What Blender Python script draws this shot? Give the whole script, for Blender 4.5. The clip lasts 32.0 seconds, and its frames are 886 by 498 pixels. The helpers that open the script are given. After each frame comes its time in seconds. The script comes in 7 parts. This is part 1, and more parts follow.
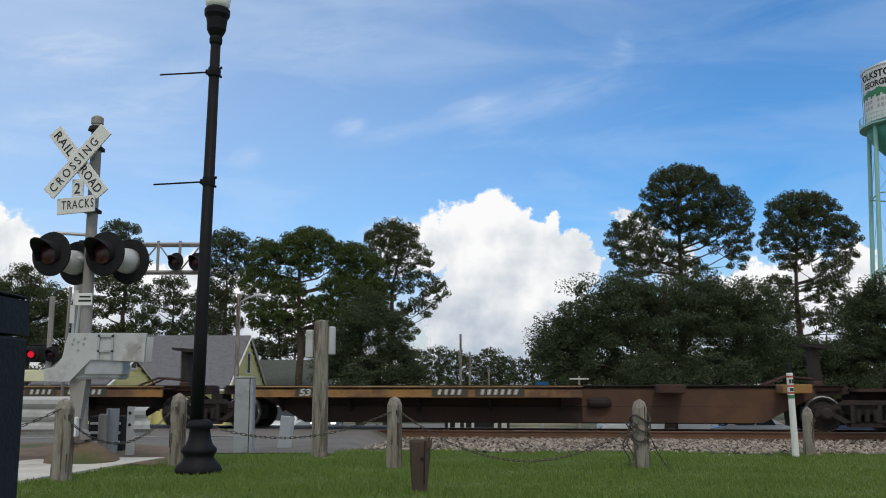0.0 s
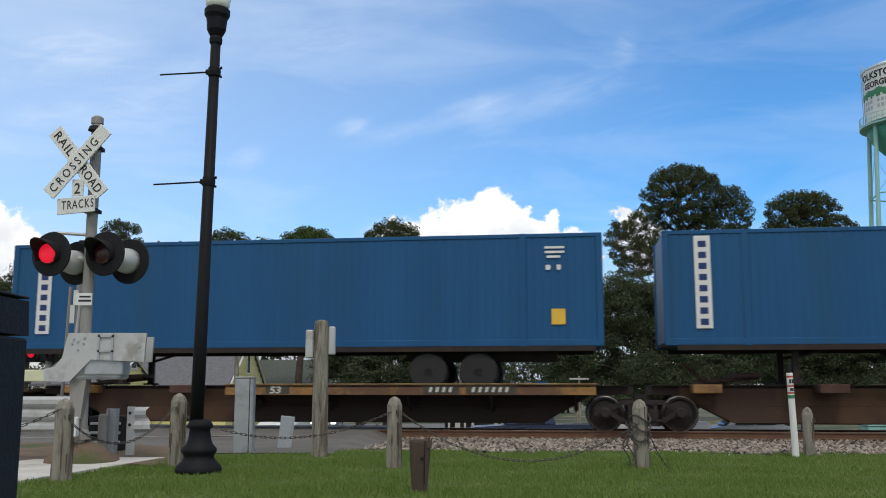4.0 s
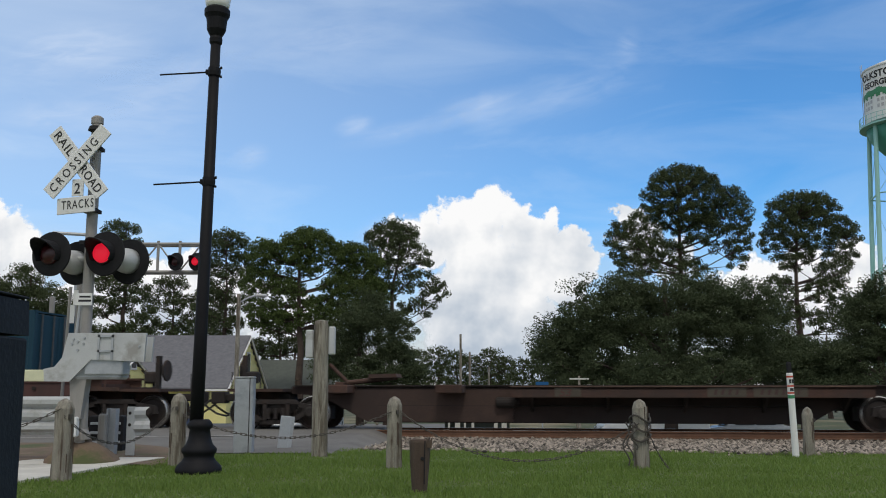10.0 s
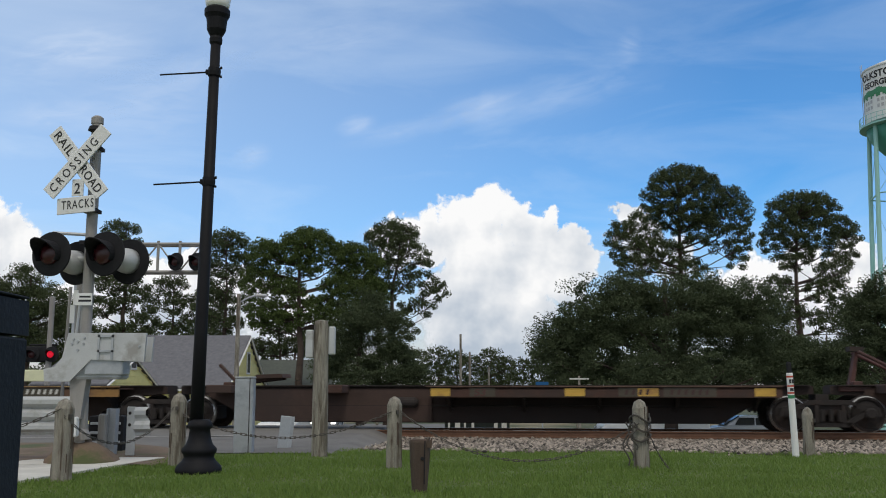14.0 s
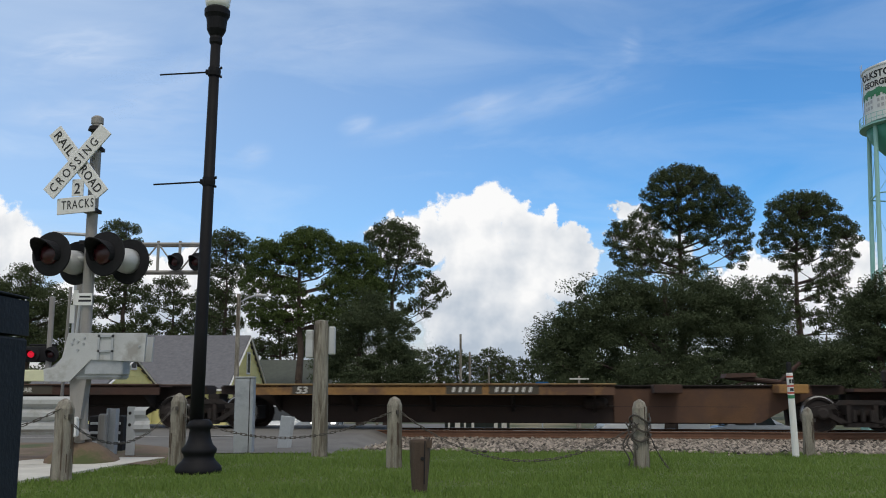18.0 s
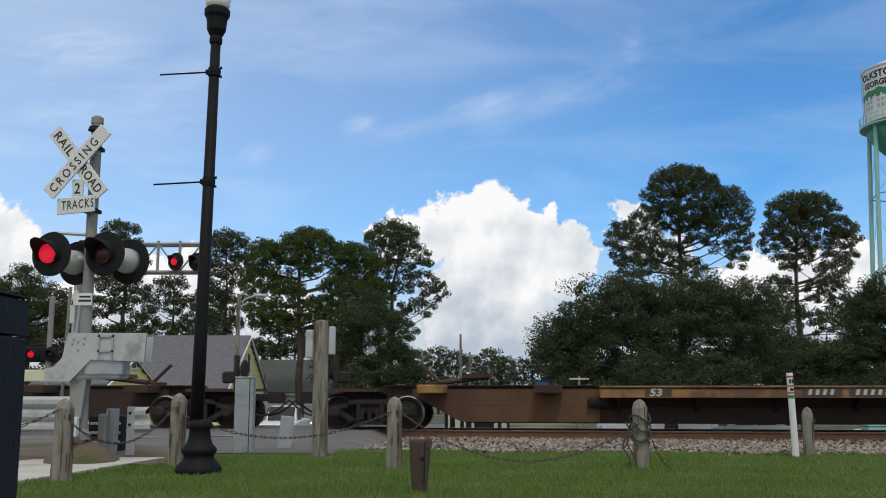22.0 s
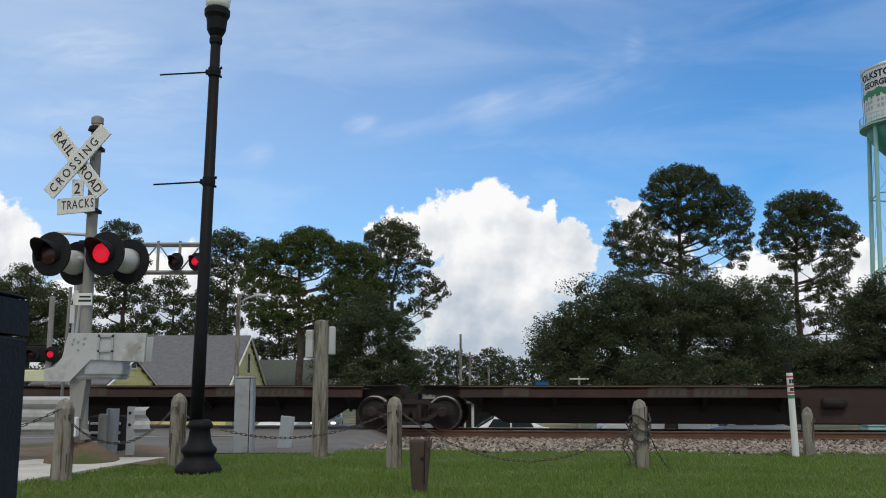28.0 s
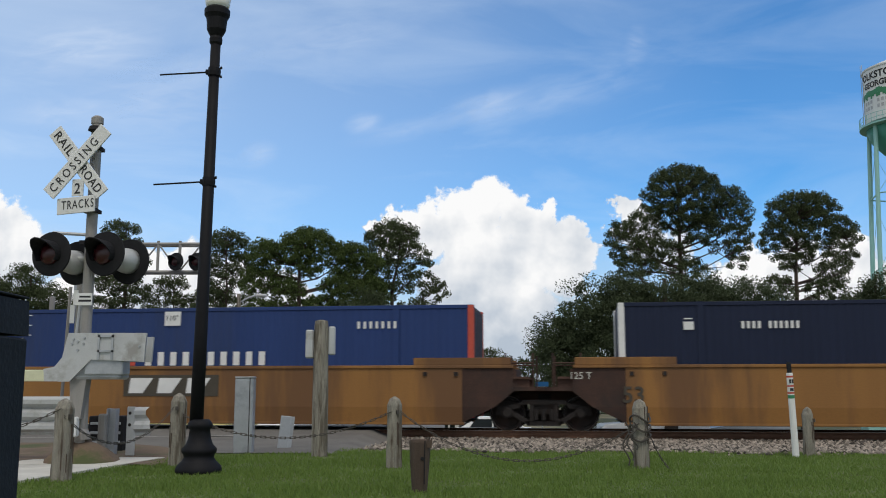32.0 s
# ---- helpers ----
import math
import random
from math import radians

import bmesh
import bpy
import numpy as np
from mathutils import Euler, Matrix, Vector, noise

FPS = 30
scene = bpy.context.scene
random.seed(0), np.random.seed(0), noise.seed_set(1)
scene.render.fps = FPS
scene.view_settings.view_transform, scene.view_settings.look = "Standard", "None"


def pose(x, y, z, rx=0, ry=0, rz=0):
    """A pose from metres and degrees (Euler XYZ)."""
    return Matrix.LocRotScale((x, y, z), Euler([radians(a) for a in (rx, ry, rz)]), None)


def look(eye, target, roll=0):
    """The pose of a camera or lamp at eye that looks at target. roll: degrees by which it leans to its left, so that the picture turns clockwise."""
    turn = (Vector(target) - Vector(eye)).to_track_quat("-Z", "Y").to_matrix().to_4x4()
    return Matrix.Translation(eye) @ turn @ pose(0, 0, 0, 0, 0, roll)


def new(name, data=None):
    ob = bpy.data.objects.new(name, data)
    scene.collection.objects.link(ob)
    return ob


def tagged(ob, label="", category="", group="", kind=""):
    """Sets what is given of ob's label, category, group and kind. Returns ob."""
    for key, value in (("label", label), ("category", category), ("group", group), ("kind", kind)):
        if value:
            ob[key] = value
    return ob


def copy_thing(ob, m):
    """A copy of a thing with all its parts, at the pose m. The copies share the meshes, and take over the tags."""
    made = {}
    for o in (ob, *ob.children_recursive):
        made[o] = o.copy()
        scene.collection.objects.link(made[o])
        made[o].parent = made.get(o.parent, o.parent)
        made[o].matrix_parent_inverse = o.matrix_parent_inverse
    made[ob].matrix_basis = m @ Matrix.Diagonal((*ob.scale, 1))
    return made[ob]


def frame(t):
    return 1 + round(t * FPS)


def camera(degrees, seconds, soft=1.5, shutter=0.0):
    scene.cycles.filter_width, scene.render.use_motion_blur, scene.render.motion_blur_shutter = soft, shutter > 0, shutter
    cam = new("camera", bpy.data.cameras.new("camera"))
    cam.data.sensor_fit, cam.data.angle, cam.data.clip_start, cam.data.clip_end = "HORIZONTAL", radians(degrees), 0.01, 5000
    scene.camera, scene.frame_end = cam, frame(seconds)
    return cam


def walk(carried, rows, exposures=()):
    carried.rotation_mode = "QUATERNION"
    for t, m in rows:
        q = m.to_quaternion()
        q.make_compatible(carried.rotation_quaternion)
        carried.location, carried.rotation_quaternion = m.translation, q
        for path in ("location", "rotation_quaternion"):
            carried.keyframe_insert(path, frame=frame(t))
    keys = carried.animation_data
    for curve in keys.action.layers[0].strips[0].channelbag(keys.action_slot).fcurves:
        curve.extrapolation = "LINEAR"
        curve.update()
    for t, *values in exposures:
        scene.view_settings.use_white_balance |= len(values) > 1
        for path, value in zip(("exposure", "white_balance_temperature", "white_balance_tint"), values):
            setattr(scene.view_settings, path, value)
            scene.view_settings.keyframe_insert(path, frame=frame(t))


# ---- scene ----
EXPOSURE, SKY, SUN = 0.02, 0.112, 1.05
TURN = 7.85                                   # the track leans this much towards the viewer on its way to the right
CA, SA = math.cos(radians(TURN)), math.sin(radians(TURN))
cam = camera(50.5, 32.0, soft=1.0, shutter=0.06)
EYE = pose(0, 0, 1.25, 90 + 8.52, 0, 0)
walk(cam, [(0.0, EYE), (32.0, EYE)], exposures=[(t, EXPOSURE + e) for t, e in ((0.0, 0.0), (3.0, 0.0), (3.5, 0.12), (5.5, 0.22), (6.0, 0.15), (8.5, 0.12), (9.5, 0.0), (32.0, 0.0))])

# ---- world, sun ----
SUN_UP, SUN_ROUND = 56.0, 172.0


def node(tree, kind, **inputs):
    n = tree.nodes.new(kind)
    for key, value in inputs.items():
        n.inputs[key.replace("_", " ")].default_value = value
    return n


def build_world():
    world = bpy.data.worlds.new("sky")
    scene.world = world
    world.use_nodes = True
    t = world.node_tree
    t.nodes.clear()
    out = t.nodes.new("ShaderNodeOutputWorld")
    back = node(t, "ShaderNodeBackground", Strength=SKY)
    sky = t.nodes.new("ShaderNodeTexSky")
    sky.sky_type, sky.sun_disc = "NISHITA", False
    sky.sun_elevation, sky.sun_rotation = radians(SUN_UP), radians(SUN_ROUND)
    sky.air_density, sky.dust_density, sky.ozone_density = 1.0, 0.4, 2.0
    tint = node(t, "ShaderNodeMix", Factor=1.0)
    tint.data_type, tint.blend_type = "RGBA", "MULTIPLY"
    tint.inputs[7].default_value = (0.41, 0.93, 1.33, 1)
    coord = t.nodes.new("ShaderNodeTexCoord")
    # thin high cloud, drawn out in streaks
    place = node(t, "ShaderNodeMapping", Rotation=(0.0, radians(-12), 0.0), Scale=(1.6, 1.2, 7.0), Location=(0.35, 0.0, 0.18))
    streak = node(t, "ShaderNodeTexNoise", Scale=2.3, Detail=7.0, Roughness=0.56, Distortion=0.6)
    ramp = t.nodes.new("ShaderNodeValToRGB")
    ramp.color_ramp.elements[0].position, ramp.color_ramp.elements[1].position = 0.43, 0.8
    # white haze towards the horizon, broken into low cloud
    split = t.nodes.new("ShaderNodeSeparateXYZ")
    low = node(t, "ShaderNodeMapRange")
    for i, v in ((1, 0.015), (2, 0.17), (3, 1.0), (4, 0.0)):
        low.inputs[i].default_value = v
    place2 = node(t, "ShaderNodeMapping", Scale=(2.0, 2.0, 6.0))
    puff = node(t, "ShaderNodeTexNoise", Scale=3.4, Detail=8.0, Roughness=0.6)
    puffs = t.nodes.new("ShaderNodeMath")
    puffs.operation = "MULTIPLY_ADD"
    puffs.inputs[1].default_value, puffs.inputs[2].default_value = 1.3, -0.65
    lows = t.nodes.new("ShaderNodeMath")
    lows.operation, lows.use_clamp = "ADD", True
    left = node(t, "ShaderNodeMapRange")
    for i, v in ((1, -0.5), (2, 0.3), (3, 0.44), (4, 0.03)):
        left.inputs[i].default_value = v
    both = t.nodes.new("ShaderNodeMath")
    both.operation = "MULTIPLY_ADD"
    both.use_clamp = True
    both.inputs[1].default_value = 0.24
    mix1, mix2 = t.nodes.new("ShaderNodeMix"), t.nodes.new("ShaderNodeMix")
    for m, c in ((mix1, (6.8, 7.8, 8.9, 1)), (mix2, (5.6, 5.6, 5.6, 1))):
        m.data_type = "RGBA"
        m.inputs[7].default_value = c
    L = t.links.new
    L(sky.outputs[0], tint.inputs[6])
    L(coord.outputs["Generated"], place.inputs[0])
    L(place.outputs[0], streak.inputs["Vector"])
    L(streak.outputs[0], ramp.inputs[0])
    L(coord.outputs["Generated"], split.inputs[0])
    L(split.outputs["X"], left.inputs[0])
    L(ramp.outputs[0], both.inputs[0])
    L(left.outputs[0], both.inputs[2])
    L(both.outputs[0], mix1.inputs[0])
    L(tint.outputs[2], mix1.inputs[6])
    L(split.outputs["Z"], low.inputs[0])
    L(coord.outputs["Generated"], place2.inputs[0])
    L(place2.outputs[0], puff.inputs["Vector"])
    L(puff.outputs[0], puffs.inputs[0])
    damp = t.nodes.new("ShaderNodeMath")
    damp.operation = "MULTIPLY"
    L(puffs.outputs[0], damp.inputs[0])
    L(low.outputs[0], damp.inputs[1])
    high = node(t, "ShaderNodeMapRange")
    for i, v in ((1, 0.42), (2, 0.75), (3, 0.0), (4, 0.8)):
        high.inputs[i].default_value = v
    L(split.outputs["Z"], high.inputs[0])
    lid = t.nodes.new("ShaderNodeMath")
    lid.operation = "MULTIPLY_ADD"
    lid.inputs[1].default_value = 1.0
    L(high.outputs[0], lid.inputs[0])
    # the same cloud cover over and behind the viewer
    rear = node(t, "ShaderNodeMapRange")
    for i, v in ((1, 0.25), (2, -0.35), (3, 0.0), (4, 0.75)):
        rear.inputs[i].default_value = v
    L(split.outputs["Y"], rear.inputs[0])
    most = t.nodes.new("ShaderNodeMath")
    most.operation = "MAXIMUM"
    L(low.outputs[0], most.inputs[0])
    L(rear.outputs[0], most.inputs[1])
    L(most.outputs[0], lid.inputs[2])
    L(lid.outputs[0], lows.inputs[0])
    L(damp.outputs[0], lows.inputs[1])
    L(lows.outputs[0], mix2.inputs[0])
    L(mix1.outputs[2], mix2.inputs[6])
    L(mix2.outputs[2], back.inputs[0])
    L(back.outputs[0], out.inputs[0])


build_world()
sun = new("sun", bpy.data.lights.new("sun", "SUN"))
sun.data.energy, sun.data.angle, sun.data.color = SUN, radians(12), (1.0, 0.95, 0.87)
_d = Vector((math.sin(radians(SUN_ROUND)) * math.cos(radians(SUN_UP)), math.cos(radians(SUN_ROUND)) * math.cos(radians(SUN_UP)), math.sin(radians(SUN_UP))))
sun.matrix_world = look(_d * 50, (0, 0, 0))


# ---- materials ----
def mat(name, colour, rough=0.7, metal=0.0, vary=0.25, scale=6.0, bump=0.15, fine=60.0, second=None, share=0.45, streaks=False, each=0.0):
    """Base colour with grain and stains at two scales; second is a colour of stains or wear."""
    m = bpy.data.materials.new(name)
    m.use_nodes = True
    t = m.node_tree
    b = t.nodes["Principled BSDF"]
    L = t.links.new
    b.inputs["Roughness"].default_value, b.inputs["Metallic"].default_value = rough, metal
    coord = t.nodes.new("ShaderNodeTexCoord")
    stretch = node(t, "ShaderNodeMapping", Scale=(1.0, 1.0, 0.12 if streaks else 1.0))
    L(coord.outputs["Object"], stretch.inputs[0])
    big = node(t, "ShaderNodeTexNoise", Scale=scale, Detail=5.0, Roughness=0.6)
    small = node(t, "ShaderNodeTexNoise", Scale=fine, Detail=3.0, Roughness=0.6)
    L(stretch.outputs[0], big.inputs["Vector"])
    L(coord.outputs["Object"], small.inputs["Vector"])
    blend = node(t, "ShaderNodeMix", Factor=0.35)
    L(big.outputs[0], blend.inputs[2])
    L(small.outputs[0], blend.inputs[3])
    ramp = t.nodes.new("ShaderNodeValToRGB")
    ramp.color_ramp.elements[0].position, ramp.color_ramp.elements[1].position = 0.3, 0.7
    c = np.array(colour[:3])
    ramp.color_ramp.elements[0].color = (*(c * (1 - vary)), 1)
    ramp.color_ramp.elements[1].color = (*np.minimum(c * (1 + vary), 0.95), 1)
    L(blend.outputs[0], ramp.inputs[0])
    col = ramp.outputs[0]
    if second:
        patch = node(t, "ShaderNodeTexNoise", Scale=scale * 0.45, Detail=8.0, Roughness=0.68)
        L(stretch.outputs[0], patch.inputs["Vector"])
        edge = t.nodes.new("ShaderNodeValToRGB")
        edge.color_ramp.elements[0].position, edge.color_ramp.elements[1].position = 0.66 - 0.4 * share, 0.78 - 0.4 * share
        L(patch.outputs[0], edge.inputs[0])
        mx = t.nodes.new("ShaderNodeMix")
        mx.data_type = "RGBA"
        mx.inputs[7].default_value = (*second, 1)
        L(edge.outputs[0], mx.inputs[0])
        L(col, mx.inputs[6])
        col = mx.outputs[2]
    if each:
        info = t.nodes.new("ShaderNodeObjectInfo")
        rng = node(t, "ShaderNodeMapRange")
        for i, v in ((3, 1 - each), (4, 1 + each)):
            rng.inputs[i].default_value = v
        L(info.outputs["Random"], rng.inputs[0])
        hsv = t.nodes.new("ShaderNodeHueSaturation")
        L(rng.outputs[0], hsv.inputs["Value"])
        L(col, hsv.inputs["Color"])
        col = hsv.outputs[0]
    L(col, b.inputs["Base Color"])
    if bump:
        bm = node(t, "ShaderNodeBump", Strength=bump, Distance=0.02)
        L(small.outputs[0], bm.inputs["Height"])
        L(bm.outputs[0], b.inputs["Normal"])
    return m


def leaf_mat(name, colour, vary=0.5, rough=0.55, tight=0.0, thin_share=0.25):
    m = bpy.data.materials.new(name)
    m.use_nodes = True
    t = m.node_tree
    b = t.nodes["Principled BSDF"]
    b.inputs["Roughness"].default_value = rough
    b.inputs["Specular IOR Level"].default_value = 0.3
    geo = t.nodes.new("ShaderNodeNewGeometry")
    coord = t.nodes.new("ShaderNodeTexCoord")
    big = node(t, "ShaderNodeTexNoise", Scale=0.5, Detail=3.0)
    t.links.new(coord.outputs["Object"], big.inputs["Vector"])
    add = t.nodes.new("ShaderNodeMix")
    add.inputs[0].default_value = 0.5
    t.links.new(geo.outputs["Random Per Island"], add.inputs[2])
    t.links.new(big.outputs[0], add.inputs[3])
    ramp = t.nodes.new("ShaderNodeValToRGB")
    ramp.color_ramp.elements[0].position, ramp.color_ramp.elements[1].position = tight, 1 - tight
    c = np.array(colour)
    ramp.color_ramp.elements[0].color = (*(c * (1 - vary)), 1)
    ramp.color_ramp.elements[1].color = (*(c * (1 + vary)), 1)
    t.links.new(add.outputs[0], ramp.inputs[0])
    t.links.new(ramp.outputs[0], b.inputs["Base Color"])
    thin = t.nodes.new("ShaderNodeBsdfTranslucent")
    t.links.new(ramp.outputs[0], thin.inputs[0])
    mx = node(t, "ShaderNodeMixShader", Fac=thin_share)
    t.links.new(b.outputs[0], mx.inputs[1])
    t.links.new(thin.outputs[0], mx.inputs[2])
    t.links.new(mx.outputs[0], t.nodes["Material Output"].inputs[0])
    return m


def glow(name, colour, strength):
    m = bpy.data.materials.new(name)
    m.use_nodes = True
    b = m.node_tree.nodes["Principled BSDF"]
    b.inputs["Base Color"].default_value = (*colour, 1)
    b.inputs["Emission Color"].default_value = (*colour, 1)
    b.inputs["Emission Strength"].default_value = strength
    return m


M = {
    "grass": mat("lawn", (0.10, 0.135, 0.035), 0.9, vary=0.35, scale=0.7, fine=25, second=(0.10, 0.12, 0.03), share=0.4),
    "blade": leaf_mat("grass_blade", (0.15, 0.225, 0.047), 0.22),
    "scrub": mat("far_ground", (0.06, 0.072, 0.032), 0.95, vary=0.3, scale=0.3, fine=8, second=(0.2, 0.17, 0.1)),
    "barren": mat("bare_earth", (0.15, 0.105, 0.07), 0.95, vary=0.3, scale=1.5, fine=30, second=(0.07, 0.085, 0.03), share=0.4),
    "wornline": mat("worn_white_paint", (0.42, 0.41, 0.38), 0.8, vary=0.2, scale=2, fine=40, second=(0.2, 0.19, 0.18), share=0.4, bump=0.1),
    "ballast": mat("ballast", (0.27, 0.235, 0.205), 0.9, vary=0.45, scale=9, fine=45, bump=0.6),
    "asphalt": mat("asphalt", (0.15, 0.142, 0.13), 0.85, vary=0.18, scale=1.2, fine=90, second=(0.115, 0.108, 0.10), share=0.4),
    "concrete": mat("concrete", (0.56, 0.54, 0.49), 0.85, vary=0.15, scale=2, fine=70, second=(0.44, 0.42, 0.38), share=0.3),
    "rail": mat("rail_steel", (0.14, 0.07, 0.04), 0.7, 0.2, vary=0.3, scale=4),
    "tread": mat("bright_steel", (0.55, 0.54, 0.52), 0.3, 0.9, vary=0.1),
    "tie": mat("old_tie", (0.10, 0.075, 0.055), 0.9, vary=0.3),
    "wood": mat("weathered_wood", (0.28, 0.26, 0.215), 0.9, vary=0.5, scale=17, fine=90, bump=0.7, second=(0.12, 0.10, 0.075), share=0.5, streaks=True),
    "stumpwood": mat("dark_wood", (0.075, 0.052, 0.038), 0.9, vary=0.35, scale=12, fine=80, bump=0.5, streaks=True),
    "chain": mat("old_chain", (0.09, 0.08, 0.07), 0.6, 0.5),
    "black": mat("black_paint", (0.011, 0.011, 0.013), 0.6, vary=0.2, bump=0.05),
    "blackmatt": mat("matt_black", (0.02, 0.02, 0.022), 0.75, vary=0.2, bump=0.05),
    "globe": mat("milky_globe", (0.82, 0.81, 0.77), 0.35, vary=0.04, bump=0.0),
    "silver": mat("aluminium_paint", (0.50, 0.51, 0.51), 0.5, 0.25, vary=0.12, scale=4, second=(0.33, 0.32, 0.30), share=0.3),
    "mast": mat("dull_aluminium_paint", (0.30, 0.285, 0.265), 0.6, 0.2, vary=0.2, scale=3, second=(0.2, 0.18, 0.16), share=0.4, streaks=True),
    "galv": mat("galvanised_steel", (0.42, 0.44, 0.46), 0.5, 0.4, vary=0.14, scale=5, second=(0.33, 0.35, 0.37), share=0.4),
    "white": mat("white_sign", (0.74, 0.74, 0.72), 0.5, vary=0.06, scale=4, second=(0.6, 0.59, 0.55), share=0.25),
    "ink": mat("black_lettering", (0.025, 0.025, 0.028), 0.6, vary=0.1, bump=0),
    "lens": mat("dark_red_lens", (0.045, 0.006, 0.009), 0.3, vary=0.15, scale=20, bump=0.1),
    "redlamp": glow("red_lamp", (0.62, 0.008, 0.028), 0.8),
    "bin": mat("slate_plastic", (0.018, 0.022, 0.03), 0.75, vary=0.25, scale=3, fine=40, bump=0.25),
    "rust": mat("rusty_steel", (0.066, 0.032, 0.022), 0.85, vary=0.4, scale=1.6, fine=30, second=(0.045, 0.027, 0.021), share=0.5, each=0.25),
    "dirt": mat("grimy_steel", (0.020, 0.015, 0.013), 0.85, vary=0.4, scale=2.5, fine=30, second=(0.036, 0.021, 0.015), share=0.35, each=0.2),
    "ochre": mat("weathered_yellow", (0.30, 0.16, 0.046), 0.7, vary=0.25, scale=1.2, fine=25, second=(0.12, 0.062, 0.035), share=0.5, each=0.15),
    # the next two sill colours are darkened for the shade under the platforms
    "shadedochre": mat("shaded_stained_yellow", (0.038, 0.021, 0.014), 0.85, vary=0.35, scale=1.0, fine=25, second=(0.03, 0.018, 0.014), share=0.55, each=0.25),
    "sill": mat("shaded_brown_sill", (0.026, 0.015, 0.012), 0.85, vary=0.4, scale=1.4, fine=30, second=(0.022, 0.015, 0.013), share=0.5, each=0.2),
    # lighter tones for the sill sides that lie clear of that shade
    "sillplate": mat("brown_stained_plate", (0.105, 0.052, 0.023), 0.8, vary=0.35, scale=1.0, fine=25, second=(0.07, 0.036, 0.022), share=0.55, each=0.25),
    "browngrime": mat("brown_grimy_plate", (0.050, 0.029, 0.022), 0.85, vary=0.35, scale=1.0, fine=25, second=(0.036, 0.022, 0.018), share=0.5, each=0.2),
    "paleochre": mat("worn_yellow_edge", (0.36, 0.25, 0.11), 0.7, vary=0.25, scale=2, second=(0.22, 0.13, 0.06), share=0.5),
    "wornrust": mat("worn_rusty_edge", (0.14, 0.085, 0.06), 0.8, vary=0.3, scale=2, second=(0.09, 0.055, 0.04), share=0.5),
    "yellow": mat("yellow_panel", (0.55, 0.34, 0.06), 0.65, vary=0.2, scale=2, second=(0.28, 0.15, 0.05), share=0.35),
    "gold": mat("golden_paint", (0.275, 0.127, 0.029), 0.65, vary=0.2, scale=0.8, fine=25, second=(0.15, 0.07, 0.024), share=0.5, streaks=True),
    "oldgold": mat("dull_golden_paint", (0.165, 0.088, 0.022), 0.7, vary=0.25, scale=0.8, fine=25, second=(0.10, 0.05, 0.02), share=0.5, streaks=True),
    "oxide": mat("oxide_paint", (0.085, 0.034, 0.029), 0.75, vary=0.25, scale=0.9, second=(0.052, 0.026, 0.022), share=0.45, streaks=True),
    "teal": mat("deep_teal_paint", (0.012, 0.046, 0.072), 0.5, vary=0.14, scale=0.8, fine=20, second=(0.014, 0.042, 0.062), share=0.3, streaks=True),
    "charcoal": mat("charcoal_paint", (0.016, 0.018, 0.026), 0.5, vary=0.14, scale=0.8, streaks=True),
    "slate": mat("slate_grey_paint", (0.028, 0.044, 0.058), 0.5, vary=0.14, scale=0.8, streaks=True),
    "navy": mat("navy_paint", (0.013, 0.019, 0.045), 0.5, vary=0.14, scale=0.8, streaks=True),
    "blue": mat("royal_blue_paint", (0.024, 0.05, 0.16), 0.5, vary=0.12, scale=0.8, second=(0.03, 0.05, 0.13), share=0.3, streaks=True),
    "skyblue": mat("bright_blue_paint", (0.016, 0.092, 0.225), 0.45, vary=0.12, scale=0.8, second=(0.018, 0.085, 0.19), share=0.3, streaks=True),
    "red": mat("red_paint", (0.50, 0.075, 0.045), 0.6, vary=0.15),
    "mark": mat("yellow_marking", (0.78, 0.49, 0.05), 0.6, vary=0.08, scale=3, bump=0),
    "whitemark": mat("white_marking", (0.72, 0.72, 0.70), 0.6, vary=0.08, scale=3, bump=0),
    "stencil": mat("faded_white", (0.58, 0.57, 0.52), 0.7, vary=0.2, scale=8, bump=0),
    "oldstencil": mat("faded_paint", (0.24, 0.19, 0.16), 0.8, vary=0.35, scale=6, second=(0.12, 0.08, 0.065), share=0.4, bump=0),
    "darkmark": mat("dark_panel", (0.06, 0.05, 0.035), 0.7, vary=0.2, scale=3, bump=0),
    "bars": mat("lock_rod", (0.45, 0.45, 0.44), 0.5, 0.4, vary=0.2),
    "rod": mat("grimy_lock_rod", (0.10, 0.10, 0.10), 0.6, 0.3, vary=0.3),
    "bark": mat("pine_bark", (0.06, 0.043, 0.034), 0.95, vary=0.4, scale=3, fine=20, bump=0.5),
    "needle": leaf_mat("pine_needles", (0.076, 0.108, 0.030), 0.18, 0.85, thin_share=0.2),
    "needle2": leaf_mat("dark_pine_needles", (0.066, 0.085, 0.036), 0.18, 0.85, thin_share=0.2),
    "oak": leaf_mat("oak_leaves", (0.066, 0.086, 0.042), 0.14, 0.85, thin_share=0.3),
    "shingle": mat("grey_shingles", (0.135, 0.135, 0.148), 0.9, vary=0.28, scale=5, fine=22, bump=0.6),
    "shingle2": mat("mossy_roof", (0.085, 0.095, 0.08), 0.9, vary=0.2, scale=3, fine=30),
    "siding": mat("yellow_siding", (0.82, 0.76, 0.34), 0.8, vary=0.08, scale=3),
    "trim": mat("white_trim", (0.75, 0.75, 0.73), 0.7, vary=0.06),
    "pane": mat("window_pane", (0.02, 0.025, 0.03), 0.08, vary=0.1, bump=0),
    "tank": mat("tank_white", (0.72, 0.74, 0.72), 0.6, vary=0.08, scale=0.4, second=(0.58, 0.60, 0.56), share=0.3, streaks=True),
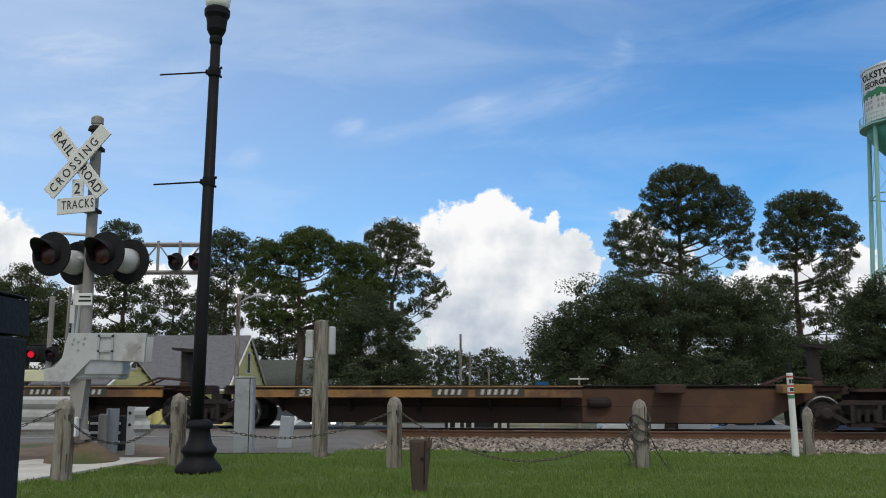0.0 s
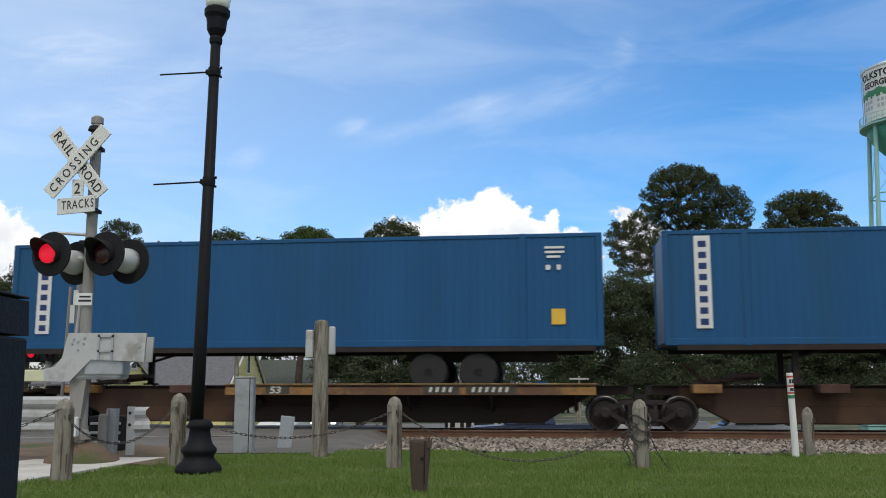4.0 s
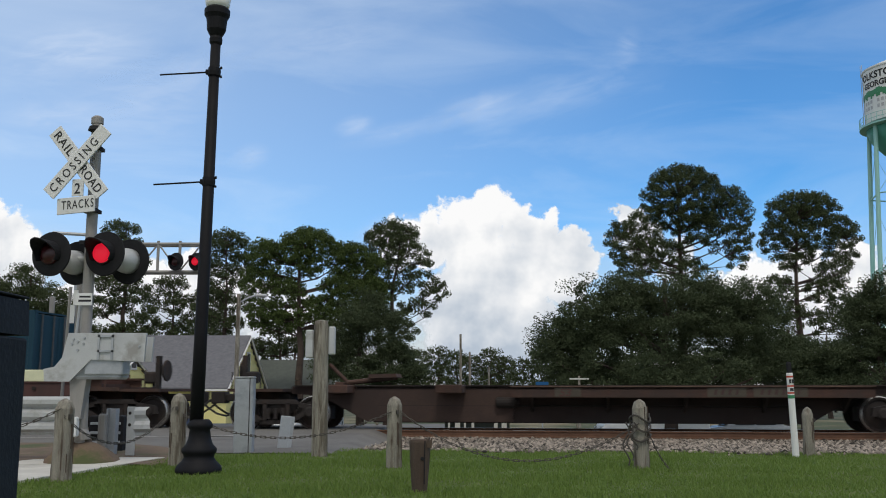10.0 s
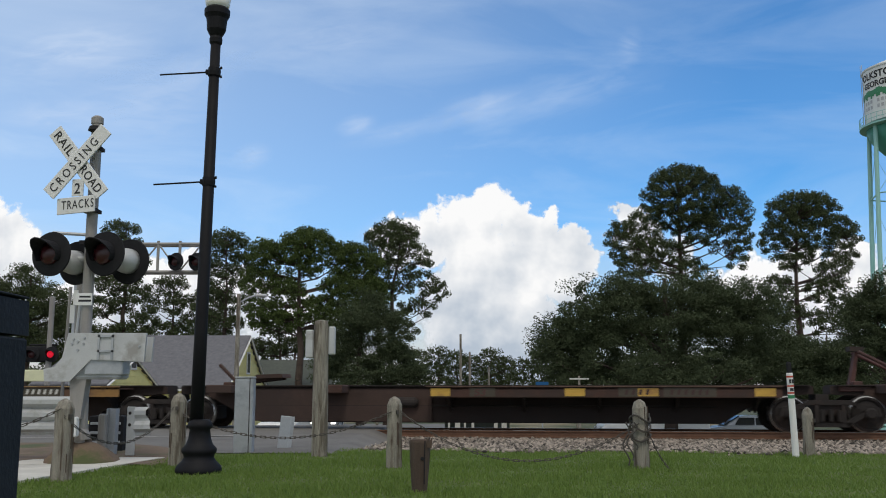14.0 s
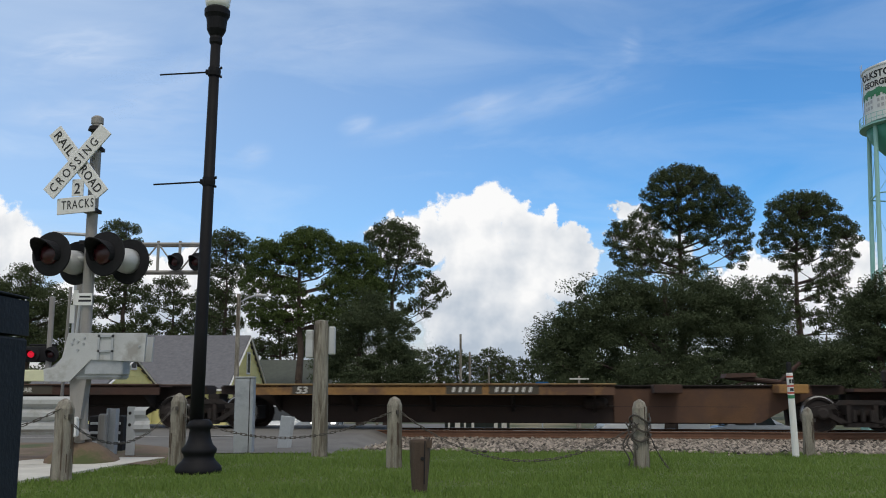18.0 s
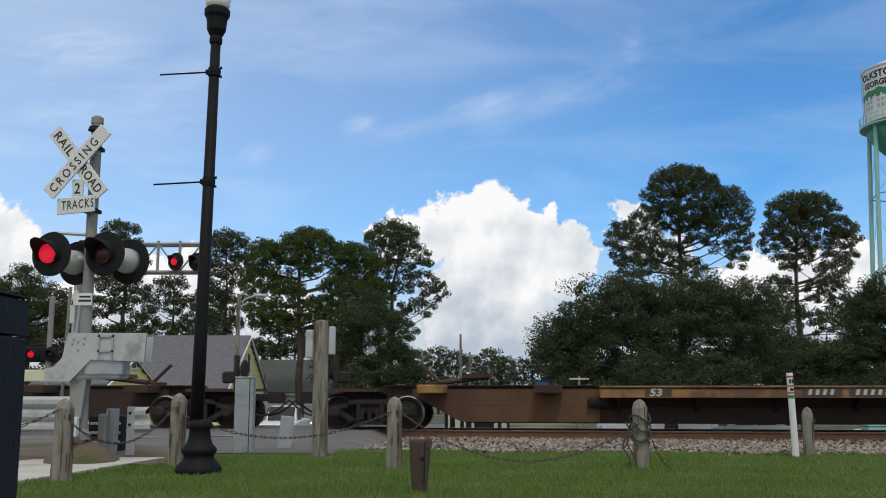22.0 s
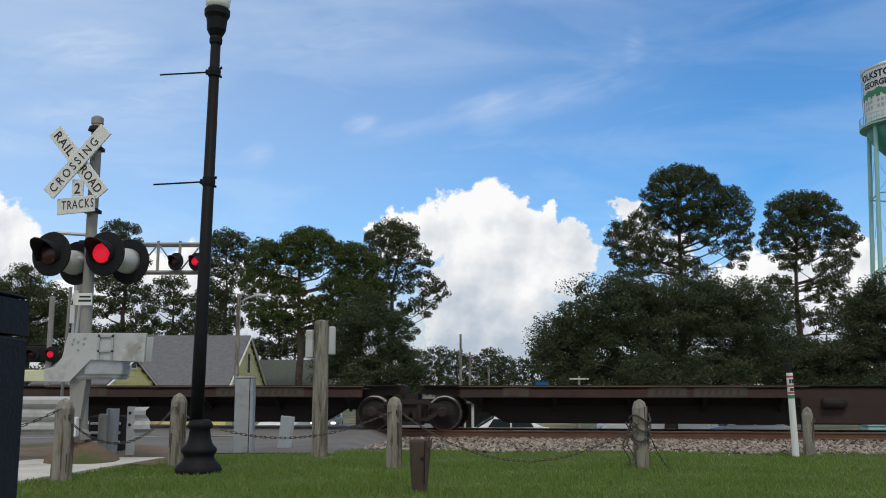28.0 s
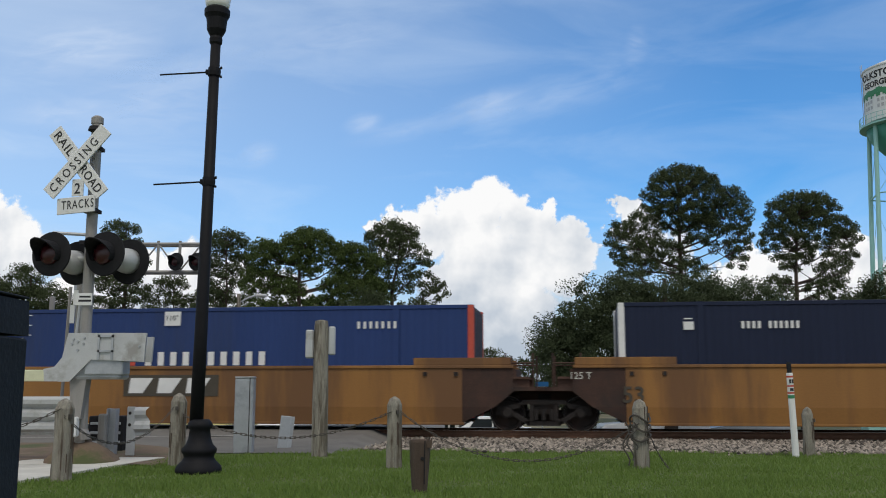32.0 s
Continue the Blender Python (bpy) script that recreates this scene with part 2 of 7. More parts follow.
    "mint": mat("mint_paint", (0.30, 0.56, 0.52), 0.6, vary=0.14, scale=0.6, second=(0.22, 0.45, 0.41), share=0.35, streaks=True),
    "bowl": mat("weathered_green_paint", (0.075, 0.30, 0.225), 0.6, vary=0.14, scale=0.5, second=(0.05, 0.22, 0.17), share=0.35, streaks=True),
    "green": mat("green_paint", (0.04, 0.22, 0.10), 0.6, vary=0.1, scale=0.5),
    "carwhite": mat("white_car_paint", (0.78, 0.79, 0.78), 0.45, vary=0.03, bump=0),
    "bluecar": mat("dark_blue_car_paint", (0.03, 0.045, 0.09), 0.35, vary=0.05, bump=0),
    "cargrey": mat("silver_car_paint", (0.42, 0.44, 0.46), 0.3, 0.3, vary=0.05, bump=0),
    "rubber": mat("rubber", (0.02, 0.02, 0.02), 0.85, vary=0.2),
    "headlamp": glow("head_lamp", (1.0, 0.95, 0.88), 2.2),
    "reflect": mat("pale_reflector", (0.62, 0.62, 0.42), 0.5, vary=0.1),
}

for k in ("teal", "charcoal", "slate", "navy", "blue", "skyblue"):
    M[k].node_tree.nodes["Principled BSDF"].inputs["Specular IOR Level"].default_value = 0.22
for k in ("black", "bin", "blackmatt"):
    M[k].node_tree.nodes["Principled BSDF"].inputs["Specular IOR Level"].default_value = 0.15


# ---- mesh tools ----
def quick(name, verts, faces, material):
    """A mesh from arrays; all faces have the same number of corners."""
    verts, faces = np.asarray(verts, dtype=np.float32), np.asarray(faces, dtype=np.int32)
    me = bpy.data.meshes.new(name)
    me.vertices.add(len(verts))
    me.vertices.foreach_set("co", verts.ravel())
    k = faces.shape[1]
    me.loops.add(faces.size)
    me.loops.foreach_set("vertex_index", faces.ravel())
    me.polygons.add(len(faces))
    me.polygons.foreach_set("loop_start", np.arange(0, faces.size, k, dtype=np.int32))
    me.materials.append(material)
    me.update(calc_edges=True)
    return me


def empty(name, m, label, category, group="", kind=""):
    ob = new(name)
    ob.matrix_world = m
    return tagged(ob, label, category, group, kind)


def part(name, bm, material, parent=None, label="", smooth=False, at=None):
    me = bpy.data.meshes.new(name)
    if smooth:
        for f in bm.faces:
            f.smooth = True
    bm.to_mesh(me)
    bm.free()
    me.materials.append(material)
    return attach(name, me, parent, label, at)


def attach(name, me, parent=None, label="", at=None):
    ob = new(name, me)
    ob.parent = parent
    if at is not None:
        ob.matrix_basis = at
    return tagged(ob, label)


def box(bm, x0, x1, y0, y1, z0, z1, bevel=0.0):
    n = bmesh.ops.create_cube(bm, size=1.0, matrix=Matrix.Translation(((x0 + x1) / 2, (y0 + y1) / 2, (z0 + z1) / 2)) @ Matrix.Diagonal((abs(x1 - x0), abs(y1 - y0), abs(z1 - z0), 1)))
    if bevel:
        es = {e for v in n["verts"] for e in v.link_edges}
        bmesh.ops.bevel(bm, geom=list(es), offset=bevel, segments=1, affect="EDGES")
    return bm


def boxes(*rows, bevel=0.0):
    bm = bmesh.new()
    for r in rows:
        box(bm, *r, bevel=bevel)
    return bm


def prism(bm, outline, y0, y1):
    """An outline in x and z, drawn out along y."""
    a = [bm.verts.new((x, y0, z)) for x, z in outline]
    b = [bm.verts.new((x, y1, z)) for x, z in outline]
    n = len(a)
    fs = [bm.faces.new(a), bm.faces.new(b[::-1])]
    for i in range(n):
        fs.append(bm.faces.new((a[i], b[i], b[(i + 1) % n], a[(i + 1) % n])))
    bmesh.ops.recalc_face_normals(bm, faces=fs)
    return bm


def lathe(bm, rows, segments=20, m=Matrix()):
    """Rows of radius and height, turned about z."""
    rings = []
    for r, z in rows:
        rings.append([bm.verts.new(m @ Vector((r * math.cos(2 * math.pi * i / segments), r * math.sin(2 * math.pi * i / segments), z))) for i in range(segments)])
    fs = []
    for a, b in zip(rings, rings[1:]):
        for i in range(segments):
            j = (i + 1) % segments
            fs.append(bm.faces.new((a[i], a[j], b[j], b[i])))
    fs.append(bm.faces.new(rings[0][::-1]))
    fs.append(bm.faces.new(rings[-1]))
    bmesh.ops.recalc_face_normals(bm, faces=fs)
    return bm


def tube(bm, a, b, r0, r1=None, segments=8):
    a, b = Vector(a), Vector(b)
    r1 = r0 if r1 is None else r1
    d = b - a
    m = Matrix.Translation(a) @ d.to_track_quat("Z", "Y").to_matrix().to_4x4()
    return lathe(bm, [(r0, 0), (r1, d.length)], segments, m)


def words(name, text, size, material, parent, m, label="", wide=1.0, slant=0.0, align="LEFT", bold=0.0, gap=1.0):
    cu = bpy.data.curves.new(name, "FONT")
    cu.body, cu.size, cu.shear, cu.align_x, cu.offset, cu.extrude = text, size, slant, align, bold, 0.003
    cu.resolution_u, cu.space_character = 3, gap
    ob = bpy.data.objects.new(name, cu)
    me = bpy.data.meshes.new_from_object(ob)
    bpy.data.objects.remove(ob)
    bpy.data.curves.remove(cu)
    me.transform(Matrix.Diagonal((wide, 1, 1, 1)))
    me.name = name
    me.materials.clear()
    me.materials.append(material)
    return attach(name, me, parent, label, m)


FACE = Matrix.Rotation(radians(90), 4, "X")    # lettering upright, turned to the viewer


def on_track(s, n, z=0.0, turn=0.0):
    """A place s metres along the track and n metres out from the viewer, square to the track."""
    return pose(s * CA + n * SA, -s * SA + n * CA, z, 0, 0, -TURN + turn)


def ground_height(x, y):
    n = x * SA + y * CA
    z = 0.1 - 0.1 * min(1, max(0, (n - 17.5) / 4.5)) - 1.25 * min(1, max(0, (n - 29.0) / 8.0)) - 0.5 * min(1, max(0, (n - 38) / 26))
    return z


# ---- ground, track, road ----
def build_ground():
    def steps(a, b, n):
        return list(np.linspace(a, b, n, endpoint=False))
    xs = steps(-2500, -200, 8) + steps(-200, -20, 12) + steps(-20, 16, 60) + steps(16, 200, 14) + list(np.linspace(200, 2500, 8))
    ys = steps(-300, 6, 10) + steps(6, 44, 76) + steps(44, 200, 14) + list(np.linspace(200, 4200, 10))
    nx, ny = len(xs), len(ys)
    verts = [(x, y, ground_height(x, y)) for y in ys for x in xs]
    faces, kinds = [], []
    for j in range(ny - 1):
        for i in range(nx - 1):
            faces.append((j * nx + i, j * nx + i + 1, (j + 1) * nx + i + 1, (j + 1) * nx + i))
            n = (xs[i] + xs[i + 1]) / 2 * SA + (ys[j] + ys[j + 1]) / 2 * CA
            kinds.append(0 if n < 18.3 else 1 if n < 29.5 else 2)
    me = quick("ground", verts, faces, M["grass"])
    me.materials.append(M["ballast"])
    me.materials.append(M["scrub"])
    me.polygons.foreach_set("material_index", kinds)
    me.polygons.foreach_set("use_smooth", [True] * len(faces))
    tagged(new("ground", me), "mown green lawn running into a gravel railway bed", "ground", kind="structure")


def sheet(name, rows, lift, material, label, category, height=ground_height):
    """A strip of ground cover between two edges; rows of y, x of one edge, x of the other."""
    verts, faces, k = [], [], 17
    for y, x0, x1 in rows:
        for i in range(k):
            x = x0 + (x1 - x0) * (1 - (1 - i / (k - 1)) ** 2)
            verts.append((x + 0.5, y, ground_height(x + 0.5, y) - 0.02) if i == k - 1 else (x, y, height(x, y) + (lift if i else -0.08)))
    for j in range(len(rows) - 1):
        for i in range(k - 1):
            faces.append((j * k + i, j * k + i + 1, (j + 1) * k + i + 1, (j + 1) * k + i))
    return tagged(new(name, quick(name, verts, faces, material)), label, category, kind="structure")


def road_height(x, y):
    n = x * SA + y * CA
    up = min(1, max(0, (n - 16.5) / 6.5))
    down = min(1, max(0, (n - 27.5) / 9))
    return 0.10 + 0.11 * up - 1.3 * down - 0.5 * min(1, max(0, (n - 38) / 26))


def build_rails():
    for n in (24.57, 26.07):
        bm = bmesh.new()
        prof = [(-0.075, 0.0), (0.075, 0.0), (0.075, 0.014), (0.012, 0.04), (0.012, 0.13), (0.036, 0.142), (0.036, 0.178), (-0.036, 0.178), (-0.036, 0.142), (-0.012, 0.13), (-0.012, 0.04), (-0.075, 0.014)]
        for y0, y1 in ((-1000, 1000),):
            a = [bm.verts.new((y0, x, z)) for x, z in prof]
            b = [bm.verts.new((y1, x, z)) for x, z in prof]
            for i in range(len(a)):
                j = (i + 1) % len(a)
                bm.faces.new((a[i], a[j], b[j], b[i]))
        bmesh.ops.recalc_face_normals(bm, faces=bm.faces[:])
        rail = part("rail", bm, M["rail"])
        rail.matrix_basis = on_track(0, n, 0.037)
        tagged(rail, "rust-brown steel rail on a gravel bed", "rail", "rails of the track", "structure")
        shine = part("rail_head", boxes((-1000, 1000, -0.03, 0.03, 0.0, 0.003)), M["tread"], rail, "polished running surface", at=pose(0, 0, 0.178))
    bm = boxes((-1.3, 1.3, -0.115, 0.115, -0.1, 0.03), bevel=0.01)
    me = bpy.data.meshes.new("sleeper")
    bm.to_mesh(me)
    bm.free()
    me.materials.append(M["tie"])
    bed = empty("track_bed", Matrix(), "wooden sleepers under the rails", "sleepers", kind="structure")
    for i in range(70):
        s = -3.0 + i * 0.53 + random.uniform(-0.03, 0.03)
        attach("sleeper", me, bed, at=on_track(s, 25.32, 0.0, 90 + random.uniform(-1, 1)))


def build_gravel():
    rng = np.random.default_rng(4)
    count = 15000
    s = rng.uniform(-4.5, 13.5, count)
    n = 17.4 + (24.40 - 17.4) * rng.uniform(0, 1, count) ** 0.9
    x, y = s * CA + n * SA, -s * SA + n * CA
    keep = x > -1.55 + (y - 18.0) * 0.06 + rng.normal(0, 0.15, count)
    # thins out unevenly where the lawn begins
    keep &= (n > 18.1 + 0.35 * np.sin(s * 1.3) + rng.normal(0, 0.2, count))
    x, y, n = x[keep], y[keep], n[keep]
    k = len(x)
    z = np.array([ground_height(a, b) for a, b in zip(x, y)]) + rng.uniform(0.0, 0.03, k)
    octa = np.array([(1, 0, 0), (0, 1, 0), (-1, 0, 0), (0, -1, 0), (0, 0, 1), (0, 0, -1)], dtype=float)
    size = rng.uniform(0.028, 0.085, (k, 1, 1)) * rng.uniform(0.6, 1.2, (k, 6, 1)) * np.array([1.1, 1.0, 0.7])
    ang = rng.uniform(0, 6.28, k)
    c, d = np.cos(ang), np.sin(ang)
    p = octa[None] * size
    v = np.stack([p[..., 0] * c[:, None] - p[..., 1] * d[:, None] + x[:, None], p[..., 0] * d[:, None] + p[..., 1] * c[:, None] + y[:, None], p[..., 2] + z[:, None]], -1)
    tri = np.array([(0, 1, 4), (1, 2, 4), (2, 3, 4), (3, 0, 4), (1, 0, 5), (2, 1, 5), (3, 2, 5), (0, 3, 5)])
    f = (tri[None] + 6 * np.arange(k)[:, None, None]).reshape(-1, 3)
    m = leaf_mat("stones", (0.212, 0.182, 0.152), 0.85, 0.85, 0.26, 0.0)
    tagged(new("gravel", quick("gravel", v.reshape(-1, 3), f, m)), "grey and brown crushed stone beside the rails", "gravel", kind="stuff")


def build_lawn_blades():
    rng = np.random.default_rng(5)
    count = 170000
    y = 9.2 + 9.6 * rng.uniform(0, 1, count) ** 1.1
    x = rng.uniform(-0.52, 0.56, count) * y
    n = x * SA + y * CA
    # keep the pavement and the asphalt bare
    bare = (x < -2.0) & (y > 17.2) | (x < -4.3) & (y > 16.0) | (x < -5.17 + 0.1435 * (y - 12.0)) & (y > 7.0)
    ragged = n < 18.4 + 0.25 * np.sin(x * 2.1) + 0.15 * np.sin(x * 5.3) + rng.normal(0, 0.12, count)
    keep = ragged & ~bare
    x, y = x[keep], y[keep]
    k = len(x)
    z = np.array([ground_height(a, b) for a, b in zip(x, y)])
    h = rng.uniform(0.02, 0.058, k) * (1 + 0.5 * np.sin(x * 1.7 + y * 0.9) * np.sin(y * 2.3 - x))
    w = rng.uniform(0.005, 0.010, k)
    ang, lean = rng.uniform(0, 6.28, k), rng.uniform(0, 0.7, k) * h
    la = rng.uniform(0, 6.28, k)
    dx, dy = np.cos(ang) * w, np.sin(ang) * w
    a = np.stack([x - dx, y - dy, z], -1)
    b = np.stack([x + dx, y + dy, z], -1)
    c = np.stack([x + np.cos(la) * lean, y + np.sin(la) * lean, z + h], -1)
    v = np.stack([a, b, c], 1).reshape(-1, 3)
    tagged(new("grass", quick("grass", v, np.arange(3 * k).reshape(-1, 3), M["blade"])), "short green grass blades of a mown lawn", "grass", kind="stuff")


build_ground()
build_rails()
sheet("road", [(y, -30.0, -2.15 + 0.35 * math.sin(min(1, (y - 17.4) / 3) * 1.5)) for y in (17.4, 18.2, 19, 20, 21, 22, 23, 24)] + [(y, -30.0, -1.8 + (y - 24) * 0.12) for y in (25, 26, 27, 28, 29, 30, 31, 32, 33, 34, 35, 36, 37, 38, 40, 44, 52, 60, 70, 80)],
      0.012, M["asphalt"], "worn grey asphalt road over the level crossing", "road", road_height)
sheet("street", [(y, -60.0, 70.0) for y in (41.0, 43.0, 45.0, 47.0)], 0.03, M["asphalt"], "grey asphalt street beyond the railway", "street", lambda x, y: ground_height(x, y))
sheet("verge", [(y, -12.0, w) for y, w in ((14.6, -4.6), (15.6, -4.6), (16.4, -4.75), (17.2, -5.0), (18.0, -5.2), (18.8, -5.5), (19.4, -6.2), (19.9, -7.6))], 0.03, M["barren"], "bare brown earth with sparse grass beside the road", "verge", road_height)
line = part("road_marking", bmesh.new(), M["whitemark"])
line.data = quick("road_marking", [(x, y + 0.16 * k, road_height(x, y) + 0.028) for x, y in ((-9.6, 21.5), (-8.0, 21.6), (-6.5, 21.75), (-5.2, 21.9), (-4.3, 22.0)) for k in (0, 1)], [(2 * i, 2 * i + 2, 2 * i + 3, 2 * i + 1) for i in range(4)], M["wornline"])
tagged(line, "worn white line painted across the asphalt", "road marking", kind="structure")
pavement = empty("pavement", Matrix(), "pale concrete pavement slabs beside the lawn", "pavement", kind="structure")
def walk_edge(y):
    return -5.21 + 0.1435 * (y - 12.0)


for i in range(6):
    y0, y1 = 7.0 + 1.5 * i, 8.49 + 1.5 * i
    pts = [(-6.95, y0), (walk_edge(y0), y0), (walk_edge(y1), y1), (-6.95, y1)]
    if i == 5:
        pts = [(-6.95, 14.5), (walk_edge(14.5), 14.5), (walk_edge(15.99), 15.99), (-5.4, 15.99), (-6.6, 15.5)]
    slab = bmesh.new()
    lo = [slab.verts.new((x, y, -0.05)) for x, y in pts]
    hi = [slab.verts.new((x, y, 0.135 + 0.004 * (i % 2))) for x, y in pts]
    slab.faces.new(hi)
    for k in range(len(pts)):
        slab.faces.new((lo[k], lo[(k + 1) % len(pts)], hi[(k + 1) % len(pts)], hi[k]))
    bmesh.ops.recalc_face_normals(slab, faces=slab.faces[:])
    part("slab", slab, M["concrete"], pavement)


# ---- railway cars ----
def wheel_mesh():
    bm = bmesh.new()
    lathe(bm, [(0.10, -0.06), (0.10, -0.03), (0.33, 0.0), (0.37, -0.05), (0.422, -0.062), (0.442, -0.04), (0.447, 0.045), (0.475, 0.06), (0.475, 0.085), (0.36, 0.085), (0.33, 0.04), (0.10, 0.07)], 36, Matrix.Rotation(radians(-90), 4, "X"))
    me = bpy.data.meshes.new("wheel")
    bm.to_mesh(me)
    bm.free()
    me.materials.append(M["dirt"])
    me.materials.append(M["tread"])
    for p in me.polygons:
        if 0.40 < math.hypot(p.center.x, p.center.z) < 0.452 and abs(p.normal.y) < 0.9:
            p.material_index = 1
    return me


def sideframe_mesh():
    bm = bmesh.new()
    prism(bm, [(-0.66, 0.64), (-0.5, 0.78), (0.5, 0.78), (0.66, 0.64), (0.5, 0.66), (-0.5, 0.66)], -0.06, 0.06)
    prism(bm, [(-0.42, 0.13), (0.42, 0.13), (0.5, 0.24), (-0.5, 0.24)], -0.06, 0.06)
    for k in (-1, 1):
        prism(bm, [(k * 0.60, 0.70), (k * 1.16, 0.60), (k * 1.2, 0.40), (k * 1.06, 0.38), (k * 0.98, 0.50), (k * 0.60, 0.58)], -0.06, 0.06)
        prism(bm, [(k * 0.36, 0.14), (k * 0.50, 0.20), (k * 0.92, 0.46), (k * 0.80, 0.52), (k * 0.36, 0.26)], -0.06, 0.06)
        prism(bm, [(k * 0.26, 0.22), (k * 0.36, 0.22), (k * 0.36, 0.68), (k * 0.26, 0.68)], -0.06, 0.06)
    for x in (-0.93, 0.93):
        lathe(bm, [(0.13, 0.0), (0.15, 0.05), (0.10, 0.09)], 12, Matrix.Translation((x, -0.06, 0.455)) @ Matrix.Rotation(radians(90), 4, "X"))
    for i in range(3):
        lathe(bm, [(0.055, 0.0), (0.055, 0.28)], 8, Matrix.Translation((-0.2 + 0.2 * i, -0.085, 0.27)))
    me = bpy.data.meshes.new("side_frame")
    bm.to_mesh(me)
    bm.free()
    me.materials.append(M["dirt"])
    return me


WHEEL, FRAME = wheel_mesh(), sideframe_mesh()


def truck(parent, x):
    bol = part("truck", boxes((-0.35, 0.35, -1.0, 1.0, 0.42, 0.72), (-0.16, 0.16, -0.35, 0.35, 0.72, 0.92), (-0.55, -0.35, -0.95, 0.95, 0.2, 0.3), (0.35, 0.55, -0.95, 0.95, 0.2, 0.3)), M["dirt"], parent, "grimy two-axle truck", at=pose(x, 0, 0))
    part("brake_rigging", boxes((-1.2, -0.6, -0.5, 0.5, 0.24, 0.6), (-0.5, 0.5, -0.6, 0.6, 0.16, 0.5), (0.6, 1.2, -0.5, 0.5, 0.24, 0.6)), M["dirt"], bol)
    for y, r in ((-1.02, 0), (1.02, 180)):
        attach("side_frame", FRAME, bol, at=pose(0, y, 0, 0, 0, r))
    for dx in (-0.93, 0.93):
        part("axle", tube(bmesh.new(), (0, -1.0, 0), (0, 1.0, 0), 0.08), M["dirt"], bol, at=pose(dx, 0, 0.43))
        for y, r in ((-0.755, 0), (0.755, 180)):
            attach("wheel", WHEEL, bol, "steel wheel with bright tread", at=pose(dx, y, 0.43, 0, 0, r))
    return bol


def hitch(parent, x, way, raised, material, braced=False):
    base = part("hitch", boxes((-0.5, 0.5, -0.42, 0.42, 0.98, 1.12), (-0.12, 0.12, -0.3, 0.3, 1.12, 1.24), bevel=0.02), material, parent, "trailer hitch", at=pose(x, 0, 0))
    if raised:
        # a leaning column with a thin plate on top and two slack braces
        wide = 0.12 if braced else 0.26
        part("column", prism(bmesh.new(), [(-way * 0.16, 1.12), (-way * 0.16 + way * wide, 1.12), (way * 0.12, 2.1), (way * 0.12 - way * wide * 0.6, 2.1)], -wide, wide), material if braced else M["dirt"], base)
        bm = bmesh.new()
        for y in (-0.3, 0.3):
            if braced:
                tube(bm, (way * 1.55, y * 0.7, 1.2), (way * 0.05, y, 1.98), 0.045)
                continue
            tube(bm, (way * 1.3, y, 1.14), (way * 0.75, y * 0.8, 1.36), 0.03)
            tube(bm, (way * 0.75, y * 0.8, 1.36), (way * 0.1, y * 0.8, 1.3), 0.03)
        part("strut", bm, material, base)
        top = [(-0.12, 2.12), (-0.12, 2.0), (0.2, 1.98), (0.24, 2.1)] if braced else [(-0.34, 2.19), (-0.31, 2.12), (0.14, 2.06), (0.34, 2.06), (0.37, 2.12), (0.33, 2.15)]
        part("hitch_head", prism(bmesh.new(), top, -0.42 if not braced else -0.2, 0.42 if not braced else 0.2), M["dirt"], base)
    else:
        bm = bmesh.new()
        tube(bm, (way * 0.2, -0.25, 1.22), (way * 1.5, -0.2, 1.36), 0.06)
        tube(bm, (way * 0.2, 0.25, 1.22), (way * 1.5, 0.2, 1.36), 0.06)
        tube(bm, (way * 0.2, 0, 1.2), (-way * 0.35, 0, 1.72), 0.05)
        part("strut", bm, material, base)
        part("hitch_head", prism(bmesh.new(), [(way * 1.2 - 0.4, 1.33), (way * 1.2 + 0.4, 1.36), (way * 1.2 + 0.36, 1.46), (way * 1.2 - 0.36, 1.44)], -0.4, 0.4), material, base)


def coupler(parent, x, way):
    bm = boxes((min(x, x + way * 1.5), max(x, x + way * 1.5), -0.12, 0.12, 0.72, 0.92), (x + way * 1.35 - 0.2, x + way * 1.35 + 0.2, -0.2, 0.2, 0.66, 0.98), bevel=0.02)
    part("coupler", bm, M["dirt"], parent, "steel coupler")
    for y in (-0.35, 0.35):
        bm = bmesh.new()
        pts = [Vector((x + way * (0.3 + 1.5 * i / 6), y, 0.75 - 0.42 * math.sin(math.pi * i / 6.0))) for i in range(7)]
        for a, b in zip(pts, pts[1:]):
            tube(bm, a, b, 0.03, segments=6)
        part("brake_hose", bm, M["rubber"], parent)


def scribble(car, x, width, loops, seed):
    """A faded painted scrawl of loose loops on the side of the sill."""
    rng = random.Random(seed)
    bm = bmesh.new()
    for k in range(loops):
        cx, cz = x + width * (k + 0.5) / loops, 0.56 + rng.uniform(-0.04, 0.04)
        rx, rz, a = width / loops * rng.uniform(0.42, 0.6), rng.uniform(0.09, 0.17), rng.uniform(0, 6.28)
        turn = rng.uniform(4.6, 6.6)
        pts = [Vector((cx + rx * math.cos(a + turn * i / 14), -0.447, cz + rz * math.sin(a + turn * i / 14))) for i in range(15)]
        for p, q in zip(pts, pts[1:]):
            tube(bm, p, q, 0.011, segments=5)
    part("painted_scrawl", bm, M["oldstencil"], car, "faded pale spray-painted scrawl")


STENCIL = [quick("stencilled_mark", [(0, -1.31, 0.96), (0.07, -1.31, 0.96), (0.10, -1.31, 1.09), (0.03, -1.31, 1.09)], [(0, 1, 2, 3)], M[k]) for k in ("stencil", "oxide")]


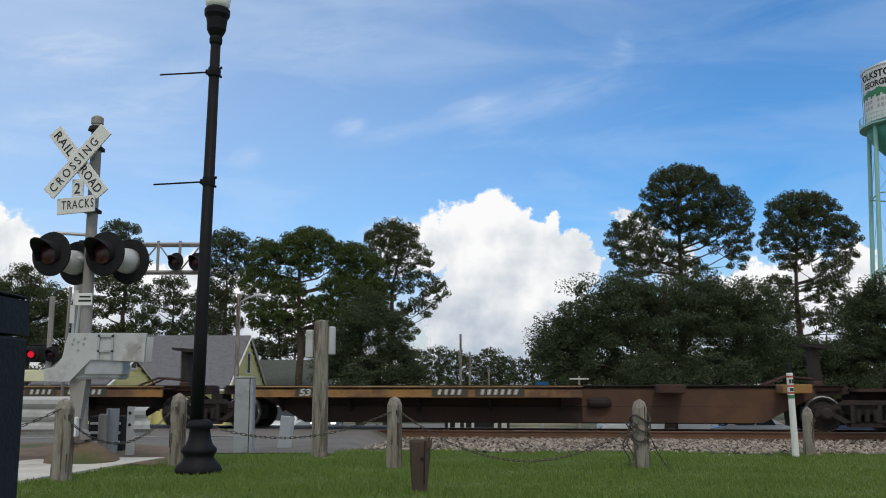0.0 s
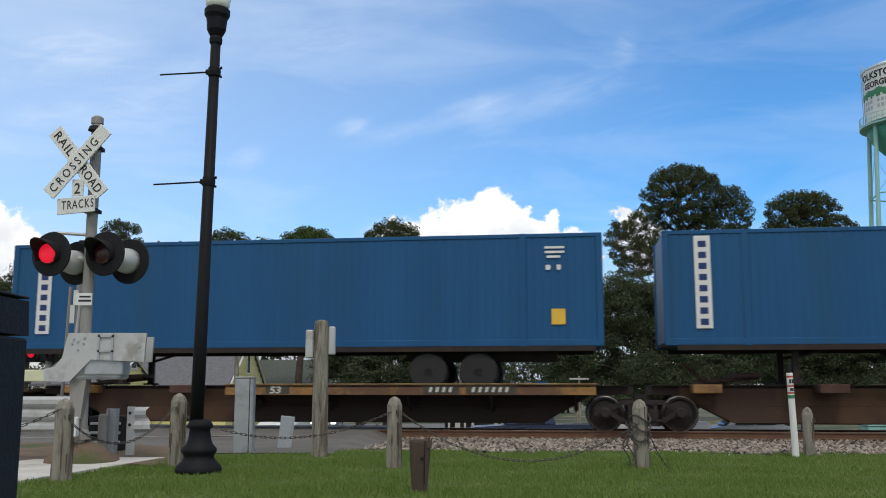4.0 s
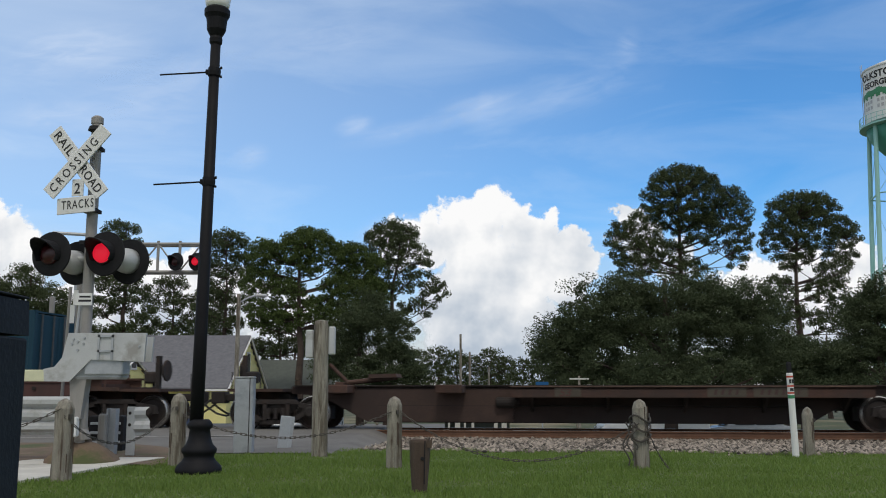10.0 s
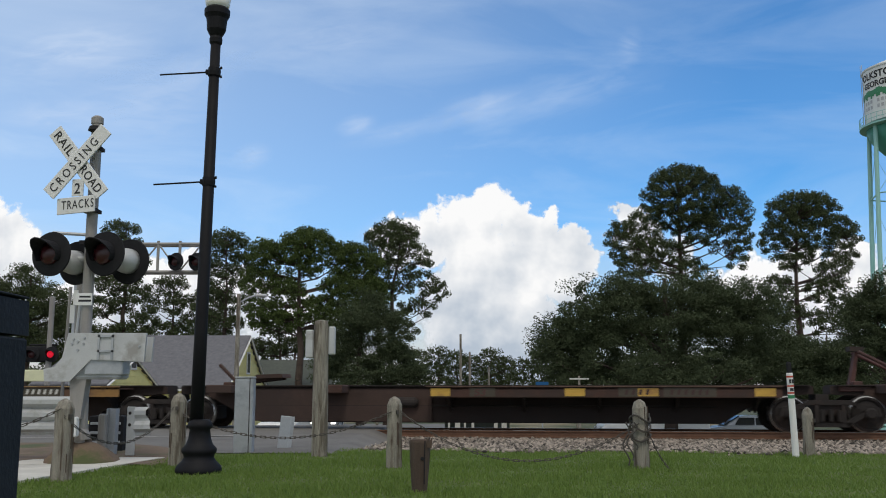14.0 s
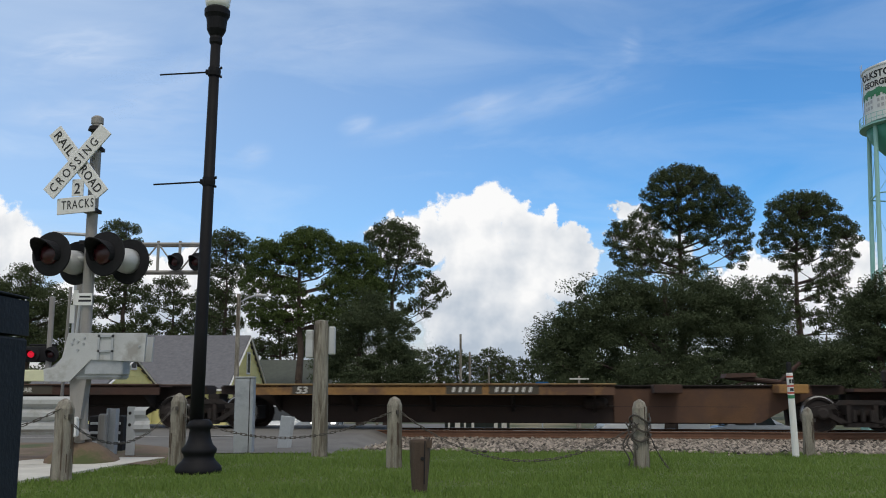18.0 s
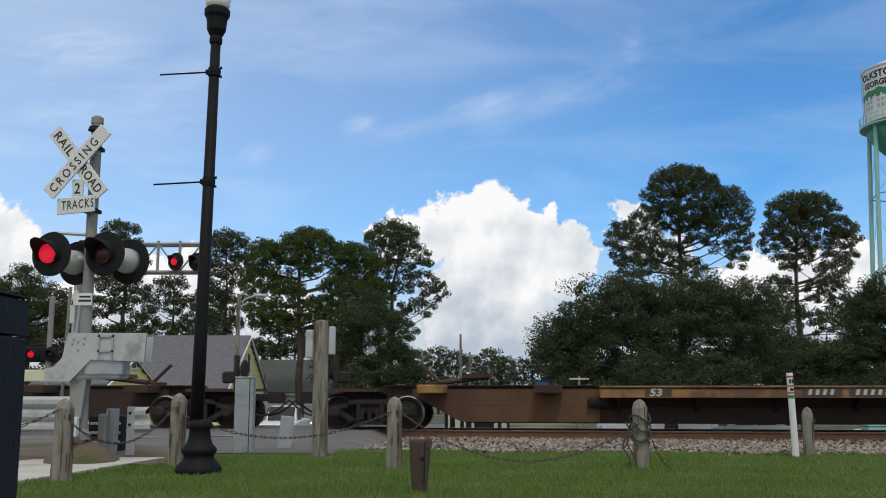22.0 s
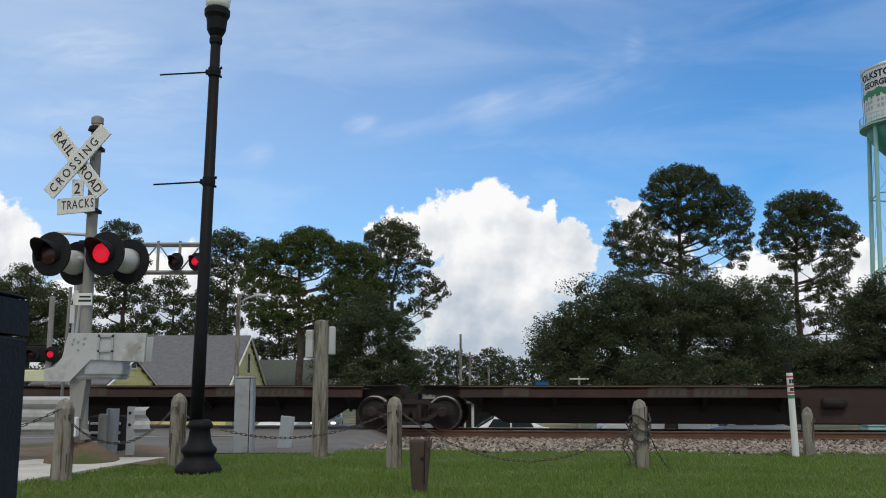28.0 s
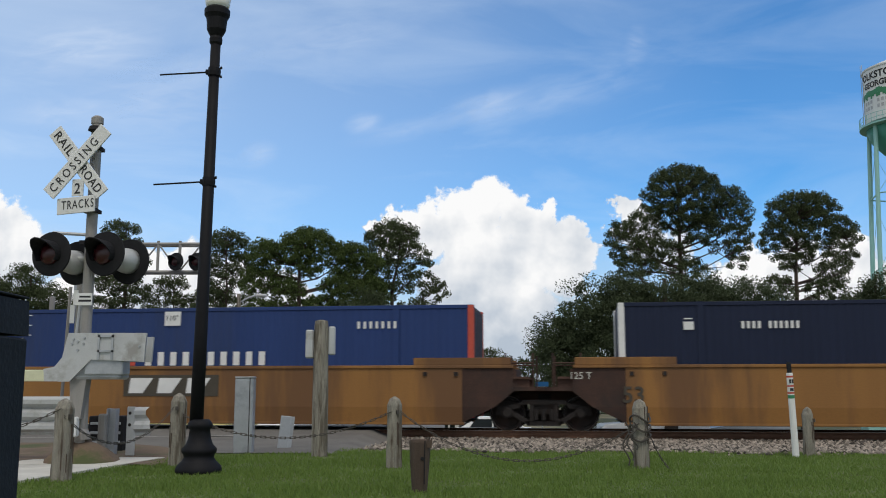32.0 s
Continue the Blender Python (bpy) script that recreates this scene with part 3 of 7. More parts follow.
def spine_car(length, side, fascia, raised, ends, label, reach=9.9, patches=(), size_at=1.1, title_at=None):
    """One platform of an articulated spine car; x runs from -length/2 to length/2 between the trucks, z from the rail top."""
    h = length / 2
    car = empty("spine_car", Matrix(), label, "railway car", "cars of the passing train")
    bm = bmesh.new()
    prism(bm, [(-h + 0.2, 0.92), (-h + 1.3, 0.86), (-h + 2.5, 0.17), (h - 2.5, 0.17), (h - 1.3, 0.86), (h - 0.2, 0.92), (h - 0.2, 1.12), (-h + 0.2, 1.12)], -0.36, 0.36)
    # platform shade is put into the sill's dark colour
    part("centre_sill", bm, M["shadedochre"] if fascia is M["ochre"] else M["sill"], car)
    part("top_plate", boxes((-h + 0.3, h - 0.3, -0.5, 0.5, 1.12, 1.15)), M["dirt"], car)
    way = 1 if side == "R" else -1
    p0, p1 = (h - reach, h - 1.15) if side == "R" else (-h + 1.4, -h + reach)
    up = 0.0 if reach > 10 else -0.06
    # plates along the bare half of the sill, toned lighter as no platform shades it
    b0, b1 = (-h + 1.0, p0) if side == "R" else (p1, h - 1.0)
    for y0, y1 in ((-0.44, -0.365), (0.365, 0.44)):
        c = 1.3 if side == "R" else 0.0
        d = 1.3 - c
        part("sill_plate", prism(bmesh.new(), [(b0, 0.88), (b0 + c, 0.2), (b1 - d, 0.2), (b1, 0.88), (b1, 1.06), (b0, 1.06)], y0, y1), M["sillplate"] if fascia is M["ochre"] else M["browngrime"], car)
    for y0, y1 in ((-1.3, -0.45), (0.45, 1.3)):
        deck = part("platform", boxes((p0, p1, y0, y1, 1.10 + up, 1.14 + up)), M["rust"], car, "open trailer platform")
        out = y0 if y0 < 0 else y1
        part("side_rail", boxes((p0, p1, min(out, out * 0.97), max(out, out * 0.97), 0.90 + up, 1.17 + up)), fascia, deck)
        part("rail_cap", boxes((p0 - 0.02, p1 + 0.02, out - 0.05, out + 0.05, 1.165 + up, 1.19 + up)), M["paleochre"] if fascia is M["ochre"] else M["wornrust"], deck)
    for i in range(5):
        x = p0 + 0.5 + (p1 - p0 - 1.0) * i / 4
        part("bracket", prism(bmesh.new(), [(x - 0.06, 0.5), (x + 0.06, 0.5), (x + 0.06, 1.1), (x - 0.06, 1.1)], -0.40, 0.40), M["dirt"], car)
        for s in (-1, 1):
            bm = bmesh.new()
            a = [bm.verts.new((x + d, s * yy, zz)) for d in (-0.03, 0.03) for yy, zz in ((0.36, 0.45), (0.36, 1.1), (1.25, 1.1), (1.25, 0.95))]
            for k in range(4):
                bm.faces.new((a[k], a[(k + 1) % 4], a[4 + (k + 1) % 4], a[4 + k]))
            bm.faces.new(a[:4])
            bm.faces.new(a[4:])
            bmesh.ops.recalc_face_normals(bm, faces=bm.faces[:])
            part("outrigger", bm, M["dirt"], car)
    # container pedestals at the bare end, with a pale placard
    for k, x in enumerate((-way * (h - 1.6), -way * (h - 4.6))):
        for y0, y1 in ((-1.22, -0.36), (0.36, 1.22)):
            part("pedestal", boxes((x - 0.35, x + 0.35, y0, y1, 0.94, 1.16), bevel=0.02), fascia if k == 0 else M["rust"], car, "container pedestal")
    part("brake_rod", tube(bmesh.new(), (-h + 2.6, -0.42, 0.62), (h - 2.6, -0.42, 0.6), 0.022), M["dirt"], car)
    part("brake_cylinder", lathe(bmesh.new(), [(0.1, -0.3), (0.14, -0.25), (0.14, 0.2), (0.07, 0.3)], 12, Matrix.Translation((-way * 2.0, -0.5, 0.7)) @ Matrix.Rotation(radians(90), 4, "Y")), M["dirt"], car)
    part("stencil_panel", boxes((-way * 3.4 - 0.4, -way * 3.4 + 0.4, -0.372, -0.362, 0.62, 0.86)), M["darkmark"] if raised else fascia, car)
    # stencilled marks on the side rail
    lx = (p0 + p1) / 2
    size = part("lettering_panel", boxes((p0 + size_at, p0 + size_at + 0.65, -1.306, -1.302, 0.92 + up, 1.14 + up)), M["darkmark"], car)
    words("size_mark", "53", 0.25, M["stencil"] if fascia is M["ochre"] else M["oxide"], size, spot(p0 + size_at + 0.1, 0.94 + up, -1.308), wide=1.25, slant=0.15, bold=0.006)
    if title_at:
        board = part("lettering_panel", boxes((p0 + title_at - 0.1, p0 + title_at + 3.5, -1.306, -1.302, 0.92 + up, 1.14 + up)), M["darkmark"], car)
        words("title_mark", "TWIN 53' ALL-PURPOSE SPINE CAR", 0.17, M["stencil"], board, spot(p0 + title_at, 0.97 + up, -1.308), wide=1.1, slant=0.15, bold=0.004)
    for x0, n in () if title_at else ((lx + 0.6, 4), (lx + 1.7, 6)):
        part("lettering_panel", boxes((x0 - 0.15, x0 + n * 0.17 + 0.1, -1.306, -1.302, 0.92 + up, 1.14 + up)), M["darkmark"], car)
        for k in range(n):
            attach("stencilled_mark", STENCIL[fascia is M["rust"]], car, at=pose(x0 + k * 0.17, 0, 0.01 + up))
    for x in patches:
        part("yellow_patch", boxes((p0 + x, p0 + x + 0.5, -1.308, -1.302, 0.93 + up, 1.13 + up)), M["yellow"], car)
    inset, braced = raised or (1.5, False)
    hitch(car, -way * (h - inset), way, raised, M["oxide"] if braced else M["rust"], braced)
    truck(car, h)
    if "l" in ends:
        truck(car, -h)
        coupler(car, -h - 0.6, -1)
        end_gear(car, -h, -1)
    if "r" in ends:
        coupler(car, h + 0.6, 1)
        end_gear(car, h, 1)
    return car


def end_gear(car, x, way):
    part("end_platform", boxes((min(x - 0.2 * way, x + 1.3 * way), max(x - 0.2 * way, x + 1.3 * way), -1.2, 1.2, 0.98, 1.06), (min(x, x + 0.9 * way), max(x, x + 0.9 * way), -0.3, 0.3, 0.72, 0.98)), M["rust"], car, "crossover platform")
    for y in (-1.15, 1.15):
        part("grab_iron", tube(bmesh.new(), (x + way * 1.2, y, 1.05), (x + way * 1.2, y, 1.5), 0.02, segments=6), M["dirt"], car)
    part("brake_post", boxes((x + way * 1.02 - 0.06, x + way * 1.02 + 0.06, -0.75, -0.6, 1.05, 1.95)), M["dirt"], car)
    part("brake_box", boxes((x + way * 0.8 - 0.16, x + way * 0.8 + 0.16, -0.8, -0.5, 1.2, 1.52), bevel=0.05), M["dirt"], car)
    part("hand_brake", lathe(bmesh.new(), [(0.28, 0), (0.30, 0.03), (0.28, 0.06)], 16, Matrix.Translation((x + way * 1.15, -0.5, 1.55)) @ Matrix.Rotation(radians(90), 4, "Y")), M["dirt"], car)


def skin(rows, s):
    """A bent plate of 6 cm between the ends given row by row; s is the side of the car."""
    bm = bmesh.new()
    outer = [[bm.verts.new((x, s * y, z)) for x in xx] for xx, y, z in rows]
    inner = [[bm.verts.new((x, s * (y - 0.06), z)) for x in xx] for xx, y, z in rows]
    for a in (outer, inner):
        for r, q in zip(a, a[1:]):
            bm.faces.new((r[0], r[1], q[1], q[0]))
    loop_o = [r[0] for r in outer] + [r[1] for r in outer[::-1]]
    loop_i = [r[0] for r in inner] + [r[1] for r in inner[::-1]]
    for i in range(len(loop_o)):
        j = (i + 1) % len(loop_o)
        bm.faces.new((loop_o[i], loop_o[j], loop_i[j], loop_i[i]))
    bmesh.ops.recalc_face_normals(bm, faces=bm.faces[:])
    return bm


def well_car(length, top, paint, ends, label, marks):
    """A well between trucks at -length/2 and length/2; top is the height of the side over the rail."""
    h = length / 2
    car = empty("well_car", Matrix(), label, "railway car", "cars of the passing train")
    w0, w1 = -h + 1.9, h - 1.9
    bend, foot = (0.88, 1.24) if top < 1.5 else (0.60, 1.315)
    for s in (-1, 1):
        # side sheet: upper part upright, lower part leaning in; at a free end it sweeps up over the truck
        rows = []
        for y, z, out in ((1.36, top, 1.15), (1.36, 0.98, 1.15), (1.36, bend, 0.68), (foot, 0.20, -0.15)):
            rows.append(((w0 - (out if "l" in ends else -0.15), w1 + (out if "r" in ends else -0.15)), y, z))
        bm = skin(rows, s)
        sh = part("side_sheet", bm, paint, car)
        part("top_chord", boxes((w0 - 1.15, w1 + 1.15, min(s * 1.30, s * 1.40), max(s * 1.30, s * 1.40), top - 0.03, top + 0.05), bevel=0.012), paint, sh)
        # dark end plates over a shared truck
        for e, w, d in (("l", w0 + 0.15, -1), ("r", w1 - 0.15, 1)):
            if e not in ends:
                edge = [(y, z, w + d * out) for y, z, out in ((1.345, top - 0.02, 1.3), (1.345, 0.98, 1.3), (1.345, bend, 0.83), (foot - 0.015, 0.22, 0.02))]
                part("end_plate", skin([(tuple(sorted((w, x))), y, z) for y, z, x in edge], s), M["rust"], sh, "dark rusty end plate")
        part("bottom_chord", boxes((w0 + 0.1, w1 - 0.1, min(s * (foot - 0.075), s * (foot + 0.007)), max(s * (foot - 0.075), s * (foot + 0.007)), 0.15, 0.22), bevel=0.012), paint, sh)
        # raised end guards over the first and last metres
        for x0, x1 in ((w0 - 1.1, w0 + 1.4), (w1 - 1.4, w1 + 1.1)):
            part("end_guard", boxes((x0, x1, min(s * 1.30, s * 1.37), max(s * 1.30, s * 1.37), top + 0.05, top + 0.24), bevel=0.012), paint, sh)
        for x in (w0 + 0.3, w0 + 1.1, w1 - 1.1, w1 - 0.3):
            part("bracket", boxes((x - 0.05, x + 0.05, min(s * 1.36, s * 1.40), max(s * 1.36, s * 1.40), top - 0.22, top - 0.12)), M["dirt"], sh)
    part("floor", boxes((w0, w1, -1.2, 1.2, 0.22, 0.30)), M["dirt"], car)
    for s, x in ((-1, -h), (1, h)):
        lo, hi = sorted((x - s * 1.9, x + s * 0.2))
        part("end_deck", boxes((lo, hi, -1.28, 1.28, 1.0, 1.1), (lo, hi, -0.3, 0.3, 0.75, 1.0)), M["rust"], car)
        lo, hi = sorted((x - s * 0.75, x - s * 0.68))
        part("bulkhead", boxes((lo, hi, -1.25, 1.25, 1.1, top - 0.05)), M["rust"], car)
        for y in (-1.2, 1.2):
            for k in (0.25, 0.95):
                part("grab_iron", tube(bmesh.new(), (x - s * k, y, 1.1), (x - s * k, y, top + 0.36), 0.024, segments=6), M["rust"], car)
            part("hand_rail", tube(bmesh.new(), (x - s * 0.25, y, top + 0.1), (x - s * 0.95, y, top + 0.1), 0.022, segments=6), M["rust"], car)
            lo, hi = sorted((x - s * 0.35, x - s * 0.85))
            part("step_board", boxes((lo, hi, y - 0.12, y + 0.12, 1.3, 1.36), (lo, hi, y - 0.02, y + 0.02, 1.1, 1.3)), M["rust"], car)
    for x0, x1, z0, z1, m, name in marks:
        part(name, boxes((x0, x1, -1.372, -1.366, z0, z1)), m, car)
    truck(car, h)
    if "l" in ends:
        truck(car, -h)
        coupler(car, -h - 0.6, -1)
        end_gear(car, -h, -1)
    if "r" in ends:
        coupler(car, h + 0.6, 1)
        end_gear(car, h, 1)
    return car


def container(paint, label, name="shipping_container", post=None, floor_gear=False):
    """A 53 foot box; x from 0 to 16.154, the side to the viewer at y = -1.295, z from its foot."""
    L, W, H = 16.154, 1.295, 2.896
    box_ = empty(name, Matrix(), label, "container" if name == "shipping_container" else "trailer", "loads of the passing train")
    # corrugated sides
    n = 76
    verts, faces = [], []
    for s in (-1, 1):
        base = len(verts)
        x = 0.16
        step = (L - 0.32) / n
        pts = []
        for i in range(n):
            pts += [(x, 0.013), (x + step * 0.38, 0.013), (x + step * 0.5, 0.0), (x + step * 0.88, 0.0)]
            x += step
        pts.append((x, 0.013))
        for px_, d in pts:
            verts += [(px_, s * (W - 0.02 - d), 0.16), (px_, s * (W - 0.02 - d), H - 0.09)]
        for i in range(len(pts) - 1):
            a = base + 2 * i
            faces.append((a, a + 2, a + 3, a + 1) if s < 0 else (a, a + 1, a + 3, a + 2))
    attach("side_wall", quick("side_wall", verts, faces, paint), box_)
    part("roof", boxes((0.05, L - 0.05, -W + 0.05, W - 0.05, H - 0.06, H - 0.015)), paint, box_)
    part("floor", boxes((0.05, L - 0.05, -W + 0.05, W - 0.05, 0.04, 0.14)), M["dirt"], box_)
    for y in (-W, W - 0.06):
        part("top_rail", boxes((0, L, y, y + 0.06, H - 0.10, H), bevel=0.01), paint, box_)
        part("bottom_rail", boxes((0, L, y, y + 0.06, 0.0, 0.18), bevel=0.01), paint, box_)
    for x in (0.0, L - 0.16):
        for y in (-W - 0.002, W - 0.158):
            part("corner_post", boxes((x, x + 0.16, y, y + 0.16, 0, H), bevel=0.012), post or paint, box_)
    # lifting posts set in from the ends
    for x in (1.95, L - 2.1):
        part("lift_post", boxes((x, x + 0.15, -W - 0.003, -W + 0.05, 0.0, H + 0.004)), paint, box_)
    part("front_wall", boxes((0.03, 0.09, -W + 0.1, W - 0.1, 0.1, H - 0.06)), paint, box_)
    for k, y in enumerate((-W + 0.14, 0.01)):
        door = part("door", boxes((L - 0.09, L - 0.03, y, y + W - 0.16, 0.14, H - 0.1), bevel=0.01), paint, box_)
        for q in (0.25, 0.85):
            part("lock_rod", tube(bmesh.new(), (L - 0.0, y + q, 0.1), (L - 0.0, y + q, H - 0.08), 0.02, segments=6), M["rod"], door)
            part("rod_handle", boxes((L, L + 0.03, y + q, y + q + 0.3, 1.15, 1.19)), M["rod"], door)
    if floor_gear:
        part("rear_bogie", boxes((L - 5.2, L - 1.2, -0.5, 0.5, -0.35, -0.1), (L - 4.6, L - 4.4, -1.2, 1.2, -0.75, -0.55), (L - 3.3, L - 3.1, -1.2, 1.2, -0.75, -0.55)), M["dirt"], box_)
        for x in (L - 4.5, L - 3.2):
            for y in (-1.2, -0.85, 0.55, 0.9):
                part("tyre", lathe(bmesh.new(), [(0.28, -0.02), (0.46, 0.0), (0.5, 0.06), (0.5, 0.22), (0.46, 0.28), (0.28, 0.28)], 20, Matrix.Translation((x, y + 0.28, -0.64)) @ Matrix.Rotation(radians(90), 4, "X")), M["rubber"], box_)
        bm = bmesh.new()
        for y in (-0.9, 0.9):
            box(bm, 3.1, 3.25, y - 0.08, y + 0.08, -0.9, 0.05)
            box(bm, 3.0, 3.35, y - 0.14, y + 0.14, -0.95, -0.9)
        tube(bm, (3.17, -0.9, -0.3), (4.4, -0.6, 0.02), 0.04)
        tube(bm, (3.17, 0.9, -0.3), (4.4, 0.6, 0.02), 0.04)
        part("landing_gear", bm, M["dirt"], box_)
        part("side_skirt", boxes((0.3, L - 0.2, -W, -W + 0.05, -0.12, 0.02), (0.3, L - 0.2, W - 0.05, W, -0.12, 0.02)), M["dirt"], box_)
    return box_


FRONT = -1.305


def spot(x, z, y=FRONT):
    return pose(x, y, z) @ FACE


def block(name, rows, material, parent, y=FRONT, label=""):
    for x0, x1, z0, z1 in rows:
        part(name, boxes((x0, x1, y, y + 0.006, z0, z1)), material, parent, label)


def notched(name, x0, x1, z0, z1, cut, material, parent, y=FRONT):
    c = cut
    bm = prism(bmesh.new(), [(x0 + c, z0), (x1 - c, z0), (x1, z0 + c), (x1, z1 - c), (x1 - c, z1), (x0 + c, z1), (x0, z1 - c), (x0, z0 + c)], y, y + 0.006)
    return part(name, bm, material, parent)


def emblem(c, x, z, m, ground):
    """Three plain blocks: an eight-sided one, a banded one and a waisted one."""
    notched("emblem_block", x, x + 0.82, z, z + 0.92, 0.26, m, c)
    notched("emblem_hole", x + 0.32, x + 0.62, z + 0.28, z + 0.64, 0.08, ground, c, FRONT - 0.004)
    notched("emblem_block", x + 0.87, x + 1.57, z, z + 0.92, 0.2, m, c)
    notched("emblem_hole", x + 1.12, x + 1.32, z + 0.36, z + 0.56, 0.09, ground, c, FRONT - 0.004)
    block("emblem_hole", [(x + 0.6, x + 0.83, z + 0.36, z + 0.57), (x + 1.12, x + 1.58, z + 0.55, z + 0.62), (x + 0.86, x + 1.32, z + 0.30, z + 0.37)], ground, c, FRONT - 0.004)
    bm = prism(bmesh.new(), [(x + 1.6, z), (x + 2.0, z), (x + 2.07, z + 0.16), (x + 2.14, z), (x + 2.54, z), (x + 2.25, z + 0.46), (x + 2.54, z + 0.92), (x + 2.14, z + 0.92), (x + 2.07, z + 0.76), (x + 2.0, z + 0.92), (x + 1.6, z + 0.92), (x + 1.9, z + 0.46)], FRONT, FRONT + 0.006)
    part("emblem_block", bm, m, c)


def intermodal_marks(c, slogan=True):
    m = M["mark"]
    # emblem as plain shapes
    emblem(c, 9.06, 1.30, m, M["teal"])
    words("wording", "INTERMODAL", 0.36, m, c, spot(9.14, 1.02), wide=1.02, bold=-0.002)
    if slogan:
        words("slogan", "How tomorrow moves", 0.44, m, c, spot(4.19, 1.60), wide=0.93, slant=0.25, bold=-0.006)
        for x0, x1, inn in ((8.36, 8.51, 0.16), (12.00, 12.15, -0.16)):
            lo, hi = (x0, x1 + inn) if inn > 0 else (x0 + inn, x1)
            block("bracket_mark", [(x0, x1, 0.90, 2.40), (lo, hi, 2.29, 2.40), (lo, hi, 0.86, 0.97)], m, c)
        for x in (8.80, 9.20, 11.2, 11.6):
            part("dot_mark", lathe(bmesh.new(), [(0.145, 0), (0.145, 0.006)], 20, spot(x, 0.70)), m, c)
    for x in (0.93, 14.75):
        words("size_mark", "53'", 0.30, M["whitemark"], c, spot(x, 0.62))
    for x in (2.42, 13.45):
        block("code_mark", [(x, x + 0.24, 0.62, 0.70), (x, x + 0.1, 0.74, 0.86), (x + 0.14, x + 0.24, 0.74, 0.86)], M["whitemark"], c)
    block("code_mark", [(12.36 + 0.14 * i + (0.12 if i > 3 else 0), 12.42 + 0.14 * i + (0.12 if i > 3 else 0), 2.36, 2.48) for i in range(10)], M["stencil"], c)
    block("code_mark", [(7.55, 8.2, 2.61, 2.67), (8.3, 9.0, 2.61, 2.67)], M["bars"], c)
    block("red_tag", [(14.1, 14.23, 2.68, 2.86)], M["red"], c, FRONT - 0.003)


# ---- the train, front to rear ----
RAIL_TOP, TRACK_N = 0.218, 25.32
MOVING = []                                    # thing, distance along the train, height over the rail


def build_train():
    made = {}

    def spine(a, b, side, fascia, raised=None, ends="", reach=9.9):
        patches = {308.6: (0.3, 7.7), 325.9: (0.25, 4.0), 363.0: (0.1, 3.5, 5.3, 8.1), 346.5: (0.3,), 783.6: (2.2,)}.get(a, ())
        size_at = {617.5: 3.8, 635.1: 3.9, 652.4: 3.7}.get(a, 1.1)
        title_at = {453.1: 3.1, 617.5: 0.15}.get(a)
        key = (round(b - a, 1), side, fascia, raised, ends, reach, patches, size_at, title_at)
        if key in made:
            car = copy_thing(made[key], Matrix())
        else:
            tone = {"ochre": "weathered yellow", "rust": "rust-brown"}[fascia]
            car = made[key] = spine_car(b - a, side, M[fascia], raised, ends, "empty articulated spine car with %s platform and %s hitch" % (tone, "raised" if raised else "folded"), reach, patches, size_at, title_at)
        MOVING.append((car, (a + b) / 2, 0.0))
        return car

    def run(trucks, sides, fascia, raised={}):
        for i, (a, b) in enumerate(zip(trucks, trucks[1:])):
            ends = ("l" if i == 0 else "") + ("r" if i == len(trucks) - 2 else "")
            f = fascia if isinstance(fascia, str) else fascia[i]
            spine(a, b, sides[i], f, raised.get(i), ends, 10.8 if len(trucks) == 4 else 9.9)

    run([-26.3, -9.7, 7.0], "RL", "ochre", {1: (0.9, False)})
    run([11.4, 28.04, 46.2, 62.6], "RRL", "ochre", {1: (0.9, False)})
    run([91.4, 108.0, 125.0, 141.2], "RRL", "ochre")
    run([145.5, 162.2, 179.9, 197.1, 214.3, 230.7], "RRRRL", ["ochre", "rust", "ochre", "rust", "rust"])
    run([258.8, 274.9, 291.4, 308.6, 325.9, 342.3], "RRRRL", "rust", {3: (0.9, True)})
    run([346.5, 363.0, 380.1, 397.3, 414.5, 431.2], "RRRRL", ["ochre", "rust", "rust", "rust", "rust"], {2: (0.9, True)})
    run([436.2, 453.1, 471.9, 488.6], "RRL", ["ochre", "rust", "ochre"])
    run([493.5, 509.8, 527.5, 545.65, 563.2, 579.8], "RRRRL", "rust", {0: (0.4, False), 1: (1.3, False), 3: (1.25, False)})
    run([584.6, 600.4, 617.5, 635.1, 652.4, 669.2], "RRRRL", "ochre", {1: (1.34, False), 2: (1.5, False), 4: (0.3, False)})
    run([673.5, 691.3, 709.9], "RR", "rust", {0: (0.4, True)})
    run([714.3, 731.6, 748.6, 766.0, 783.6, 800.9, 817.0], "RRLLLL", "rust", {2: (0.9, True), 5: (0.9, True)})

    def well(a, b, top, paint, ends, label, marks=()):
        car = well_car(b - a, top, paint, ends, label, marks)
        MOVING.append((car, (a + b) / 2, 0.0))

    hitch(MOVING[0][0], 7.3, -1, True, M["rust"])
    scribble(MOVING[28][0], -6.4, 1.5, 5, 4)
    scribble(MOVING[28][0], -4.6, 0.9, 3, 7)
    scribble(MOVING[29][0], -6.35, 1.1, 4, 9)
    well(67.1, 87.3, 1.24, M["oldgold"], "lr", "weathered golden well car with a container in its well")
    plate = [(-4.5 + 0.24 * i, -4.38 + 0.24 * i, 0.94, 1.1, M["stencil"], "stencilled_mark") for i in range(6)]
    well(234.4, 254.3, 1.24, M["oxide"], "lr", "oxide-brown well car with a container in its well", plate)
    number = [(-4.6, -1.35, 0.96, 1.28, M["darkmark"], "lettering_panel")]
    well(821.2, 841.5, 1.60, M["gold"], "l", "golden articulated well car with a container in its well", number)
    logo = [(-1.25, 1.4, 0.86, 1.42, M["darkmark"], "emblem_panel")]
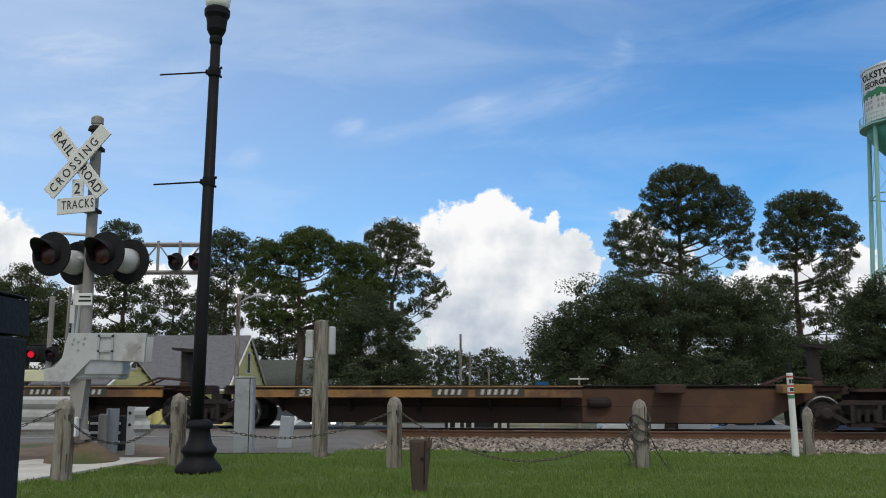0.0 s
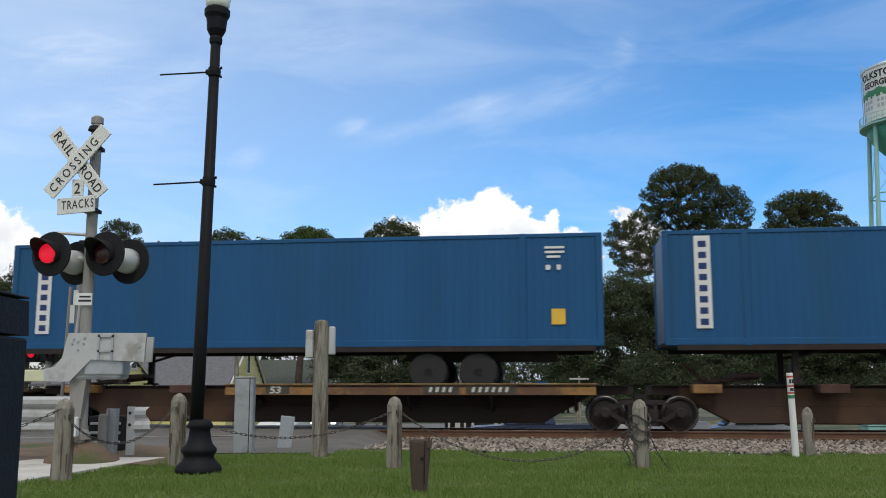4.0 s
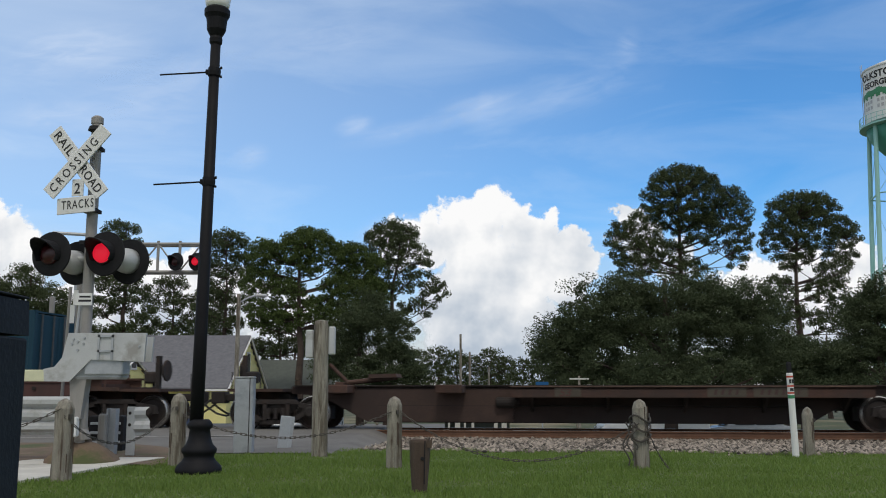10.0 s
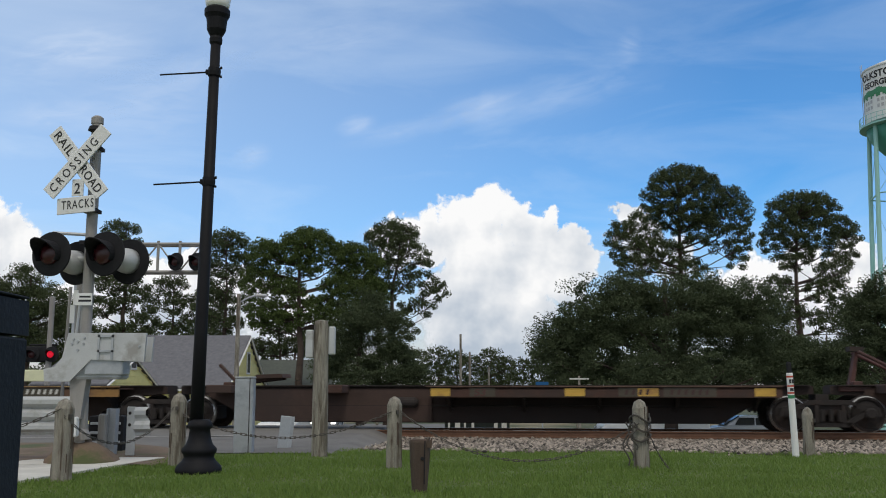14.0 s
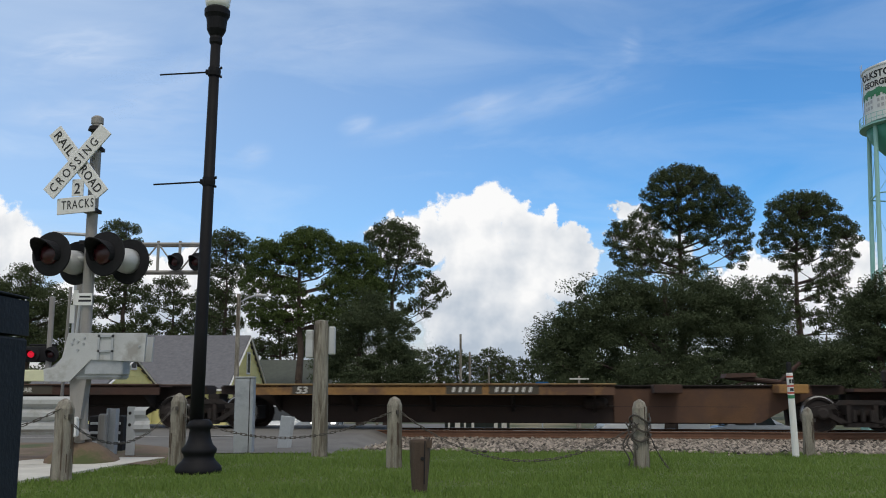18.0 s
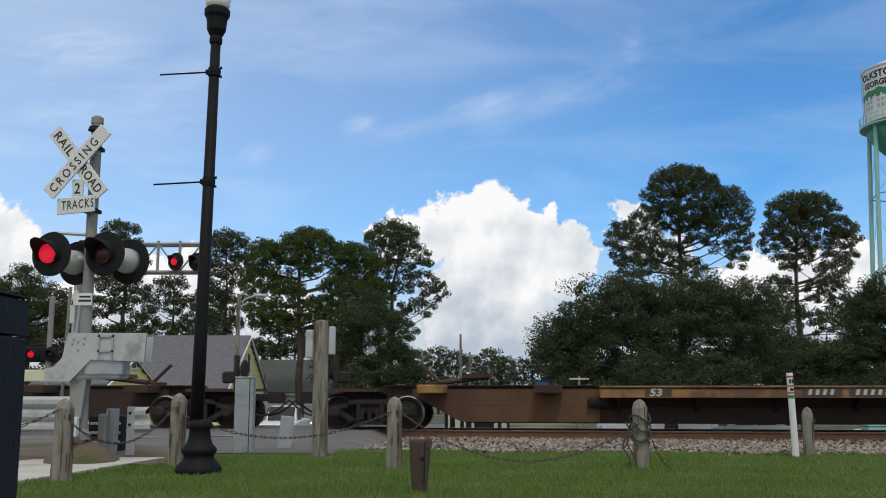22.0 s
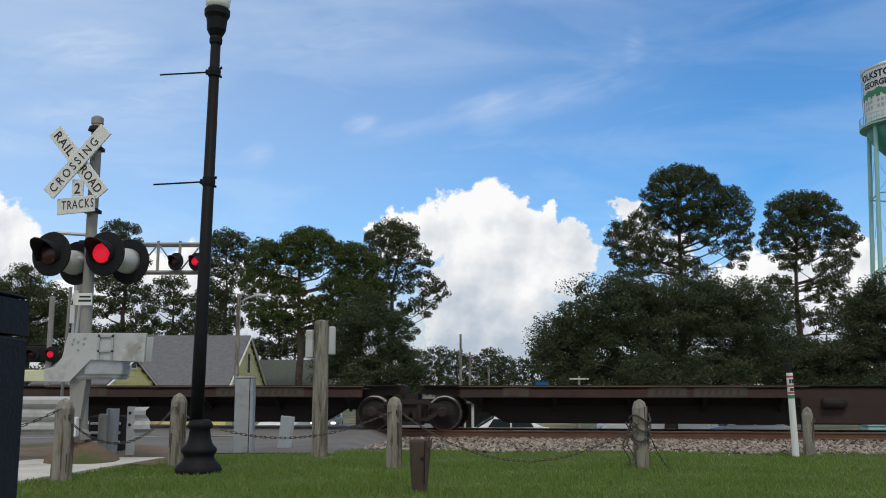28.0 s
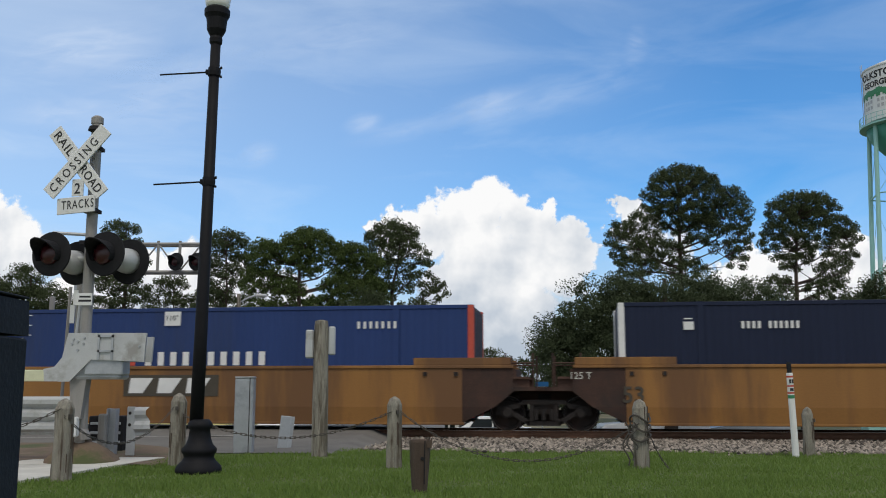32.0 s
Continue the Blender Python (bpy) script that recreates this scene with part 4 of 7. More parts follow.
    well(841.5, 861.3, 1.60, M["gold"], "", "golden articulated well car with a dark emblem panel", logo)
    well(861.3, 881.2, 1.60, M["gold"], "r", "golden articulated well car with a container in its well")
    last = [c for c, _, _ in MOVING if c.name.startswith("well_car")]
    part("stencilled_mark", boxes(*[(-4.4 + i * 0.31, -4.29 + i * 0.31, -1.38, -1.374, 1.03, 1.2) for i in range(10)]), M["whitemark"], last[2])
    for x in (-1.1, -0.3, 0.5):
        part("emblem_shape", prism(bmesh.new(), [(x, 0.94), (x + 0.4, 0.94), (x + 0.68, 1.34), (x + 0.05, 1.34)], -1.381, -1.374), M["whitemark"], last[3])
    words("size_mark", "53", 0.56, M["darkmark"], last[2], spot(-7.5, 0.72, -1.378), bold=0.01)
    words("size_mark", "53", 0.56, M["darkmark"], last[3], spot(-7.6, 0.72, -1.378), bold=0.01)
    words("size_mark", "53", 0.56, M["darkmark"], last[4], spot(-8.0, 0.72, -1.378), bold=0.01)
    words("size_mark", "125 T", 0.24, M["stencil"], last[4], spot(-9.3, 1.3, -1.39))

    # boxes marked alike: built once, then copied
    first = container(M["teal"], "deep teal corrugated container with yellow lettering on a spine car")
    intermodal_marks(first)
    MOVING.append((first, 145.0, 1.232))
    for q in (163.15, 180.38, 197.62, 214.8):
        MOVING.append((copy_thing(first, Matrix()), q, 1.232))
    low = copy_thing(first, Matrix())
    tagged(low, "deep teal corrugated container with yellow lettering in a well car")
    MOVING.append((low, 235.8, 0.31))

    black = container(M["charcoal"], "charcoal container with pale corner posts and white emblem", post=M["whitemark"])
    for i, w in enumerate((0.26, 0.1, 0.34, 0.3, 0.3)):
        x = 10.8 + i * 0.3
        block("wordmark_bar", [(x, x + min(w, 0.2), 1.74, 2.04)], M["whitemark"], black)
    ring = bmesh.new()
    prism(ring, [(12.72, 1.51), (13.08, 1.92), (12.72, 2.33), (12.36, 1.92)], FRONT, FRONT + 0.006)
    part("diamond_mark", ring, M["whitemark"], black)
    inner = bmesh.new()
    prism(inner, [(12.72, 1.69), (12.92, 1.92), (12.72, 2.15), (12.52, 1.92)], FRONT - 0.004, FRONT + 0.002)
    part("diamond_centre", inner, M["charcoal"], black)
    block("code_mark", [(12.45 + 0.125 * i, 12.51 + 0.125 * i, 2.43, 2.54) for i in range(10) if i != 4], M["whitemark"], black)
    for x in (1.45, 14.3):
        block("code_mark", [(x, x + 0.24, 2.28, 2.44), (x, x + 0.24, 2.5, 2.53)], M["whitemark"], black)
    for x in (1.95, 13.9):
        block("white_tag", [(x, x + 0.16, 2.72, 2.88)], M["whitemark"], black, FRONT - 0.004)
    MOVING.append((black, 69.65, 0.31))

    semi = container(M["skyblue"], "bright blue box trailer riding on a spine car", "box_trailer", floor_gear=True)
    block("name_panel", [(0.78, 1.18, 0.42, 2.75)], M["whitemark"], semi)
    block("name_letter", [(0.88, 1.08, 0.5 + 0.28 * i, 0.66 + 0.28 * i) for i in range(8)], M["blue"], semi, FRONT - 0.004)
    block("code_mark", [(14.7, 15.2, 2.5, 2.56), (14.7, 15.2, 2.38, 2.44), (14.75, 15.1, 2.26, 2.32), (14.72, 14.84, 1.95, 2.08), (15.0, 15.1, 1.95, 2.08)], M["whitemark"], semi)
    block("yellow_label", [(14.85, 15.2, 0.55, 0.95)], M["mark"], semi)
    for q in (90.95, 108.6, 126.2):
        c = semi if q < 91 else copy_thing(semi, Matrix())
        MOVING.append((c, q, 2.12))

    grey = container(M["slate"], "slate grey corrugated container with yellow emblem in a gold well")
    emblem(grey, 11.15, 1.57, M["mark"], M["slate"])
    words("wording", "INTERMODAL", 0.36, M["mark"], grey, spot(11.25, 1.22), wide=1.05, bold=0.008)
    words("size_mark", "53'", 0.30, M["whitemark"], grey, spot(15.0, 1.9))
    block("code_mark", [(0.45, 0.8, 2.36, 2.54)] + [(1.0 + 0.13 * i, 1.07 + 0.13 * i, 2.38, 2.52) for i in range(6)], M["whitemark"], grey)
    block("code_mark", [(0.6 + 0.13 * i, 0.68 + 0.13 * i, z, z + 0.1) for i in range(7) for z in (2.15, 1.95)], M["bars"], grey)
    MOVING.append((grey, 823.8, 0.31))

    royal = container(M["blue"], "royal blue container with red posts and white wording", post=M["red"])
    words("size_mark", "53", 0.46, M["whitemark"], royal, spot(0.8, 2.05), wide=0.8, bold=0.01)
    words("size_mark", '110"', 0.26, M["whitemark"], royal, spot(0.8, 1.72))
    block("height_plate", [(7.8, 8.25, 2.42, 2.8)], M["whitemark"], royal)
    words("size_mark", '110"', 0.2, M["ink"], royal, spot(7.82, 2.56, FRONT - 0.004))
    d = bmesh.new()
    prism(d, [(2.75, 2.06), (3.1, 2.42), (2.75, 2.78), (2.4, 2.42)], FRONT, FRONT + 0.006)
    part("diamond_mark", d, M["whitemark"], royal)
    block("diamond_centre", [(2.62, 2.70, 2.27, 2.55), (2.76, 2.9, 2.32, 2.5)], M["navy"], royal, FRONT - 0.004)
    block("speed_line", [(3.1 - abs(i - 3.5) * 0.05, 3.75 + 0.25 * math.sin(i * 2.1), 2.1 + 0.09 * i, 2.125 + 0.09 * i) for i in range(8)], M["whitemark"], royal)
    # a name left as plain bars
    block("wordmark_bar", [(5.2 + 0.33 * i, 5.36 + 0.33 * i, 1.36, 1.72 if i else 1.9) for i in range(6)], M["red"], royal)
    block("wordmark_bar", [(7.3 + 0.35 * i, 7.47 + 0.35 * i, 1.36, 1.72 if i else 1.93) for i in range(10)], M["whitemark"], royal)
    block("code_mark", [(13.1 + 0.16 * i, 13.17 + 0.16 * i, 2.3, 2.48) for i in range(7)], M["whitemark"], royal)
    MOVING.append((royal, 843.4, 0.31))

    navy = container(M["navy"], "dark navy container with pale corner posts in a gold well", post=M["whitemark"])
    block("code_mark", [(1.6, 1.85, 2.2, 2.4), (1.62, 1.82, 2.46, 2.49)] + [(3.0 + 0.13 * i, 3.07 + 0.13 * i, 2.22, 2.4) for i in range(11) if i != 4], M["whitemark"], navy)
    MOVING.append((navy, 863.2, 0.31))


build_train()


# ---- crossing signals ----
LAMPS = []                                     # bulb, its place when dark, its place when lit, which of the pair


def light_head(parent, m, size, which, back=False, always=False):
    """A round flasher: backing disc, hood, lens, housing; it faces -y."""
    r = size
    disc = part("backing_disc", lathe(bmesh.new(), [(r * 0.97, 0.0), (r, 0.012), (r * 0.97, 0.03), (r * 0.3, 0.045)], 32, Matrix.Rotation(radians(90), 4, "X") @ Matrix.Translation((0, 0, -0.03))), M["blackmatt"], parent, "black round signal backing", at=m)
    part("housing", lathe(bmesh.new(), [(r * 0.56, 0.0), (r * 0.55, 0.1), (r * 0.48, 0.22), (r * 0.3, 0.30), (0.02, 0.33)], 24, Matrix.Translation((0, 0.02, 0)) @ Matrix.Rotation(radians(-90), 4, "X")), M["silver"], disc, smooth=True)
    if back:
        return disc
    part("lens", lathe(bmesh.new(), [(r * 0.50, 0.0), (r * 0.46, 0.03), (r * 0.3, 0.055), (0.01, 0.065)], 24, Matrix.Translation((0, -0.02, 0)) @ Matrix.Rotation(radians(90), 4, "X")), M["lens"], disc, "dark red lens", smooth=True)
    hood = bmesh.new()
    ring_a, ring_b, ring_c, ring_d = [], [], [], []
    for i in range(17):
        a = radians(-35 + 250 * i / 16)
        d = 0.34 * (0.35 + 0.65 * max(0, math.sin(a))) * size / 0.305
        for ring, rad, y in ((ring_a, r * 0.56, -0.01), (ring_b, r * 0.58, -d), (ring_c, r * 0.54, -d), (ring_d, r * 0.52, -0.01)):
            ring.append(hood.verts.new((rad * math.cos(a), y, rad * math.sin(a))))
    for p, q in ((ring_a, ring_b), (ring_b, ring_c), (ring_c, ring_d)):
        for i in range(16):
            hood.faces.new((p[i], p[i + 1], q[i + 1], q[i]))
    bmesh.ops.recalc_face_normals(hood, faces=hood.faces[:])
    part("hood", hood, M["blackmatt"], disc)
    bulb = part("bulb", lathe(bmesh.new(), [(r * 0.44, 0.0), (r * 0.42, 0.03), (r * 0.28, 0.05), (0.01, 0.058)], 24, Matrix.Rotation(radians(90), 4, "X")), M["redlamp"], disc, "glowing red lamp", smooth=True)
    LAMPS.append((bulb, which, always))
    return disc


def build_crossing_signal():
    x, y = -5.07, 13.45
    sig = empty("crossing_signal", pose(x * 1.115 - 0.04, y * 1.115, -0.144) @ Matrix.Scale(1.115, 4), "grey railway crossing signal with white crossbuck and red flashers", "crossing signal")
    part("mast", lathe(bmesh.new(), [(0.085, 0.45), (0.085, 1.2), (0.078, 1.25), (0.078, 5.12), (0.088, 5.13), (0.088, 5.22), (0.05, 5.25)], 20), M["mast"], sig, smooth=False)
    base = part("mast_base", lathe(bmesh.new(), [(0.14, 0.56), (0.14, 0.64), (0.10, 0.70), (0.092, 1.2)], 12), M["mast"], sig, "cast mast foot")
    part("junction_box", boxes((0.06, 0.17, 0.5, 0.62, 0.42, 0.90), bevel=0.02), M["mast"], sig)
    part("white_box", boxes((-0.14, 0.05, -0.3, -0.16, 0.60, 0.88), bevel=0.02), M["white"], sig, "white enamelled box at the mast foot")
    part("foundation", boxes((-0.11, 0.11, -0.02, 0.2, 0.1, 0.57), bevel=0.02), M["tie"], sig, "dark foundation block")
    # crossbuck
    buck = pose(-0.19, -0.14, 4.52, 0, 0, -10)
    for name, ang, off, text in (("crossbuck_blade", -50.5, 0.0, ("RAIL", "ROAD")), ("crossbuck_blade", 47.5, -0.03, ("CROSSING",))):
        b = part(name, boxes((-0.635, 0.635, -0.012, 0.012, -0.113, 0.113), bevel=0.004), M["white"], sig, "white board with black lettering", at=buck @ pose(0, off, 0) @ Matrix.Rotation(radians(-ang), 4, "Y"))
        if len(text) == 2:
            words("lettering", text[0], 0.185, M["ink"], b, pose(-0.585, -0.014, -0.062) @ FACE, wide=1.02, bold=0.001, gap=1.15)
            words("lettering", text[1], 0.185, M["ink"], b, pose(0.10, -0.014, -0.062) @ FACE, wide=0.86, bold=0.001, gap=1.1)
        else:
            words("lettering", text[0], 0.185, M["ink"], b, pose(-0.565, -0.014, -0.062) @ FACE, wide=0.86, gap=1.42)
    two = part("number_board", boxes((-0.095, 0.095, -0.012, 0.012, -0.125, 0.125), bevel=0.004), M["white"], sig, "white board with a figure", at=pose(-0.18, -0.13, 4.145, 0, 0, -16))
    words("lettering", "2", 0.22, M["ink"], two, pose(-0.055, -0.014, -0.09) @ FACE, bold=0.001)
    trk = part("track_board", boxes((-0.315, 0.315, -0.012, 0.012, -0.12, 0.12), bevel=0.004), M["white"], sig, "white board with black lettering", at=pose(-0.19, -0.14, 3.885, 0, -2.2, -16))
    words("lettering", "TRACKS", 0.18, M["ink"], trk, pose(-0.235, -0.014, -0.05) @ FACE, wide=0.72, gap=1.2)
    # flashers
    arm = bmesh.new()
    tube(arm, (-0.55, -0.02, 3.50), (0.05, 0.02, 3.47), 0.024)
    tube(arm, (-0.55, 0.04, 3.13), (0.50, 0.08, 3.13), 0.04)
    part("cross_arm", arm, M["silver"], sig)
    light_head(sig, pose(-0.485, -0.20, 3.165, 0, 0, -15), 0.322, 0)
    light_head(sig, pose(0.28, -0.20, 3.17, 0, 0, -15), 0.322, 1)
    light_head(sig, pose(-0.27, 0.26, 3.09, 0, 0, 163), 0.325, 0, back=True)
    light_head(sig, pose(0.50, 0.26, 3.115, 0, 0, 163), 0.335, 0, back=True)
    plate = part("id_plate", boxes((-0.135, 0.10, -0.1, -0.085, 2.44, 2.615)), M["white"], sig, "small white notice plate")
    part("writing_bar", boxes((-0.08, 0.08, -0.103, -0.1, 2.55, 2.575), (-0.09, 0.09, -0.103, -0.1, 2.49, 2.52)), M["ink"], plate)
    part("bell", lathe(bmesh.new(), [(0.03, 5.02), (0.09, 5.0), (0.11, 4.94), (0.02, 4.93)], 16, Matrix.Translation((0.02, -0.1, 0.06))), M["blackmatt"], sig)
    for z in (3.82, 3.35, 4.75):
        part("clamp", boxes((-0.12, 0.1, -0.12, 0.1, z - 0.025, z + 0.025)), M["blackmatt"], sig)

    col = empty("gate_column", pose(-6.40, 16.5, 0.1), "grey steel column with white notice plates behind the signal", "column")
    part("shaft", lathe(bmesh.new(), [(0.16, -0.1), (0.16, 0.1), (0.07, 0.14), (0.062, 3.05), (0.03, 3.08)], 16), M["mast"], col)
    part("notice_plate", boxes((-0.13, -0.05, -0.08, -0.065, 2.30, 2.62)), M["white"], col, "white plate on its edge")
    part("notice_plate", boxes((-0.08, 0.0, -0.09, -0.075, 2.62, 2.88)), M["white"], col, "white plate on its edge")
    part("conduit", tube(bmesh.new(), (-0.26, 0.05, 0.0), (-0.19, 0.05, 2.95), 0.03), M["mast"], col)

    mound = empty("earth_mound", pose(-5.62, 15.05, 0.06), "low mound of bare earth round the signal foundation", "ground", kind="structure")
    bm = lathe(bmesh.new(), [(0.62, 0.0), (0.55, 0.12), (0.40, 0.26), (0.24, 0.36), (0.06, 0.40)], 26)
    for v in bm.verts:
        v.co *= 1 + 0.22 * noise.noise(v.co * 2.3)
        v.co.z = max(-0.02, v.co.z)
    part("heap", bm, M["barren"], mound, smooth=True)

    gate = empty("crossing_gate", pose(-5.8, 14.72, 1.69) @ Matrix.Scale(1.115, 4), "aluminium crossing gate mechanism with counterweights and lowered arm", "crossing gate")
    bm = bmesh.new()
    prism(bm, [(-0.03, 0.39), (1.06, 0.39), (1.04, -0.01), (0.30, 0.02), (0.02, -0.28), (-0.33, -0.28), (-0.35, -0.11), (-0.20, -0.08), (-0.10, 0.05)], -0.05, 0.0)
    part("counterweight_plate", bm, M["silver"], gate)
    bm = bmesh.new()
    prism(bm, [(-0.03, 0.36), (1.02, 0.36), (1.0, 0.0), (0.30, 0.0), (0.02, -0.28), (-0.33, -0.28), (-0.35, -0.14), (-0.10, 0.02)], 0.42, 0.47)
    part("counterweight_plate", bm, M["silver"], gate)
    part("counterweight", lathe(bmesh.new(), [(0.12, 0.0), (0.13, 0.05), (0.13, 0.38), (0.12, 0.43)], 20, Matrix.Translation((0.75, 0.43, 0.17)) @ Matrix.Rotation(radians(90), 4, "X")), M["galv"], gate)
    part("gear_housing", boxes((0.05, 0.70, 0.02, 0.40, -0.25, 0.30), bevel=0.03), M["galv"], gate, "grey gear housing")
    part("drive_housing", boxes((0.20, 0.74, -0.02, 0.30, -0.19, 0.06), bevel=0.015), M["galv"], gate, "grey drive housing")
    part("bracket", boxes((0.39, 0.42, -0.075, -0.05, 0.02, 0.38), (0.58, 0.61, -0.075, -0.05, 0.02, 0.38), (0.39, 0.61, -0.075, -0.05, 0.12, 0.15), (0.39, 0.61, -0.075, -0.05, 0.33, 0.36)), M["galv"], gate)
    for bx, bz in ((0.03, 0.24), (0.11, 0.27), (0.19, 0.24), (0.11, 0.15), (0.05, 0.30), (0.20, 0.32), (0.97, 0.2)):
        part("bolt", lathe(bmesh.new(), [(0.018, 0), (0.015, 0.02)], 8, Matrix.Translation((bx, -0.05, bz)) @ Matrix.Rotation(radians(90), 4, "X")), M["galv"], gate)
    part("stay", prism(bmesh.new(), [(-0.02, -0.20), (0.22, -0.20), (0.16, -0.80), (0.02, -0.80)], 0.05, 0.25), M["mast"], gate)
    arm = part("gate_arm", boxes((-7.5, -0.33, -0.03, 0.02, -0.28, -0.12), bevel=0.008), M["reflect"], gate, "pale striped gate arm")
    part("arm_stripe", boxes(*[(-0.9 - 0.8 * i, -0.5 - 0.8 * i, -0.034, -0.03, -0.27, -0.13) for i in range(8) if i]), M["red"], arm)
    small = bmesh.new()
    tube(small, (-0.17, 0.5, -0.1), (-0.10, 0.5, 0.95), 0.018, segments=6)
    part("arm_brace", small, M["silver"], gate)


def far_flashers():
    y = 31.0
    z = road_height(-13, y)
    s = empty("crossing_signal", pose(-12.93, y, z), "far crossing signal with two red flashers on a pole", "crossing signal")
    part("mast", lathe(bmesh.new(), [(0.1, 0.0), (0.085, 4.1), (0.085, 4.28), (0.05, 4.3)], 14), M["mast"], s)
    part("head_box", boxes((-0.78, 0.20, -0.05, 0.12, 2.14, 2.66), bevel=0.04), M["blackmatt"], s, "dark flasher housing")
    part("cross_arm", tube(bmesh.new(), (-0.65, 0.0, 2.70), (0.25, 0.0, 2.70), 0.03), M["blackmatt"], s)
    light_head(s, pose(-0.50, -0.16, 2.39), 0.25, 0, always=True)
    light_head(s, pose(0.13, -0.16, 2.39), 0.25, 1, always=True)
    c = empty("cantilever_signal", pose(-12.1, y, road_height(-12, y)), "overhead truss with a pair of red crossing flashers", "crossing signal")
    part("mast", lathe(bmesh.new(), [(0.2, 0.0), (0.2, 0.2), (0.14, 0.25), (0.13, 5.9)], 14), M["galv"], c)
    arm = bmesh.new()
    for z in (5.12, 6.05):
        for yy in (-0.2, 0.2):
            tube(arm, (0, yy, z), (4.2, yy, z), 0.05, segments=8)
    for i in range(6):
        xx = 0.5 + i * 0.72
        tube(arm, (xx, -0.2, 5.12), (xx, -0.2, 6.15), 0.05, segments=8)
        if i < 5:
            tube(arm, (xx, -0.2, 6.05 if i % 2 else 5.12), (xx + 0.72, -0.2, 5.12 if i % 2 else 6.05), 0.028, segments=6)
    part("truss", arm, M["mast"], c)
    light_head(c, pose(3.31, -0.42, 5.43, 0, 0, -20), 0.30, 0)
    light_head(c, pose(3.99, -0.42, 5.43, 0, 0, -20), 0.30, 1)


build_crossing_signal()
far_flashers()


# ---- lawn furniture ----
def street_lamp():
    lamp = empty("street_lamp", pose(-3.40, 13.37, 0.1), "tall black lamp post with fluted base and milky globe", "street lamp")
    part("base", lathe(bmesh.new(), [(0.315, 0.0), (0.32, 0.05), (0.30, 0.11), (0.235, 0.17), (0.205, 0.22), (0.215, 0.26), (0.24, 0.29), (0.24, 0.34), (0.185, 0.40), (0.155, 0.48), (0.14, 0.60), (0.17, 0.63), (0.175, 0.67), (0.15, 0.71), (0.12, 0.74)], 24), M["black"], lamp, "stepped cast base", smooth=True)
    tilt = pose(-0.063, 0, 0, 0, 0.75, 0)
    part("pole", lathe(bmesh.new(), [(0.096, 0.70), (0.09, 2.0), (0.072, 6.3)], 20), M["black"], lamp, smooth=True, at=tilt)
    part("capital", lathe(bmesh.new(), [(0.072, 6.22), (0.092, 6.25), (0.096, 6.31), (0.086, 6.35), (0.108, 6.385), (0.14, 6.45), (0.146, 6.55), (0.154, 6.62), (0.186, 6.68), (0.188, 6.76), (0.165, 6.79)], 24), M["black"], lamp, at=tilt)
    part("globe", lathe(bmesh.new(), [(0.16, 6.77), (0.18, 6.86), (0.195, 7.0), (0.17, 7.2), (0.10, 7.36), (0.03, 7.42)], 24), M["globe"], lamp, "milky acorn globe", smooth=True, at=tilt)
    for z in (5.80, 4.14):
        part("banner_arm", tube(bmesh.new(), (-0.08, 0, z), (-0.80, 0, z - 0.05), 0.013), M["black"], lamp, at=tilt)
        col = part("collar", lathe(bmesh.new(), [(0.092, z - 0.06), (0.098, z), (0.092, z + 0.06)], 12), M["black"], lamp, at=tilt)
        part("bolt", boxes((-0.125, -0.085, -0.03, 0.03, z - 0.035, z + 0.035), bevel=0.006), M["black"], col)
        for dz in (-0.0675, 0.0675):
            part("bolt", boxes((0.085, 0.115, -0.02, 0.02, z + dz - 0.0175, z + dz + 0.0175), bevel=0.006), M["black"], col)


def fence_post(x, y, height, radius, sharp, label, lean=0.0):
    rng = random.Random(int(x * 100))
    post = empty("fence_post", pose(x, y, ground_height(x, y), 0, lean, rng.uniform(0, 90)), label, "post", "posts of the chain fence")
    bm = bmesh.new()
    rows = [(radius * 1.05, -0.1), (radius * 1.03, 0.15), (radius, height * 0.5), (radius * 0.97, height - 0.13), (radius * (0.7 if sharp else 0.66), height - 0.04), (radius * 0.12, height)]
    lathe(bm, rows, 14)
    for v in bm.verts:
        k = 1 + 0.16 * noise.noise(Vector((v.co.x * 9 + x, v.co.y * 9, v.co.z * 2.5 + y)))
        v.co.x *= k
        v.co.y *= k
    part("shaft", bm, M["wood"], post)
    for k in range(4):
        a, zz, ln = rng.uniform(200, 340), rng.uniform(0.1, height * 0.5), rng.uniform(0.2, 0.45) * height
        part("crack", boxes((radius * 0.9, radius * 1.06, -0.006, 0.006, zz, zz + ln)), M["stumpwood"], post, at=pose(0, 0, 0, 0, 0, a))
    part("staple", boxes((-0.02, 0.02, -radius - 0.03, -radius + 0.02, height - 0.26, height - 0.2)), M["chain"], post)
    return Vector((x, y, ground_height(x, y) + height - 0.23))


def chain(a, b, sag, label="rusty sagging chain between wooden posts"):
    d = b - a
    n = max(6, int(d.length / 0.075))
    ch = empty("chain", Matrix.Translation(a), label, "chain", "chains of the fence")
    pts = [Vector((d.x * i / n, d.y * i / n, d.z * i / n - sag * 4 * (i / n) * (1 - i / n))) for i in range(n + 1)]
    bm = bmesh.new()
    for i, (p, q) in enumerate(zip(pts, pts[1:])):
        e = (q - p).normalized()
        side = Vector((-e.y, e.x, 0)).normalized() if i % 2 else Vector((0, 0, 1))
        p2, q2 = p - e * 0.012, q + e * 0.012
        for s in (-1, 1):
            tube(bm, p2 + side * 0.013 * s, q2 + side * 0.013 * s, 0.0058, segments=4)
    part("chain_run", bm, M["chain"], ch)


